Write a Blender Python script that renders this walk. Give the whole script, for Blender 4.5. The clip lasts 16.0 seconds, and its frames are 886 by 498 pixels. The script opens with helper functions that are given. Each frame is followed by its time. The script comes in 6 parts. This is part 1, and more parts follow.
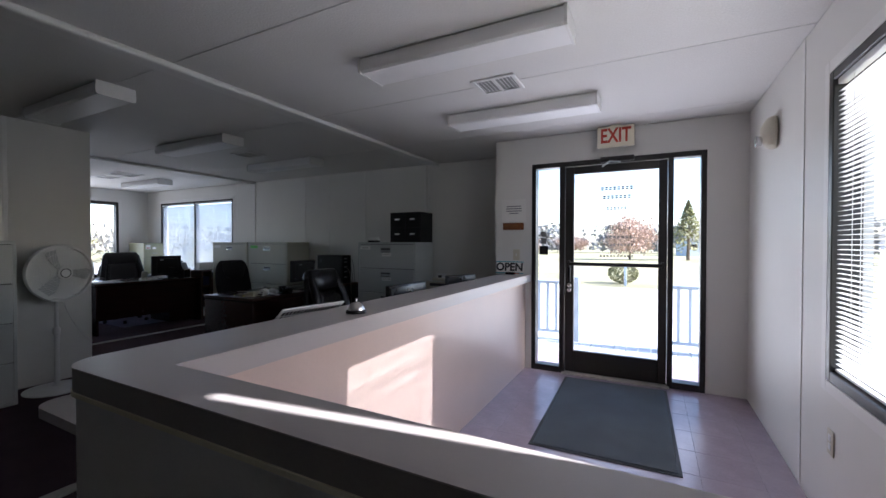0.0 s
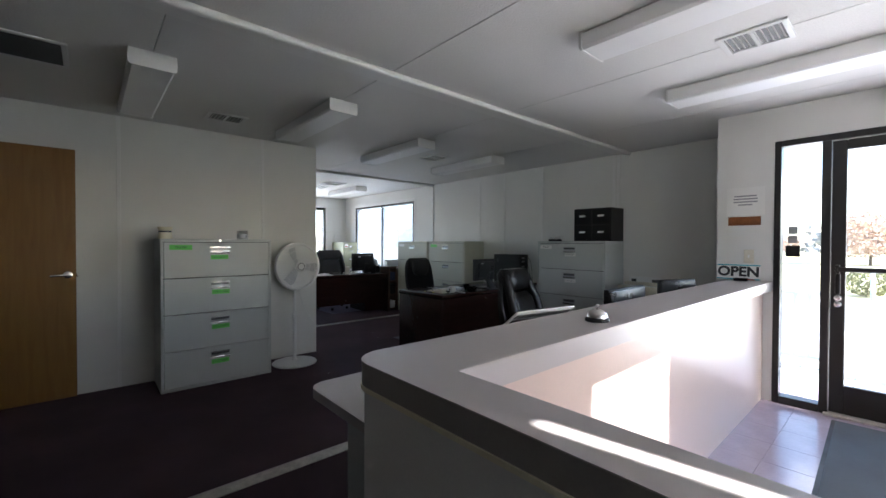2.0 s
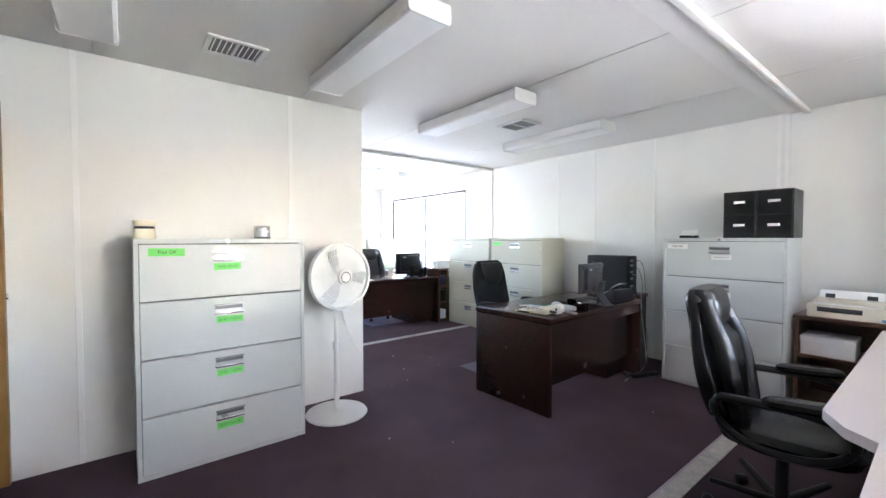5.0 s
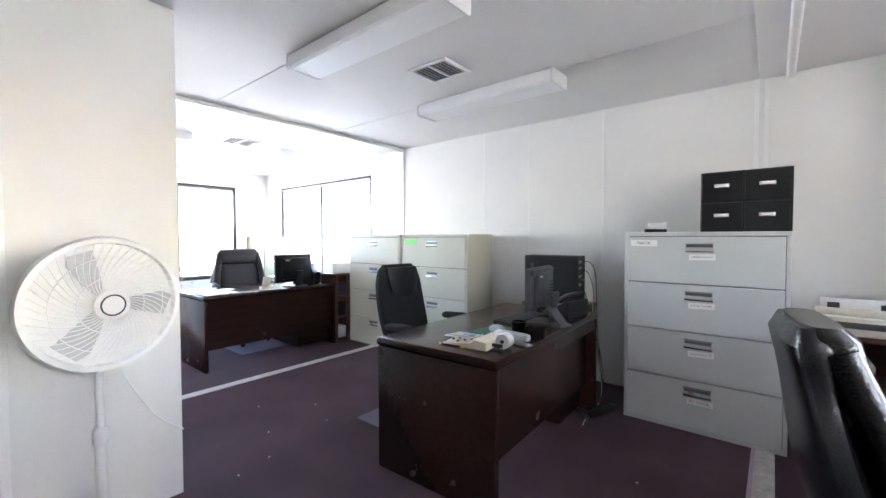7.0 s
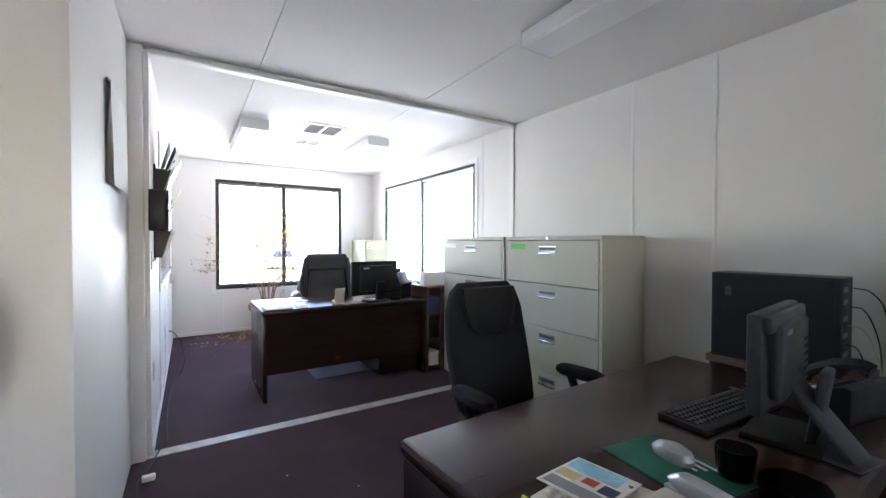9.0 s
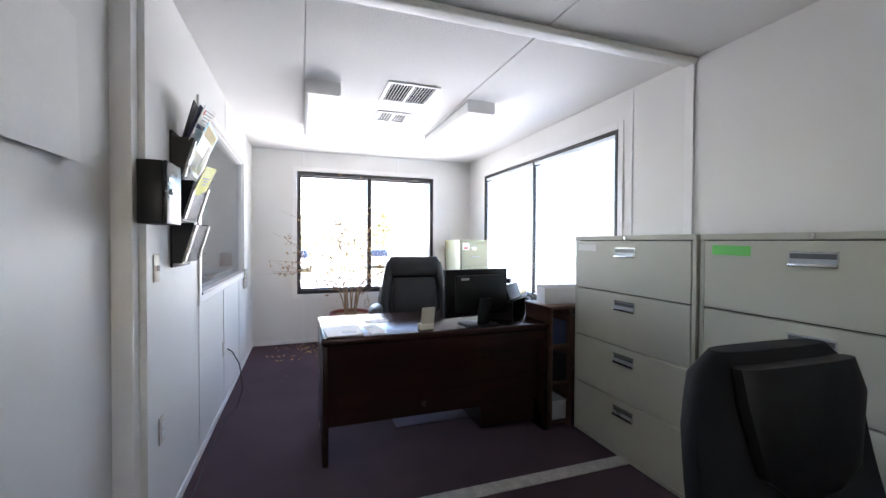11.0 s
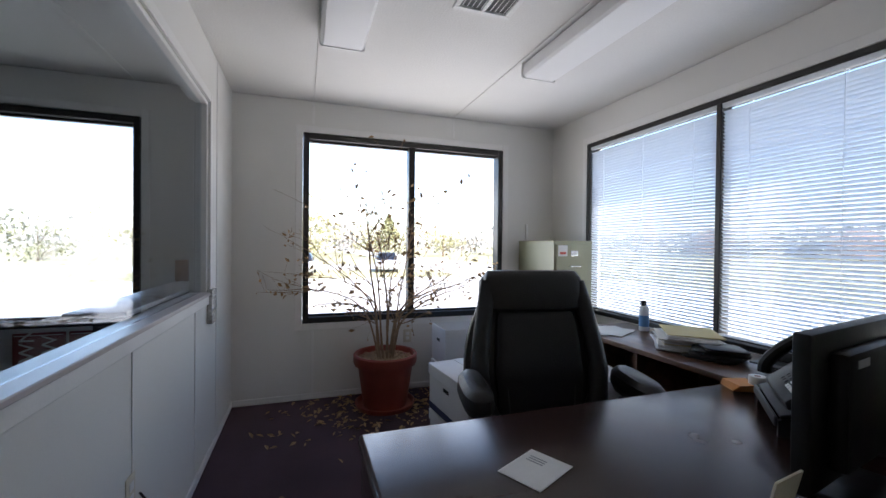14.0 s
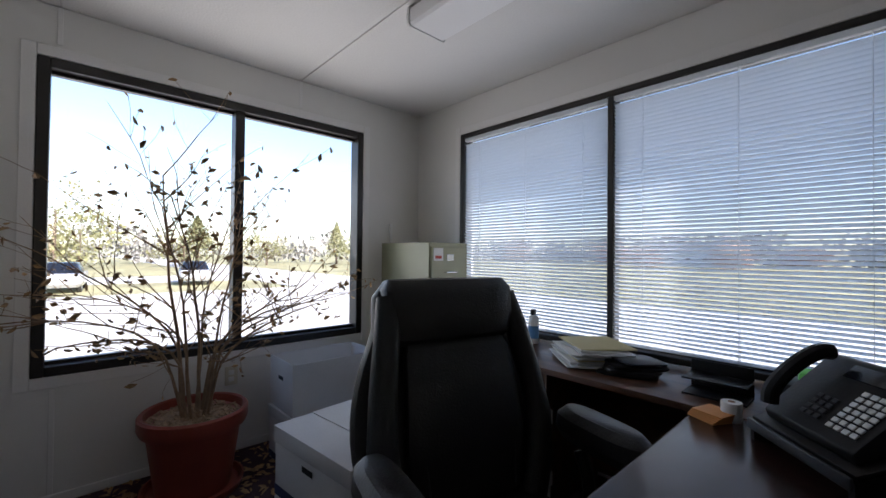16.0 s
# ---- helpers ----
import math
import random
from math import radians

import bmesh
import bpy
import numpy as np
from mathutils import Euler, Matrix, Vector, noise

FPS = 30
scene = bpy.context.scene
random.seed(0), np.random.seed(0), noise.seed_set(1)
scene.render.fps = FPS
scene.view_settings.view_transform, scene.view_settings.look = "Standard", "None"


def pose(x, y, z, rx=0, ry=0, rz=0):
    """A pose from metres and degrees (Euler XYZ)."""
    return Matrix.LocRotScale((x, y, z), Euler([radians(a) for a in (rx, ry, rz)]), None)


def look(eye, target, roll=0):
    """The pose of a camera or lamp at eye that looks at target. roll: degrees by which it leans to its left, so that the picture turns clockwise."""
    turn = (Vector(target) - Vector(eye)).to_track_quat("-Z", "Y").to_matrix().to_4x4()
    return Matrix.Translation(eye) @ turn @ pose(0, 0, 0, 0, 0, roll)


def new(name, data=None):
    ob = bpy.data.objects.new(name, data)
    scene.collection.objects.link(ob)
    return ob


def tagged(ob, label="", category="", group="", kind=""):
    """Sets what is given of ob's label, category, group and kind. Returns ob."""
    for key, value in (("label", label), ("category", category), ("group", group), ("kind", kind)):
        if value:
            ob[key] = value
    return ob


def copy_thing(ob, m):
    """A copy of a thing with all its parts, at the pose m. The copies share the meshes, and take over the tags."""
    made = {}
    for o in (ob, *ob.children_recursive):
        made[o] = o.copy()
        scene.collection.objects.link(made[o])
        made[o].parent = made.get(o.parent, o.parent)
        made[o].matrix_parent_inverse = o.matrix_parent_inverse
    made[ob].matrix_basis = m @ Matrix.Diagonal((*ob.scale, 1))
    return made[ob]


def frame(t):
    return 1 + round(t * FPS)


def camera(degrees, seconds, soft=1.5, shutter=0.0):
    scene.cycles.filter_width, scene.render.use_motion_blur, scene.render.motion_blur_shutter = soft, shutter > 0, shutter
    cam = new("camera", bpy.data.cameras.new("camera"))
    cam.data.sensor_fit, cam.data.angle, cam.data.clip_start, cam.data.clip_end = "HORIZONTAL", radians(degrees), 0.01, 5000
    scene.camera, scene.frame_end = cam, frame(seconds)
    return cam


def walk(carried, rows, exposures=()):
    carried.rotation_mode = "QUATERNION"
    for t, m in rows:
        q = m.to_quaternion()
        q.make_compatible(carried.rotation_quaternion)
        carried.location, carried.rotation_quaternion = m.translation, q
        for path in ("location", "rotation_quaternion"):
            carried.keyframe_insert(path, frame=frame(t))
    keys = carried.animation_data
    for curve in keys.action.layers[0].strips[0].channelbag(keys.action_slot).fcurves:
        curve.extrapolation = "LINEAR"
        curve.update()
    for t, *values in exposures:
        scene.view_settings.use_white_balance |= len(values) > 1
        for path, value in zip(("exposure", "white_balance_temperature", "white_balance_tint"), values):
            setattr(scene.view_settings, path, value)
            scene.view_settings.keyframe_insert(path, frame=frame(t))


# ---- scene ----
cam = camera(95.4, 16.0)
PATH = [
    (0, (0.567, 0.567, 1.319), (-0.351, 2.344, 1.292), 0.1),
    (0.5, (0.508, 0.552, 1.321), (-0.592, 2.222, 1.292), 0.1),
    (1, (0.407, 0.542, 1.315), (-0.861, 2.088, 1.288), 0.1),
    (1.5, (0.305, 0.532, 1.312), (-1.089, 1.966, 1.282), 0.1),
    (2, (0.149, 0.519, 1.305), (-1.354, 1.838, 1.276), 0.2),
    (2.5, (-0.021, 0.515, 1.288), (-1.608, 1.731, 1.26), 0.2),
    (3, (-0.273, 0.58, 1.273), (-1.907, 1.733, 1.245), 0.3),
    (3.2, (-0.38, 0.612, 1.279), (-2.016, 1.763, 1.246), 0.3),
    (5.3, (-1.454, 1.024, 1.339), (-2.982, 2.312, 1.277), -0.2),
    (5.5, (-1.558, 1.092, 1.328), (-3.03, 2.445, 1.27), 0.0),
    (6, (-1.778, 1.31, 1.32), (-3.099, 2.811, 1.266), 0.1),
    (6.5, (-1.979, 1.559, 1.313), (-3.249, 3.103, 1.257), -0.1),
    (7, (-2.161, 1.836, 1.3), (-3.43, 3.381, 1.244), -0.1),
    (7.5, (-2.33, 2.151, 1.293), (-3.624, 3.675, 1.25), -0.1),
    (8, (-2.478, 2.43, 1.293), (-3.907, 3.829, 1.252), -0.0),
    (8.5, (-2.664, 2.673, 1.291), (-4.246, 3.897, 1.246), -0.2),
    (9, (-2.884, 2.853, 1.288), (-4.576, 3.919, 1.256), 0.1),
    (9.5, (-3.129, 2.991, 1.288), (-4.904, 3.911, 1.249), -0.1),
    (9.7, (-3.226, 3.049, 1.308), (-5.032, 3.907, 1.266), -0.2),
    (11.8, (-4.516, 3.248, 1.266), (-6.411, 3.889, 1.237), 0.5),
    (12, (-4.655, 3.229, 1.261), (-6.549, 3.873, 1.234), 0.6),
    (12.5, (-4.987, 3.203, 1.266), (-6.883, 3.838, 1.242), 0.6),
    (13, (-5.302, 3.192, 1.259), (-7.199, 3.825, 1.238), 0.7),
    (13.5, (-5.623, 3.188, 1.258), (-7.521, 3.819, 1.236), 0.6),
    (14, (-5.919, 3.192, 1.273), (-7.812, 3.839, 1.253), 0.6),
    (14.5, (-6.201, 3.241, 1.246), (-8.068, 3.958, 1.241), 0.6),
    (15, (-6.404, 3.285, 1.246), (-8.206, 4.151, 1.252), 0.6),
    (15.5, (-6.544, 3.322, 1.232), (-8.214, 4.423, 1.251), 0.6),
    (16, (-6.646, 3.312, 1.233), (-8.118, 4.665, 1.261), 0.6),
]
EXPOSURES = [(0.0, 1.92, 5850, 14), (1.5, 2.42, 5900, 13), (2.0, 3.0, 6000, 9), (2.5, 3.45, 6000, 8), (3.2, 4.42, 6000, 8), (5.5, 5.4, 6000, 13), (6.0, 5.33, 6000, 13), (7.0, 5.27, 6000, 14), (7.5, 5.18, 6050, 15), (8.5, 4.58, 6150, 15), (9.5, 4.22, 6150, 15), (12.0, 3.33, 6200, 15), (13.0, 2.66, 6250, 14), (14.5, 1.83, 6350, 14), (16.0, 1.38, 6400, 15)]
walk(cam, [(t, look(eye, target, roll)) for t, eye, target, roll in PATH], EXPOSURES)

# ---- light ----
SUN_WAY = Vector((1.96, 0.27, 1.25)).normalized()
sun = new("sun", bpy.data.lights.new("sun", "SUN"))
sun.data.energy, sun.data.angle, sun.data.color = 5.0, radians(0.6), (1.0, 0.95, 0.88)
sun.matrix_world = look(SUN_WAY * 40, (0, 0, 0))
world = bpy.data.worlds.new("sky")
scene.world = world
world.use_nodes = True
sky = world.node_tree.nodes.new("ShaderNodeTexSky")
sky.sky_type, sky.sun_disc = "NISHITA", False
sky.sun_elevation, sky.sun_rotation = math.asin(SUN_WAY.z), math.atan2(SUN_WAY.x, SUN_WAY.y)
world.node_tree.links.new(sky.outputs[0], world.node_tree.nodes["Background"].inputs[0])
world.node_tree.nodes["Background"].inputs[1].default_value = 0.15


def window_light(name, eye, target, width, height, watts):
    lamp = new(name, bpy.data.lights.new(name, "AREA"))
    lamp.data.shape, lamp.data.size, lamp.data.size_y = "RECTANGLE", width, height
    lamp.data.energy, lamp.data.color, lamp.data.spread = watts, (1.0, 0.955, 0.94), radians(140)
    lamp.matrix_world = look(eye, target)


NORTH_LAMP = 5.58
window_light("skylight_west", (-9.55, 4.08, 1.40), (-7.8, 4.08, 2.7), 1.7, 1.4, 3.9)
window_light("skylight_north", (-7.64, NORTH_LAMP, 1.42), (-7.64, 4.4, 2.0), 2.2, 1.3, 0.28)
window_light("skylight_east", (1.27, 2.17, 1.40), (-1, 2.17, 2.9), 1.7, 1.3, 0.25)
window_light("skylight_door", (0.24, 5.02, 1.15), (0.7, 2.6, 2.5), 1.4, 1.9, 3.9)
window_light("skylight_back_room", (-9.55, 1.15, 1.40), (-5, 1.15, 2.0), 1.7, 1.4, 0.4)


# ---- materials ----
def material(name, color, rough=0.5, metal=0.0, vary=0.12, scale=6.0, fine=120.0, bump=0.1, stain=0.0, stain_color=(0.1, 0.09, 0.08), per_object=0.0, coat=0.0, rvar=0.15, spec=0.5):
    m = bpy.data.materials.new(name)
    m.use_nodes = True
    n, l = m.node_tree.nodes, m.node_tree.links
    b = n["Principled BSDF"]
    b.inputs["Roughness"].default_value, b.inputs["Metallic"].default_value = rough, metal
    b.inputs["Coat Weight"].default_value, b.inputs["Specular IOR Level"].default_value = coat, spec
    tc = n.new("ShaderNodeTexCoord")
    big = n.new("ShaderNodeTexNoise")
    big.inputs["Scale"].default_value, big.inputs["Detail"].default_value = scale, 6.0
    l.new(tc.outputs["Object"], big.inputs["Vector"])
    small = n.new("ShaderNodeTexNoise")
    small.inputs["Scale"].default_value, small.inputs["Detail"].default_value = fine, 3.0
    l.new(tc.outputs["Object"], small.inputs["Vector"])
    ramp = n.new("ShaderNodeMapRange")
    ramp.inputs["From Min"].default_value, ramp.inputs["From Max"].default_value = 0.3, 0.7
    ramp.inputs["To Min"].default_value, ramp.inputs["To Max"].default_value = 1 - vary, 1 + vary
    l.new(big.outputs["Fac"], ramp.inputs["Value"])
    ramp2 = n.new("ShaderNodeMapRange")
    ramp2.inputs["From Min"].default_value, ramp2.inputs["From Max"].default_value = 0.3, 0.7
    ramp2.inputs["To Min"].default_value, ramp2.inputs["To Max"].default_value = 1 - vary * 0.6, 1 + vary * 0.6
    l.new(small.outputs["Fac"], ramp2.inputs["Value"])
    mul = n.new("ShaderNodeMath")
    mul.operation = "MULTIPLY"
    l.new(ramp.outputs[0], mul.inputs[0])
    l.new(ramp2.outputs[0], mul.inputs[1])
    last = mul.outputs[0]
    if per_object:
        info = n.new("ShaderNodeObjectInfo")
        r3 = n.new("ShaderNodeMapRange")
        r3.inputs["To Min"].default_value, r3.inputs["To Max"].default_value = 1 - per_object, 1 + per_object
        l.new(info.outputs["Random"], r3.inputs["Value"])
        m3 = n.new("ShaderNodeMath")
        m3.operation = "MULTIPLY"
        l.new(last, m3.inputs[0])
        l.new(r3.outputs[0], m3.inputs[1])
        last = m3.outputs[0]
    tint = n.new("ShaderNodeVectorMath")
    tint.operation = "SCALE"
    tint.inputs[0].default_value = color
    l.new(last, tint.inputs["Scale"])
    out = tint.outputs[0]
    if stain:
        sp = n.new("ShaderNodeTexNoise")
        sp.inputs["Scale"].default_value, sp.inputs["Detail"].default_value = scale * 0.45, 9.0
        l.new(tc.outputs["Object"], sp.inputs["Vector"])
        sr = n.new("ShaderNodeMapRange")
        sr.inputs["From Min"].default_value, sr.inputs["From Max"].default_value = 0.56, 0.75
        sr.inputs["To Max"].default_value = stain
        l.new(sp.outputs["Fac"], sr.inputs["Value"])
        mix = n.new("ShaderNodeMix")
        mix.data_type = "RGBA"
        l.new(sr.outputs[0], mix.inputs[0])
        l.new(out, mix.inputs[6])
        mix.inputs[7].default_value = (*stain_color, 1)
        out = mix.outputs[2]
    l.new(out, b.inputs["Base Color"])
    rr = n.new("ShaderNodeMapRange")
    rr.inputs["From Min"].default_value, rr.inputs["From Max"].default_value = 0.3, 0.7
    rr.inputs["To Min"].default_value, rr.inputs["To Max"].default_value = max(0.02, rough * (1 - rvar)), min(1, rough * (1 + rvar))
    l.new(big.outputs["Fac"], rr.inputs["Value"])
    l.new(rr.outputs[0], b.inputs["Roughness"])
    if bump:
        bp = n.new("ShaderNodeBump")
        bp.inputs["Strength"].default_value, bp.inputs["Distance"].default_value = bump, 0.004
        l.new(small.outputs["Fac"], bp.inputs["Height"])
        l.new(bp.outputs[0], b.inputs["Normal"])
    return m


def wood(name, dark, light, rough=0.35, stretch=(1, 12, 12), coat=0.0):
    m = material(name, light, rough, bump=0.05, coat=coat)
    n, l = m.node_tree.nodes, m.node_tree.links
    tc = n.new("ShaderNodeTexCoord")
    mp = n.new("ShaderNodeMapping")
    mp.inputs["Scale"].default_value = stretch
    l.new(tc.outputs["Object"], mp.inputs["Vector"])
    g = n.new("ShaderNodeTexNoise")
    g.inputs["Scale"].default_value, g.inputs["Detail"].default_value, g.inputs["Distortion"].default_value = 3.0, 9.0, 0.6
    l.new(mp.outputs[0], g.inputs["Vector"])
    cr = n.new("ShaderNodeValToRGB")
    cr.color_ramp.elements[0].position, cr.color_ramp.elements[1].position = 0.32, 0.68
    cr.color_ramp.elements[0].color, cr.color_ramp.elements[1].color = (*dark, 1), (*light, 1)
    l.new(g.outputs["Fac"], cr.inputs["Fac"])
    l.new(cr.outputs["Color"], n["Principled BSDF"].inputs["Base Color"])
    return m


def glass(name, tint=(1, 1, 1), rough=0.0):
    m = bpy.data.materials.new(name)
    m.use_nodes = True
    n, l = m.node_tree.nodes, m.node_tree.links
    n.remove(n["Principled BSDF"])
    tr, gl, mx, fr = n.new("ShaderNodeBsdfTransparent"), n.new("ShaderNodeBsdfGlossy"), n.new("ShaderNodeMixShader"), n.new("ShaderNodeLayerWeight")
    tr.inputs["Color"].default_value = (*tint, 1)
    gl.inputs["Roughness"].default_value = rough
    fr.inputs["Blend"].default_value = 0.5
    pw, ad = n.new("ShaderNodeMath"), n.new("ShaderNodeMath")
    pw.operation, ad.operation = "POWER", "MULTIPLY_ADD"
    pw.inputs[1].default_value, ad.inputs[1].default_value, ad.inputs[2].default_value = 5.0, 0.9, 0.035
    l.new(fr.outputs["Facing"], pw.inputs[0])
    l.new(pw.outputs[0], ad.inputs[0])
    l.new(ad.outputs[0], mx.inputs[0])
    l.new(tr.outputs[0], mx.inputs[1])
    l.new(gl.outputs[0], mx.inputs[2])
    l.new(mx.outputs[0], n["Material Output"].inputs[0])
    return m


M_WALL = material("painted_wall_panel", (0.72, 0.71, 0.68), 0.55, vary=0.03, scale=1.6, fine=240, bump=0.05, stain=0.22, stain_color=(0.50, 0.49, 0.47))
M_CEIL = material("stippled_ceiling", (0.74, 0.73, 0.71), 0.85, vary=0.03, scale=1.2, fine=90, bump=0.55)
M_TRIM = material("white_trim", (0.76, 0.75, 0.73), 0.45, vary=0.03, scale=3)
M_CARPET = material("purple_brown_carpet", (0.078, 0.052, 0.064), 0.95, spec=0.1, vary=0.22, scale=1.8, fine=420, bump=0.9, stain=0.25, stain_color=(0.035, 0.028, 0.034))
M_TILE = material("lavender_vinyl_tile", (0.40, 0.33, 0.395), 0.22, vary=0.07, scale=7, fine=60, bump=0.03, per_object=0.02)
M_GROUT = material("tile_joint", (0.375, 0.305, 0.365), 0.6)
M_MAT = material("grey_blue_entrance_mat", (0.085, 0.10, 0.115), 0.95, vary=0.2, scale=3, fine=380, bump=0.9, stain=0.2, stain_color=(0.14, 0.15, 0.155))
M_RUBBER = material("black_rubber", (0.02, 0.02, 0.022), 0.6, vary=0.1)
M_STRIP = material("worn_metal_floor_strip", (0.42, 0.40, 0.37), 0.45, vary=0.2, scale=14, fine=60, bump=0.2, stain=0.4, stain_color=(0.2, 0.18, 0.16))
M_BRONZE = material("dark_bronze_aluminium", (0.016, 0.014, 0.013), 0.4, vary=0.1)
M_LAMINATE = material("grey_lavender_laminate", (0.46, 0.42, 0.41), 0.32, vary=0.012, scale=1.5, fine=150, bump=0.0, rvar=0.03)
M_OUTERPANEL = material("pale_grey_laminate_panel", (0.74, 0.72, 0.69), 0.4, vary=0.04, scale=3)
M_PINKPANEL = material("pale_pink_counter_panel", (0.64, 0.505, 0.445), 0.35, vary=0.03, scale=3)
M_EDGE = material("taupe_edge_band", (0.31, 0.285, 0.27), 0.45, vary=0.06)
M_CREAM = material("cream_strip", (0.80, 0.74, 0.58), 0.5, vary=0.06)
M_STEEL = material("light_grey_painted_steel", (0.50, 0.52, 0.51), 0.36, vary=0.02, scale=2, fine=300, bump=0.03)
M_PUTTY = material("putty_painted_steel", (0.50, 0.49, 0.40), 0.38, vary=0.03, scale=2, fine=300, bump=0.03)
M_OLIVE = material("olive_painted_steel", (0.33, 0.33, 0.21), 0.38, vary=0.05, scale=4, bump=0.04)
M_DARKGAP = material("dark_gap", (0.012, 0.012, 0.012), 0.8)
M_CHROME = material("brushed_chrome", (0.62, 0.62, 0.62), 0.22, metal=1.0, vary=0.05)
M_SLOT = material("shaded_metal_slot", (0.11, 0.11, 0.115), 0.35, metal=0.5, vary=0.05)
M_GRILLE = material("dull_grey_metal_grille", (0.10, 0.10, 0.10), 0.6, vary=0.1)
M_TABLETOP = material("dark_grey_laminate", (0.085, 0.086, 0.09), 0.45, vary=0.08)
M_VENT = material("shaded_vent_duct", (0.26, 0.26, 0.26), 0.8)
M_GREEN = material("green_tape", (0.16, 0.62, 0.12), 0.6, vary=0.06)
M_PAPER = material("white_paper", (0.78, 0.77, 0.74), 0.7, vary=0.03)
M_INK = material("dark_ink", (0.03, 0.03, 0.035), 0.7)
M_GREYINK = material("grey_print", (0.3, 0.3, 0.31), 0.7)
M_WHITEPL = material("white_plastic", (0.74, 0.74, 0.73), 0.35, vary=0.03)
M_FANBLADE = material("pale_grey_fan_blade", (0.50, 0.51, 0.52), 0.4, vary=0.03)
M_WIRE = material("white_coated_wire", (0.78, 0.78, 0.77), 0.4, vary=0.02)
M_BEIGE = material("beige_plastic", (0.60, 0.56, 0.46), 0.45, vary=0.05)
M_BLACKPL = material("black_plastic", (0.011, 0.011, 0.012), 0.42, spec=0.28, vary=0.1)
M_GREYPL = material("dark_grey_plastic", (0.036, 0.038, 0.043), 0.45, vary=0.08)
M_SCREEN = material("dark_screen", (0.01, 0.012, 0.018), 0.18, vary=0.05)
M_MATTELEATHER = material("worn_black_leather", (0.013, 0.013, 0.014), 0.42, spec=0.45, vary=0.15, scale=9, fine=170, bump=0.35)
M_LEATHER = material("glossy_black_leather", (0.0055, 0.0055, 0.007), 0.23, spec=0.55, vary=0.15, scale=9, fine=170, bump=0.35)
M_GLOSSBLACK = material("gloss_black_enamel", (0.010, 0.011, 0.015), 0.30, vary=0.05)
M_FABRIC = material("black_mesh_fabric", (0.016, 0.016, 0.018), 0.8, spec=0.2, vary=0.15, scale=9, fine=500, bump=0.5)
M_MAHOG = wood("dark_mahogany_laminate", (0.027, 0.0115, 0.0098), (0.035, 0.0145, 0.012), 0.24, (9, 0.8, 9), 0.0)
M_MAHOG.node_tree.nodes["Principled BSDF"].inputs["Specular IOR Level"].default_value = 0.32
M_WALNUT = wood("brown_walnut_laminate", (0.06, 0.028, 0.016), (0.13, 0.062, 0.034), 0.35, (1.2, 6, 6), 0.2)
M_OAK = wood("golden_oak_veneer", (0.225, 0.112, 0.026), (0.27, 0.142, 0.036), 0.4, (9, 9, 0.7), 0.2)
M_TERRA = material("terracotta_plastic", (0.26, 0.052, 0.03), 0.45, vary=0.1, scale=8)
M_BARK = material("dry_branch", (0.27, 0.175, 0.10), 0.8, vary=0.25, scale=20, fine=200, bump=0.4)
M_CHIPS = material("wood_chips", (0.36, 0.24, 0.14), 0.85, vary=0.35, scale=60, fine=200, bump=0.6)
M_DRYLEAF = material("dry_brown_leaf", (0.36, 0.23, 0.11), 0.75, vary=0.35, scale=14, per_object=0.2)
M_CARD = material("white_cardboard", (0.66, 0.66, 0.66), 0.75, vary=0.04)
M_BLUE = material("navy_print", (0.03, 0.04, 0.11), 0.6)
M_MANILA = material("manila_folder", (0.62, 0.53, 0.28), 0.7, vary=0.05)
M_ORANGE = material("orange_note_paper", (0.70, 0.30, 0.09), 0.7, vary=0.05)
M_YELLOW = material("yellow_paper", (0.62, 0.62, 0.08), 0.65, vary=0.05)
M_TEAL = material("teal_paint", (0.03, 0.34, 0.42), 0.5)
M_RED = material("red_paint", (0.50, 0.045, 0.02), 0.5)
M_DARKRED = material("dark_red_sign_board", (0.20, 0.025, 0.03), 0.5, vary=0.05)
M_BROWN = material("brown_wood_plaque", (0.22, 0.075, 0.02), 0.5, vary=0.15, scale=30)
M_PADGREEN = material("green_mousepad", (0.01, 0.12, 0.075), 0.75, vary=0.08)
M_SILVER = material("silver_plastic", (0.42, 0.43, 0.45), 0.3, metal=0.4, vary=0.03)
M_FOIL = material("clear_wrinkled_plastic", (0.55, 0.54, 0.52), 0.18, vary=0.35, scale=40, fine=90, bump=0.8)
M_CLEARBLUE = material("blue_label", (0.10, 0.26, 0.50), 0.4, vary=0.1)
M_SKYPAPER = material("blue_brochure", (0.25, 0.55, 0.72), 0.35, vary=0.25, scale=9)
M_DIFF = material("prismatic_acrylic_lens", (0.86, 0.86, 0.86), 0.5, vary=0.015, scale=3, fine=260, bump=0.25, spec=0.3)


def slat_material(name, tint, share):
    """White enamelled slat that lets a share of the light through."""
    m = material(name, (0.80, 0.80, 0.80), 0.4, vary=0.02)
    n, l = m.node_tree.nodes, m.node_tree.links
    tl, mx = n.new("ShaderNodeBsdfTranslucent"), n.new("ShaderNodeMixShader")
    tl.inputs["Color"].default_value, mx.inputs[0].default_value = (*tint, 1), share
    l.new(n["Principled BSDF"].outputs[0], mx.inputs[1])
    l.new(tl.outputs[0], mx.inputs[2])
    l.new(mx.outputs[0], n["Material Output"].inputs[0])
    return m


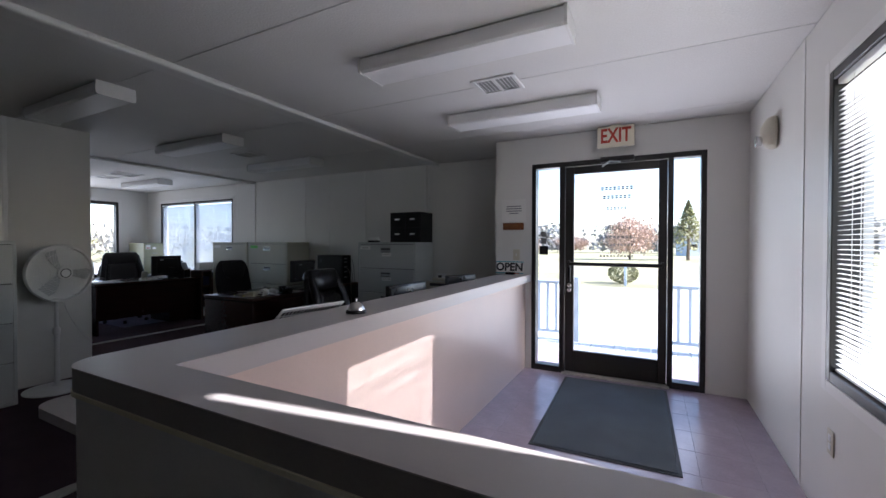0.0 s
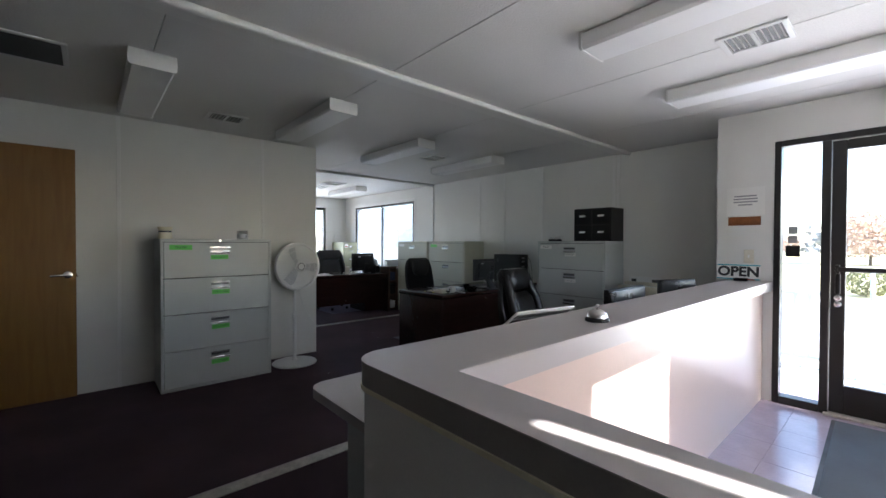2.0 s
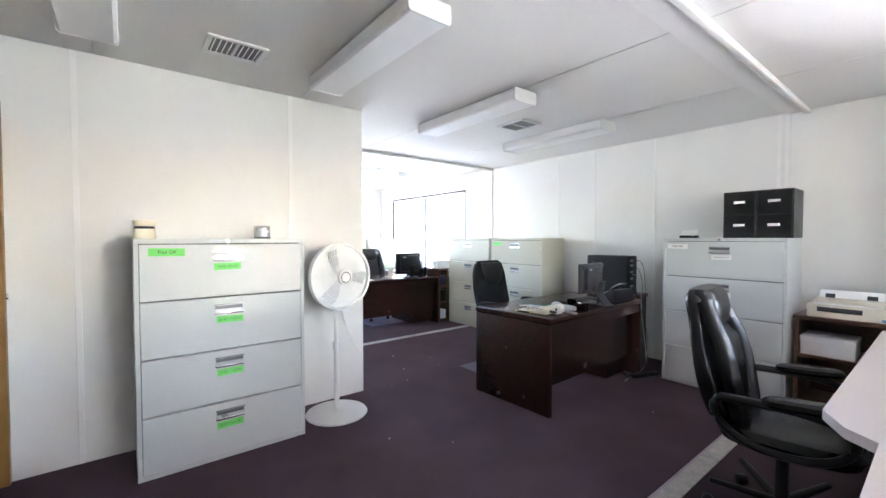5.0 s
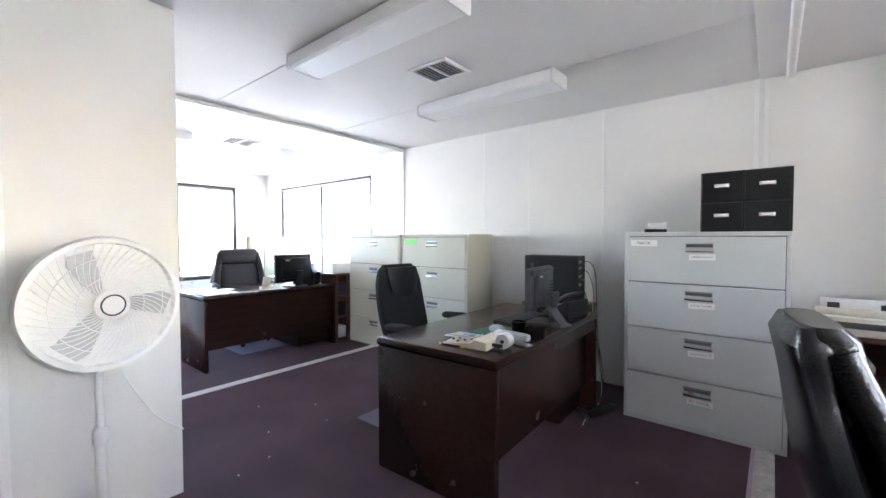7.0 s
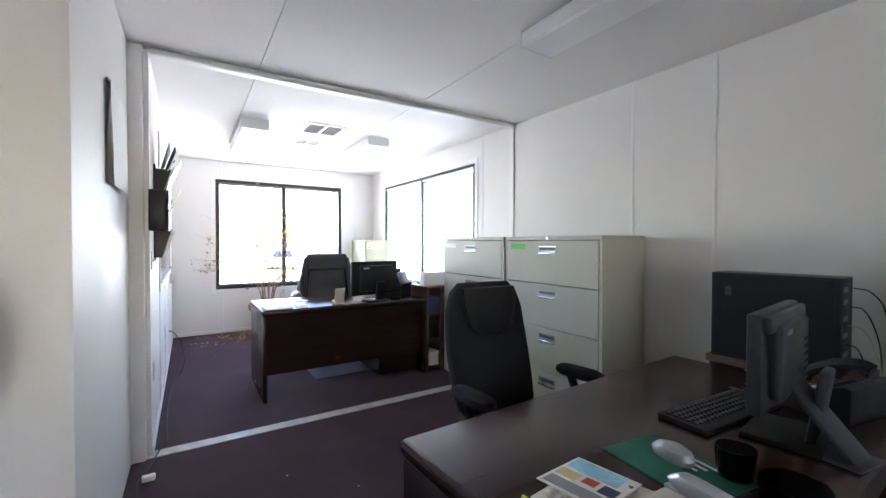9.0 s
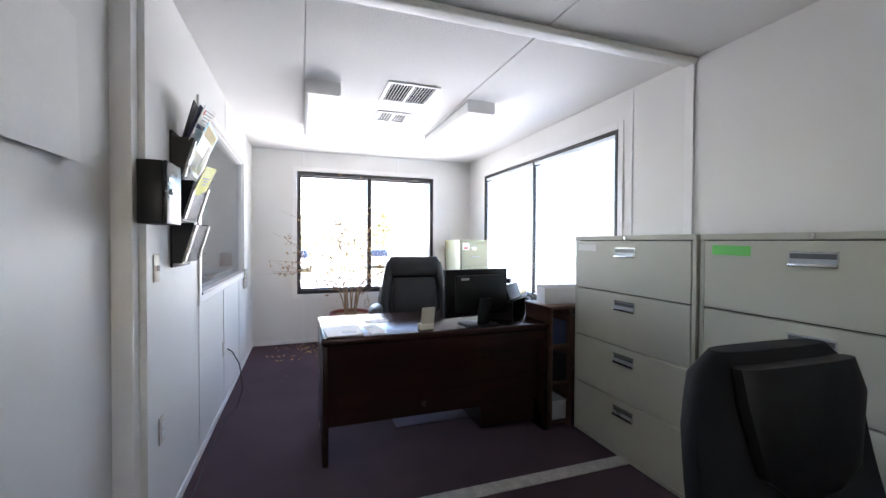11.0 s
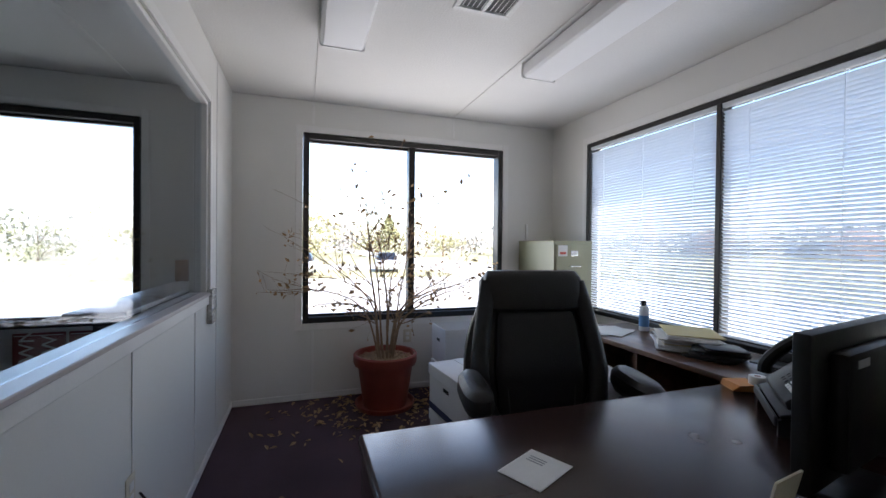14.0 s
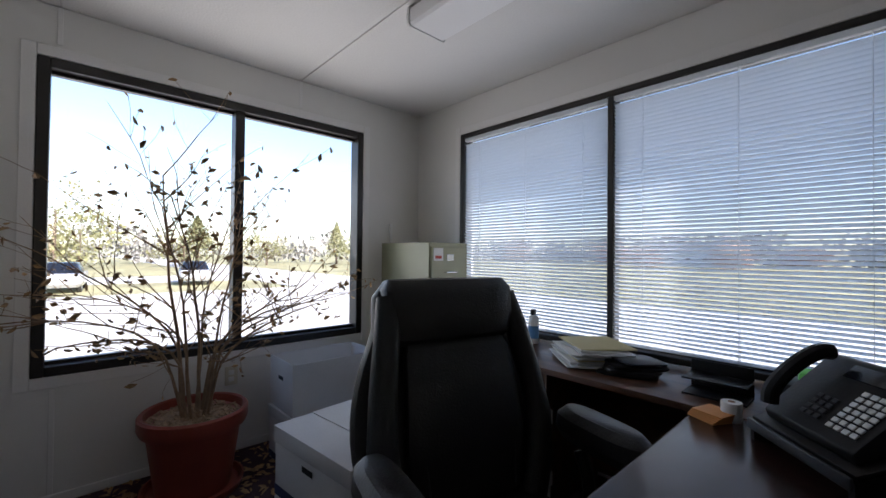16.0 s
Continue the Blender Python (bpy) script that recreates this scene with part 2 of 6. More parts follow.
M_SLAT = slat_material("white_blind_slat", (0.86, 0.90, 0.95), 0.57)
M_SLAT_EAST = slat_material("white_metal_blind_slat", (0.80, 0.80, 0.80), 0.12)
M_GLASS = glass("window_glass", (0.97, 0.98, 1.0))
M_NORTHGLASS = glass("north_window_glass", (0.90, 0.92, 0.95))
M_TINT = glass("interior_glass", (0.86, 0.90, 0.93))
M_SMOKE = glass("smoky_tumbler_glass", (0.30, 0.30, 0.33))
M_CLEARMAT = material("smoky_plastic_chair_mat", (0.06, 0.052, 0.095), 0.4, vary=0.1, scale=3, spec=0.3)
M_GRASS = material("dry_lawn", (0.33, 0.30, 0.16), 0.95, vary=0.3, scale=0.25, fine=9, bump=0.5, stain=0.5, stain_color=(0.38, 0.33, 0.20))
M_CONCRETE = material("pale_concrete", (0.56, 0.54, 0.50), 0.85, vary=0.1, scale=0.6, fine=60, bump=0.3)
M_DECK = material("pale_painted_deck", (0.42, 0.45, 0.48), 0.7, vary=0.1, scale=6, bump=0.2, per_object=0.06)
# white porch timber, with its bluish shade put into the base colour
M_PICKET = material("blue_shaded_timber", (0.40, 0.46, 0.54), 0.6, vary=0.05)
M_LEAFG = material("green_foliage", (0.20, 0.195, 0.09), 0.8, vary=0.35, scale=2.0, per_object=0.2)
# autumn leaves and far woods: distance haze is mixed into both pale colours
M_LEAFO = material("hazed_autumn_foliage", (0.46, 0.33, 0.26), 0.8, vary=0.35, scale=2.0, per_object=0.2)
M_WOODS = material("hazed_mixed_far_foliage", (0.31, 0.30, 0.28), 0.9, vary=0.3, scale=0.15, fine=2)
M_TRUNK = material("tree_bark", (0.11, 0.08, 0.055), 0.9, vary=0.25, scale=6, fine=40, bump=0.8)
M_SIDING = material("pale_blue_siding", (0.45, 0.50, 0.56), 0.7, vary=0.06)
M_ROOF = material("grey_shingle_roof", (0.13, 0.125, 0.12), 0.9, vary=0.15, scale=3)
M_CARPAINT = material("car_paint", (0.45, 0.45, 0.47), 0.25, vary=0.02, coat=0.6)


# ---- helpers ----
def finish(bm, mat, name, sharp=35):
    me = bpy.data.meshes.new(name)
    bm.normal_update()
    bm.to_mesh(me)
    bm.free()
    for p in me.polygons:
        p.use_smooth = True
    me.set_sharp_from_angle(angle=radians(sharp))
    me.materials.append(mat)
    return me


def part(name, bm, mat, parent, label="", m=None, sharp=35):
    ob = new(name, finish(bm, mat, name, sharp))
    ob.parent = parent
    if m is not None:
        ob.matrix_basis = m
    return tagged(ob, label)


def thing(name, m, label, category, group="", kind=""):
    ob = new(name)
    ob.empty_display_size = 0.1
    ob.matrix_basis = m
    return tagged(ob, label, category, group, kind)


def structure(name, bm, mat, label="", m=None):
    ob = new(name, finish(bm, mat, name))
    if m is not None:
        ob.matrix_basis = m
    return tagged(ob, label, "", "", "structure")


def box(x0, y0, z0, x1, y1, z1, bev=0.0, bm=None, seg=2, edges=None):
    b = bmesh.new()
    bmesh.ops.create_cube(b, size=1.0)
    for v in b.verts:
        v.co = Vector((x0 + (v.co.x + 0.5) * (x1 - x0), y0 + (v.co.y + 0.5) * (y1 - y0), z0 + (v.co.z + 0.5) * (z1 - z0)))
    if bev:
        es = [e for e in b.edges if edges is None or abs((e.verts[0].co - e.verts[1].co).normalized()[edges]) > 0.9]
        bmesh.ops.bevel(b, geom=es, offset=bev, segments=seg, profile=0.5, affect="EDGES")
    if bm is None:
        return b
    return join(bm, b)


def join(bm, b, m=None):
    if m is not None:
        b.transform(m)
    me = bpy.data.meshes.new("joined")
    b.to_mesh(me)
    b.free()
    bm.from_mesh(me)
    bpy.data.meshes.remove(me)
    return bm


def cyl(r0, r1, h, seg=24, m=None, bm=None, bev=0.0):
    b = bmesh.new()
    bmesh.ops.create_cone(b, cap_ends=True, segments=seg, radius1=r0, radius2=r1, depth=h)
    b.transform(Matrix.Translation((0, 0, h / 2)))
    if bev:
        es = [e for e in b.edges if abs(e.verts[0].co.z - e.verts[1].co.z) < 1e-6]
        bmesh.ops.bevel(b, geom=es, offset=bev, segments=2, profile=0.5, affect="EDGES")
    if m is not None:
        b.transform(m)
    return b if bm is None else join(bm, b)


def lathe(profile, seg=32, m=None):
    b = bmesh.new()
    rings = [[b.verts.new((r * math.cos(2 * math.pi * i / seg), r * math.sin(2 * math.pi * i / seg), z)) for i in range(seg)] for r, z in profile]
    for a, c in zip(rings, rings[1:]):
        for i in range(seg):
            b.faces.new((a[i], a[(i + 1) % seg], c[(i + 1) % seg], c[i]))
    b.faces.new(rings[0][::-1])
    b.faces.new(rings[-1])
    if m is not None:
        b.transform(m)
    return b


def tube(points, radius, seg=6, bm=None, taper=None):
    b = bmesh.new() if bm is None else bm
    pts = [Vector(p) for p in points]
    rings = []
    for i, p in enumerate(pts):
        d = (pts[min(i + 1, len(pts) - 1)] - pts[max(i - 1, 0)]).normalized()
        u = d.cross(Vector((0, 0, 1)) if abs(d.z) < 0.9 else Vector((1, 0, 0))).normalized()
        w = d.cross(u)
        r = radius if taper is None else radius + (taper - radius) * i / (len(pts) - 1)
        rings.append([b.verts.new(p + r * (math.cos(2 * math.pi * k / seg) * u + math.sin(2 * math.pi * k / seg) * w)) for k in range(seg)])
    for a, c in zip(rings, rings[1:]):
        for k in range(seg):
            b.faces.new((a[k], a[(k + 1) % seg], c[(k + 1) % seg], c[k]))
    b.faces.new(rings[0][::-1])
    b.faces.new(rings[-1])
    return b


def smooth(points, times=2):
    pts = [Vector(p) for p in points]
    for _ in range(times):
        cut = [pts[0]]
        for a, c in zip(pts, pts[1:]):
            cut += [a * 0.75 + c * 0.25, a * 0.25 + c * 0.75]
        pts = cut + [pts[-1]]
    return pts


def loft(sections, seg=20, power=3.0):
    """sections: (z, half width x, half depth y, offset y, offset x)"""
    b = bmesh.new()
    rings = []
    for z, hw, hd, oy, ox in sections:
        ring = []
        for i in range(seg):
            a = 2 * math.pi * i / seg
            c, s = math.cos(a), math.sin(a)
            ring.append(b.verts.new((ox + hw * math.copysign(abs(c) ** (2 / power), c), oy + hd * math.copysign(abs(s) ** (2 / power), s), z)))
        rings.append(ring)
    for a, c in zip(rings, rings[1:]):
        for i in range(seg):
            b.faces.new((a[i], a[(i + 1) % seg], c[(i + 1) % seg], c[i]))
    b.faces.new(rings[0][::-1])
    b.faces.new(rings[-1])
    return b


def words(name, text, size, m, mat, parent, depth=0.0006, bold=0.0):
    cu = bpy.data.curves.new(name, "FONT")
    cu.body, cu.size, cu.extrude, cu.align_x, cu.align_y = text, size, depth, "CENTER", "CENTER"
    cu.offset = bold * size
    ob = new(name, cu)
    cu.materials.append(mat)
    ob.parent = parent
    ob.matrix_basis = m
    return ob


def wall(name, axis, pos, thick, a0, a1, openings=(), z1=2.43, mat=None):
    """A wall of thickness thick from pos outwards, along axis x or y, with openings (a0, a1, z0, z1)."""
    bm = bmesh.new()
    cuts = sorted(openings)
    spans, at = [], a0
    for o0, o1, zz0, zz1 in cuts:
        if o0 > at:
            spans.append((at, o0, 0.0, z1))
        if zz0 > 0:
            spans.append((o0, o1, 0.0, zz0))
        spans.append((o0, o1, zz1, z1))
        at = o1
    spans.append((at, a1, 0.0, z1))
    p0, p1 = sorted((pos, pos + thick))
    for s0, s1, q0, q1 in spans:
        if axis == "x":
            box(s0, p0, q0, s1, p1, q1, bm=bm)
        else:
            box(p0, s0, q0, p1, s1, q1, bm=bm)
    return structure(name, bm, mat or M_WALL)


def batten(parent, axis, pos, face, at, z0=0.0, z1=2.43, w=0.022, proud=0.004):
    """A thin vertical joint strip on a wall's face."""
    p0, p1 = sorted((pos, pos + face * proud))
    bm = box(at - w / 2, p0, z0, at + w / 2, p1, z1, 0.0015, seg=1) if axis == "x" else box(p0, at - w / 2, z0, p1, at + w / 2, z1, 0.0015, seg=1)
    part("batten", bm, M_TRIM, parent)


# ---- structure ----
NORTH, WEST, EAST, DOORWALL, JOG = 5.525, -9.38, 1.30, 4.78, -0.957
PARTX, PARTY, PARTY_W = -4.48, 2.56, 2.655
CEIL = 2.435
SEAM_W, SEAM_E = -5.86, -2.225
SOUTH = -3.6

WN = (-8.86, -6.465, 0.70, 2.165)
WW = (3.17, 4.97, 0.62, 2.175)
WB = (0.25, 2.07, 0.68, 2.175)
WE = (1.25, 3.05, 0.69, 2.11)
DOOR = (-0.555, 1.0, 0.0, 2.15)

floor_bm = box(WEST - 0.15, SOUTH - 0.15, -0.12, EAST + 0.15, NORTH + 0.15, -0.004)
floor = structure("floor", floor_bm, M_GROUT, "purple-brown carpet and lavender vinyl tile floor")
carpet_bm = bmesh.new()
box(WEST, SOUTH, -0.004, SEAM_W - 0.04, NORTH, 0.0, bm=carpet_bm)
box(SEAM_W + 0.03, SOUTH, -0.004, SEAM_E - 0.025, NORTH, 0.0, bm=carpet_bm)
box(SEAM_E + 0.075, SOUTH, -0.004, -0.72, NORTH, 0.0, bm=carpet_bm)
box(-0.72, SOUTH, -0.004, EAST, 1.10, 0.0, bm=carpet_bm)
part("carpet", carpet_bm, M_CARPET, floor, "worn purple-brown carpet")
for sx, hw in ((SEAM_W - 0.004, 0.046), (SEAM_E + 0.042, 0.046)):
    part("floor_strip", box(sx - hw, SOUTH, -0.003, sx + hw, NORTH, 0.005, 0.002, seg=1), M_STRIP, floor, "worn pale metal strip over a floor joint")

wall_north = wall("wall_north", "x", NORTH, 0.15, WEST - 0.15, JOG, [WN])
wall_west = wall("wall_west", "y", WEST, -0.15, SOUTH, NORTH, [WW, WB])
wall_east = wall("wall_east", "y", EAST, 0.15, SOUTH, DOORWALL + 0.15, [WE])
wall_entry = wall("wall_entry", "x", DOORWALL, 0.15, JOG, EAST, [DOOR])
wall_jog = wall("wall_jog", "y", JOG, 0.15, DOORWALL + 0.15, NORTH + 0.15)
wall_south = wall("wall_south", "x", SOUTH, -0.15, WEST - 0.15, EAST + 0.15)
GLASSWIN = (-8.60, -6.73, 0.965, 2.095)
wall_partition = wall("wall_partition", "x", PARTY_W, -0.10, WEST, SEAM_W, [GLASSWIN])
wall_partition_2 = wall("wall_partition_2", "x", PARTY, -0.10, SEAM_W, PARTX)
wall_hall = wall("wall_hall", "y", PARTX, -0.10, SOUTH, PARTY - 0.10)

for at in (-4.60, -4.07, -3.345):
    batten(wall_north, "x", NORTH, -1, at)
for at in (-2.272, -2.216):
    batten(wall_north, "x", NORTH, -1, at, w=0.03, proud=0.008)
batten(wall_north, "x", NORTH, -1, SEAM_W, w=0.06, proud=0.012)
batten(wall_north, "x", NORTH, -1, -6.33, 0.0, 2.43, w=0.018)
for at in (3.25, 4.465):
    batten(wall_west, "y", WEST, 1, at, WW[3] + 0.07, 2.43)
    batten(wall_west, "y", WEST, 1, at, 0.0, WW[2] - 0.06)
for at in (0.72, -0.55, 1.95):
    batten(wall_hall, "y", PARTX, 1, at, w=0.03)
batten(wall_partition_2, "x", PARTY, 1, SEAM_W + 0.03, w=0.06, proud=0.07)
for at in (-6.705, -7.50, -8.30):
    batten(wall_partition, "x", PARTY_W, 1, at, 0.0, GLASSWIN[2] - 0.05, w=0.014)
for at in (-7.60, -8.82):
    batten(wall_partition, "x", PARTY_W, 1, at, 0.0 if at < -8.6 else GLASSWIN[3] + 0.05, 2.43, w=0.014)
for at in (3.42,):
    batten(wall_east, "y", EAST, -1, at, w=0.03)

# ceiling panels with open joints, and the trims over the two joints between the building's sections
ceil_bm = box(WEST - 0.15, SOUTH - 0.15, CEIL + 0.012, EAST + 0.15, NORTH + 0.15, CEIL + 0.12)
ys = [SOUTH - 0.15, -2.85, -1.63, -0.41, 0.81, 2.03, 3.25, 4.465, NORTH + 0.15]
for cx0, cx1 in ((WEST - 0.15, SEAM_W), (SEAM_W, SEAM_E), (SEAM_E, EAST + 0.15)):
    for cy0, cy1 in zip(ys, ys[1:]):
        box(cx0 + 0.002, cy0 + 0.003, CEIL, cx1 - 0.002, cy1 - 0.003, CEIL + 0.014, 0.002, bm=ceil_bm, seg=1)
ceiling = structure("ceiling", ceil_bm, M_CEIL, "white stippled panel ceiling with thin joints")
for i, (bx, y0) in enumerate(((SEAM_W, PARTY_W), (SEAM_E, SOUTH))):
    hw, cx = (0.045, bx) if i == 0 else (0.024, bx + 0.135)
    tb = box(cx - hw, y0, CEIL - 0.038, cx + hw, NORTH, CEIL, 0.014, edges=1, seg=3)
    if i == 1:
        box(bx - 0.03, y0, CEIL - 0.012, cx - hw, NORTH, CEIL, 0.003, bm=tb, seg=1)
    structure("trim_beam", tb, M_TRIM, "white painted beam trim over a ceiling joint")


def baseboard(name, x0, y0, x1, y1):
    structure(name, box(x0, y0, 0, x1, y1, 0.05, 0.004, seg=1), M_TRIM)


baseboard("baseboard", WEST, PARTY_W, SEAM_W, PARTY_W + 0.01)
baseboard("baseboard", WEST, PARTY_W + 0.012, WEST + 0.01, NORTH)
baseboard("baseboard", WEST + 0.012, NORTH - 0.01, -6.5, NORTH)


def glazed_window(name, axis, pos, out, span, mullions, frame_w=0.05, label="", casing=True, mat=None, depth=0.10, pane_mat=None, half=0.028):
    a0, a1, z0, z1 = span
    mat = mat or M_BRONZE
    base = tagged(new(name), label, "", "", "structure")

    def bar(nm, s0, s1, q0, q1, d0, d1, mm, bev=0.004):
        p0, p1 = sorted((pos + out * d0, pos + out * d1))
        bm = box(s0, p0, q0, s1, p1, q1, bev, seg=1) if axis == "x" else box(p0, s0, q0, p1, s1, q1, bev, seg=1)
        return part(nm, bm, mm, base)
    e = 0.002
    bar("window_frame", a0 + e, a0 + frame_w, z0 + e, z1 - e, -0.008, depth, mat)
    bar("window_frame", a1 - frame_w, a1 - e, z0 + e, z1 - e, -0.008, depth, mat)
    bar("window_frame", a0 + frame_w, a1 - frame_w, z1 - frame_w, z1 - e, -0.008, depth, mat)
    bar("window_frame", a0 + frame_w, a1 - frame_w, z0 + e, z0 + frame_w, -0.008, depth, mat)
    edges = [a0 + frame_w] + [v for mu in mullions for v in (mu - half, mu + half)] + [a1 - frame_w]
    for mu in mullions:
        bar("mullion", mu - half, mu + half, z0 + frame_w, z1 - frame_w, 0.0, depth - 0.01, mat)
    for s0, s1 in zip(edges[::2], edges[1::2]):
        for q0, q1 in ((z0 + frame_w, z0 + frame_w + 0.018), (z1 - frame_w - 0.018, z1 - frame_w)):
            bar("sash", s0, s1, q0, q1, 0.045, 0.085, mat, 0.003)
        pane = bar("pane", s0, s1, z0 + frame_w, z1 - frame_w, 0.064, 0.068, pane_mat or M_GLASS, 0.0)
        pane.visible_shadow = False
    if casing:
        c = 0.055
        for s0, s1, q0, q1 in ((a0 - c, a0, z0 - c, z1 + c), (a1, a1 + c, z0 - c, z1 + c), (a0, a1, z1, z1 + c), (a0, a1, z0 - c, z0)):
            bar("casing", s0 + 0.001, s1 - 0.001, q0 + 0.001, q1 - 0.001, -0.007, -0.0005, M_TRIM, 0.002)
    return base


window_1 = glazed_window("window_1", "y", WEST, -1, WW, (4.08,), label="dark bronze framed sliding window in the end wall")
window_2 = glazed_window("window_2", "x", NORTH, 1, WN, (-7.675,), label="wide dark bronze framed window with white blinds", pane_mat=M_NORTHGLASS, frame_w=0.034, half=0.017)
window_3 = glazed_window("window_3", "y", WEST, -1, WB, (1.16,), label="dark bronze framed window of the back room")
window_4 = glazed_window("window_4", "y", EAST, 1, WE, (2.185,), label="dark bronze framed window beside the entrance")

# interior glass in the partition
iw = tagged(new("window_5"), "interior fixed glass window in white trim", "", "", "structure")
g0, g1, gz0, gz1 = GLASSWIN
for s0, s1, q0, q1, nm in ((g0 - 0.05, g0, gz0 - 0.06, gz1 + 0.05, "casing"), (g1, g1 + 0.05, gz0 - 0.06, gz1 + 0.05, "casing"), (g0, g1, gz1, gz1 + 0.05, "casing"), (g0, g1, gz0 - 0.05, gz0, "casing")):
    part(nm, box(s0 + 0.001, PARTY_W, q0, s1 - 0.001, PARTY_W + 0.012, q1, 0.003, seg=1), M_TRIM, iw)
part("window_sill", box(g0, PARTY_W - 0.10, gz0, g1, PARTY_W + 0.02, gz0 + 0.018, 0.003, seg=1), M_LAMINATE, iw, "pale laminate sill")
for s0, s1 in ((g0, g0 + 0.02), (g1 - 0.02, g1)):
    part("stop", box(s0, PARTY_W - 0.07, gz0 + 0.019, s1, PARTY_W - 0.005, gz1, 0.003, seg=1), M_TRIM, iw)
part("stop", box(g0 + 0.02, PARTY_W - 0.07, gz1 - 0.02, g1 - 0.02, PARTY_W - 0.005, gz1, 0.003, seg=1), M_TRIM, iw)
pane = part("pane", box(g0 + 0.02, PARTY_W - 0.04, gz0 + 0.019, g1 - 0.02, PARTY_W - 0.034, gz1 - 0.02), M_TINT, iw)
pane.visible_shadow = False


def blind(name, axis, pos, out, a0, a1, z0, z1, tilt, label, pitch=0.0215, width=0.025, uneven=1.5, mat=None):
    """Horizontal slats hung in a window's opening. tilt in degrees, positive lowers the room side."""
    th = thing(name, pose((a0 + a1) / 2, pos, 0) if axis == "x" else pose(pos, (a0 + a1) / 2, 0, 0, 0, 90 * -out), label, "window blind", "window blinds")
    s, mat = out if axis == "x" else 1, mat or M_SLAT
    L = (a1 - a0) / 2
    part("headrail", box(-L, -0.016, z1 - 0.03, L, 0.016, z1, 0.003, seg=1), mat, th)
    part("bottom_rail", box(-L, -0.013, z0, L, 0.013, z0 + 0.012, 0.003, seg=1), mat, th)
    prof = bmesh.new()
    rows = []
    for k in range(4):
        y = (k / 3 - 0.5) * width
        zc = 0.0018 * (1 - (2 * k / 3 - 1) ** 2)
        rows.append([prof.verts.new((xx, y, zc + dz)) for xx in (-L, L) for dz in (0, 0.0007)])
    for a, c in zip(rows, rows[1:]):
        prof.faces.new((a[1], a[3], c[3], c[1]))
        prof.faces.new((a[0], c[0], c[2], a[2]))
    me = finish(prof, mat, "slat")
    z = z0 + 0.012 + pitch
    while z < z1 - 0.04:
        ob = new("slat", me)
        ob.parent = th
        ob.matrix_basis = pose(0, 0, z, tilt * s + random.uniform(-uneven, uneven))
        z += pitch
    for q in (-0.72, 0.0, 0.72) if L > 0.45 else (-0.6, 0.6):
        bm = bmesh.new()
        for yy in (-0.0135, 0.0135):
            box(q * L - 0.0012, yy - 0.0008, z0 + 0.01, q * L + 0.0012, yy + 0.0008, z1 - 0.03, bm=bm)
        part("ladder_cord", bm, mat, th)
    return th


blind("venetian_blind", "x", NORTH + 0.022, 1, WN[0] + 0.037, -7.675 - 0.010, WN[2] + 0.05, WN[3] - 0.03, -39, "white aluminium venetian blind, lowered with open slats")
blind("venetian_blind", "x", NORTH + 0.022, 1, -7.675 + 0.010, WN[1] - 0.037, WN[2] + 0.05, WN[3] - 0.03, -39, "white aluminium venetian blind, lowered with open slats")
blind("venetian_blind", "y", EAST + 0.022, 1, 2.185 + 0.02, WE[1] - 0.055, WE[2] + 0.055, WE[3] - 0.045, 2, "white aluminium venetian blind, slats tilted open to the sun", uneven=4, mat=M_SLAT_EAST)
blind("venetian_blind", "y", EAST + 0.022, 1, WE[0] + 0.082, 2.185 - 0.02, WE[2] + 0.055, WE[3] - 0.045, -62, "white aluminium venetian blind with nearly closed slats", mat=M_SLAT_EAST)

# entrance: storefront frame with two sidelights and a glazed door
door_1 = tagged(new("door_1"), "dark bronze aluminium storefront door with two sidelights, closed", "", "", "structure")
dx0, dx1, dz1 = DOOR[0], DOOR[1], DOOR[3]
for x0, x1, z0, z1 in ((dx0 + 0.002, dx0 + 0.045, 0, dz1 - 0.002), (dx1 - 0.045, dx1 - 0.002, 0, dz1 - 0.002), (dx0 + 0.045, dx1 - 0.045, dz1 - 0.05, dz1 - 0.002), (-0.268, -0.215, 0, dz1 - 0.05), (0.70, 0.745, 0, dz1 - 0.05), (dx0 + 0.045, -0.268, 0, 0.06), (0.745, dx1 - 0.045, 0, 0.06)):
    part("frame", box(x0, DOORWALL - 0.01, z0, x1, DOORWALL + 0.11, z1, 0.004, seg=1), M_BRONZE, door_1)
for x0, x1 in ((dx0 + 0.045, -0.268), (0.745, dx1 - 0.045)):
    p = part("pane", box(x0, DOORWALL + 0.05, 0.06, x1, DOORWALL + 0.056, dz1 - 0.05), M_GLASS, door_1)
    p.visible_shadow = False
leaf = part("door_leaf", bmesh.new(), M_BRONZE, door_1)
lb = bmesh.new()
for x0, x1, z0, z1 in ((-0.212, -0.13, 0.02, dz1 - 0.055), (0.625, 0.697, 0.02, dz1 - 0.055), (-0.13, 0.625, dz1 - 0.13, dz1 - 0.055), (-0.13, 0.625, 0.02, 0.235)):
    box(x0, DOORWALL + 0.02, z0, x1, DOORWALL + 0.065, z1, 0.004, bm=lb, seg=1)
leaf.data = finish(lb, M_BRONZE, "door_leaf")
p = part("pane", box(-0.13, DOORWALL + 0.04, 0.235, 0.625, DOORWALL + 0.046, dz1 - 0.13), M_GLASS, leaf)
p.visible_shadow = False
part("push_bar", box(-0.17, DOORWALL - 0.035, 1.10, 0.66, DOORWALL - 0.01, 1.135, 0.006), M_BRONZE, leaf, "bronze push bar across the door")
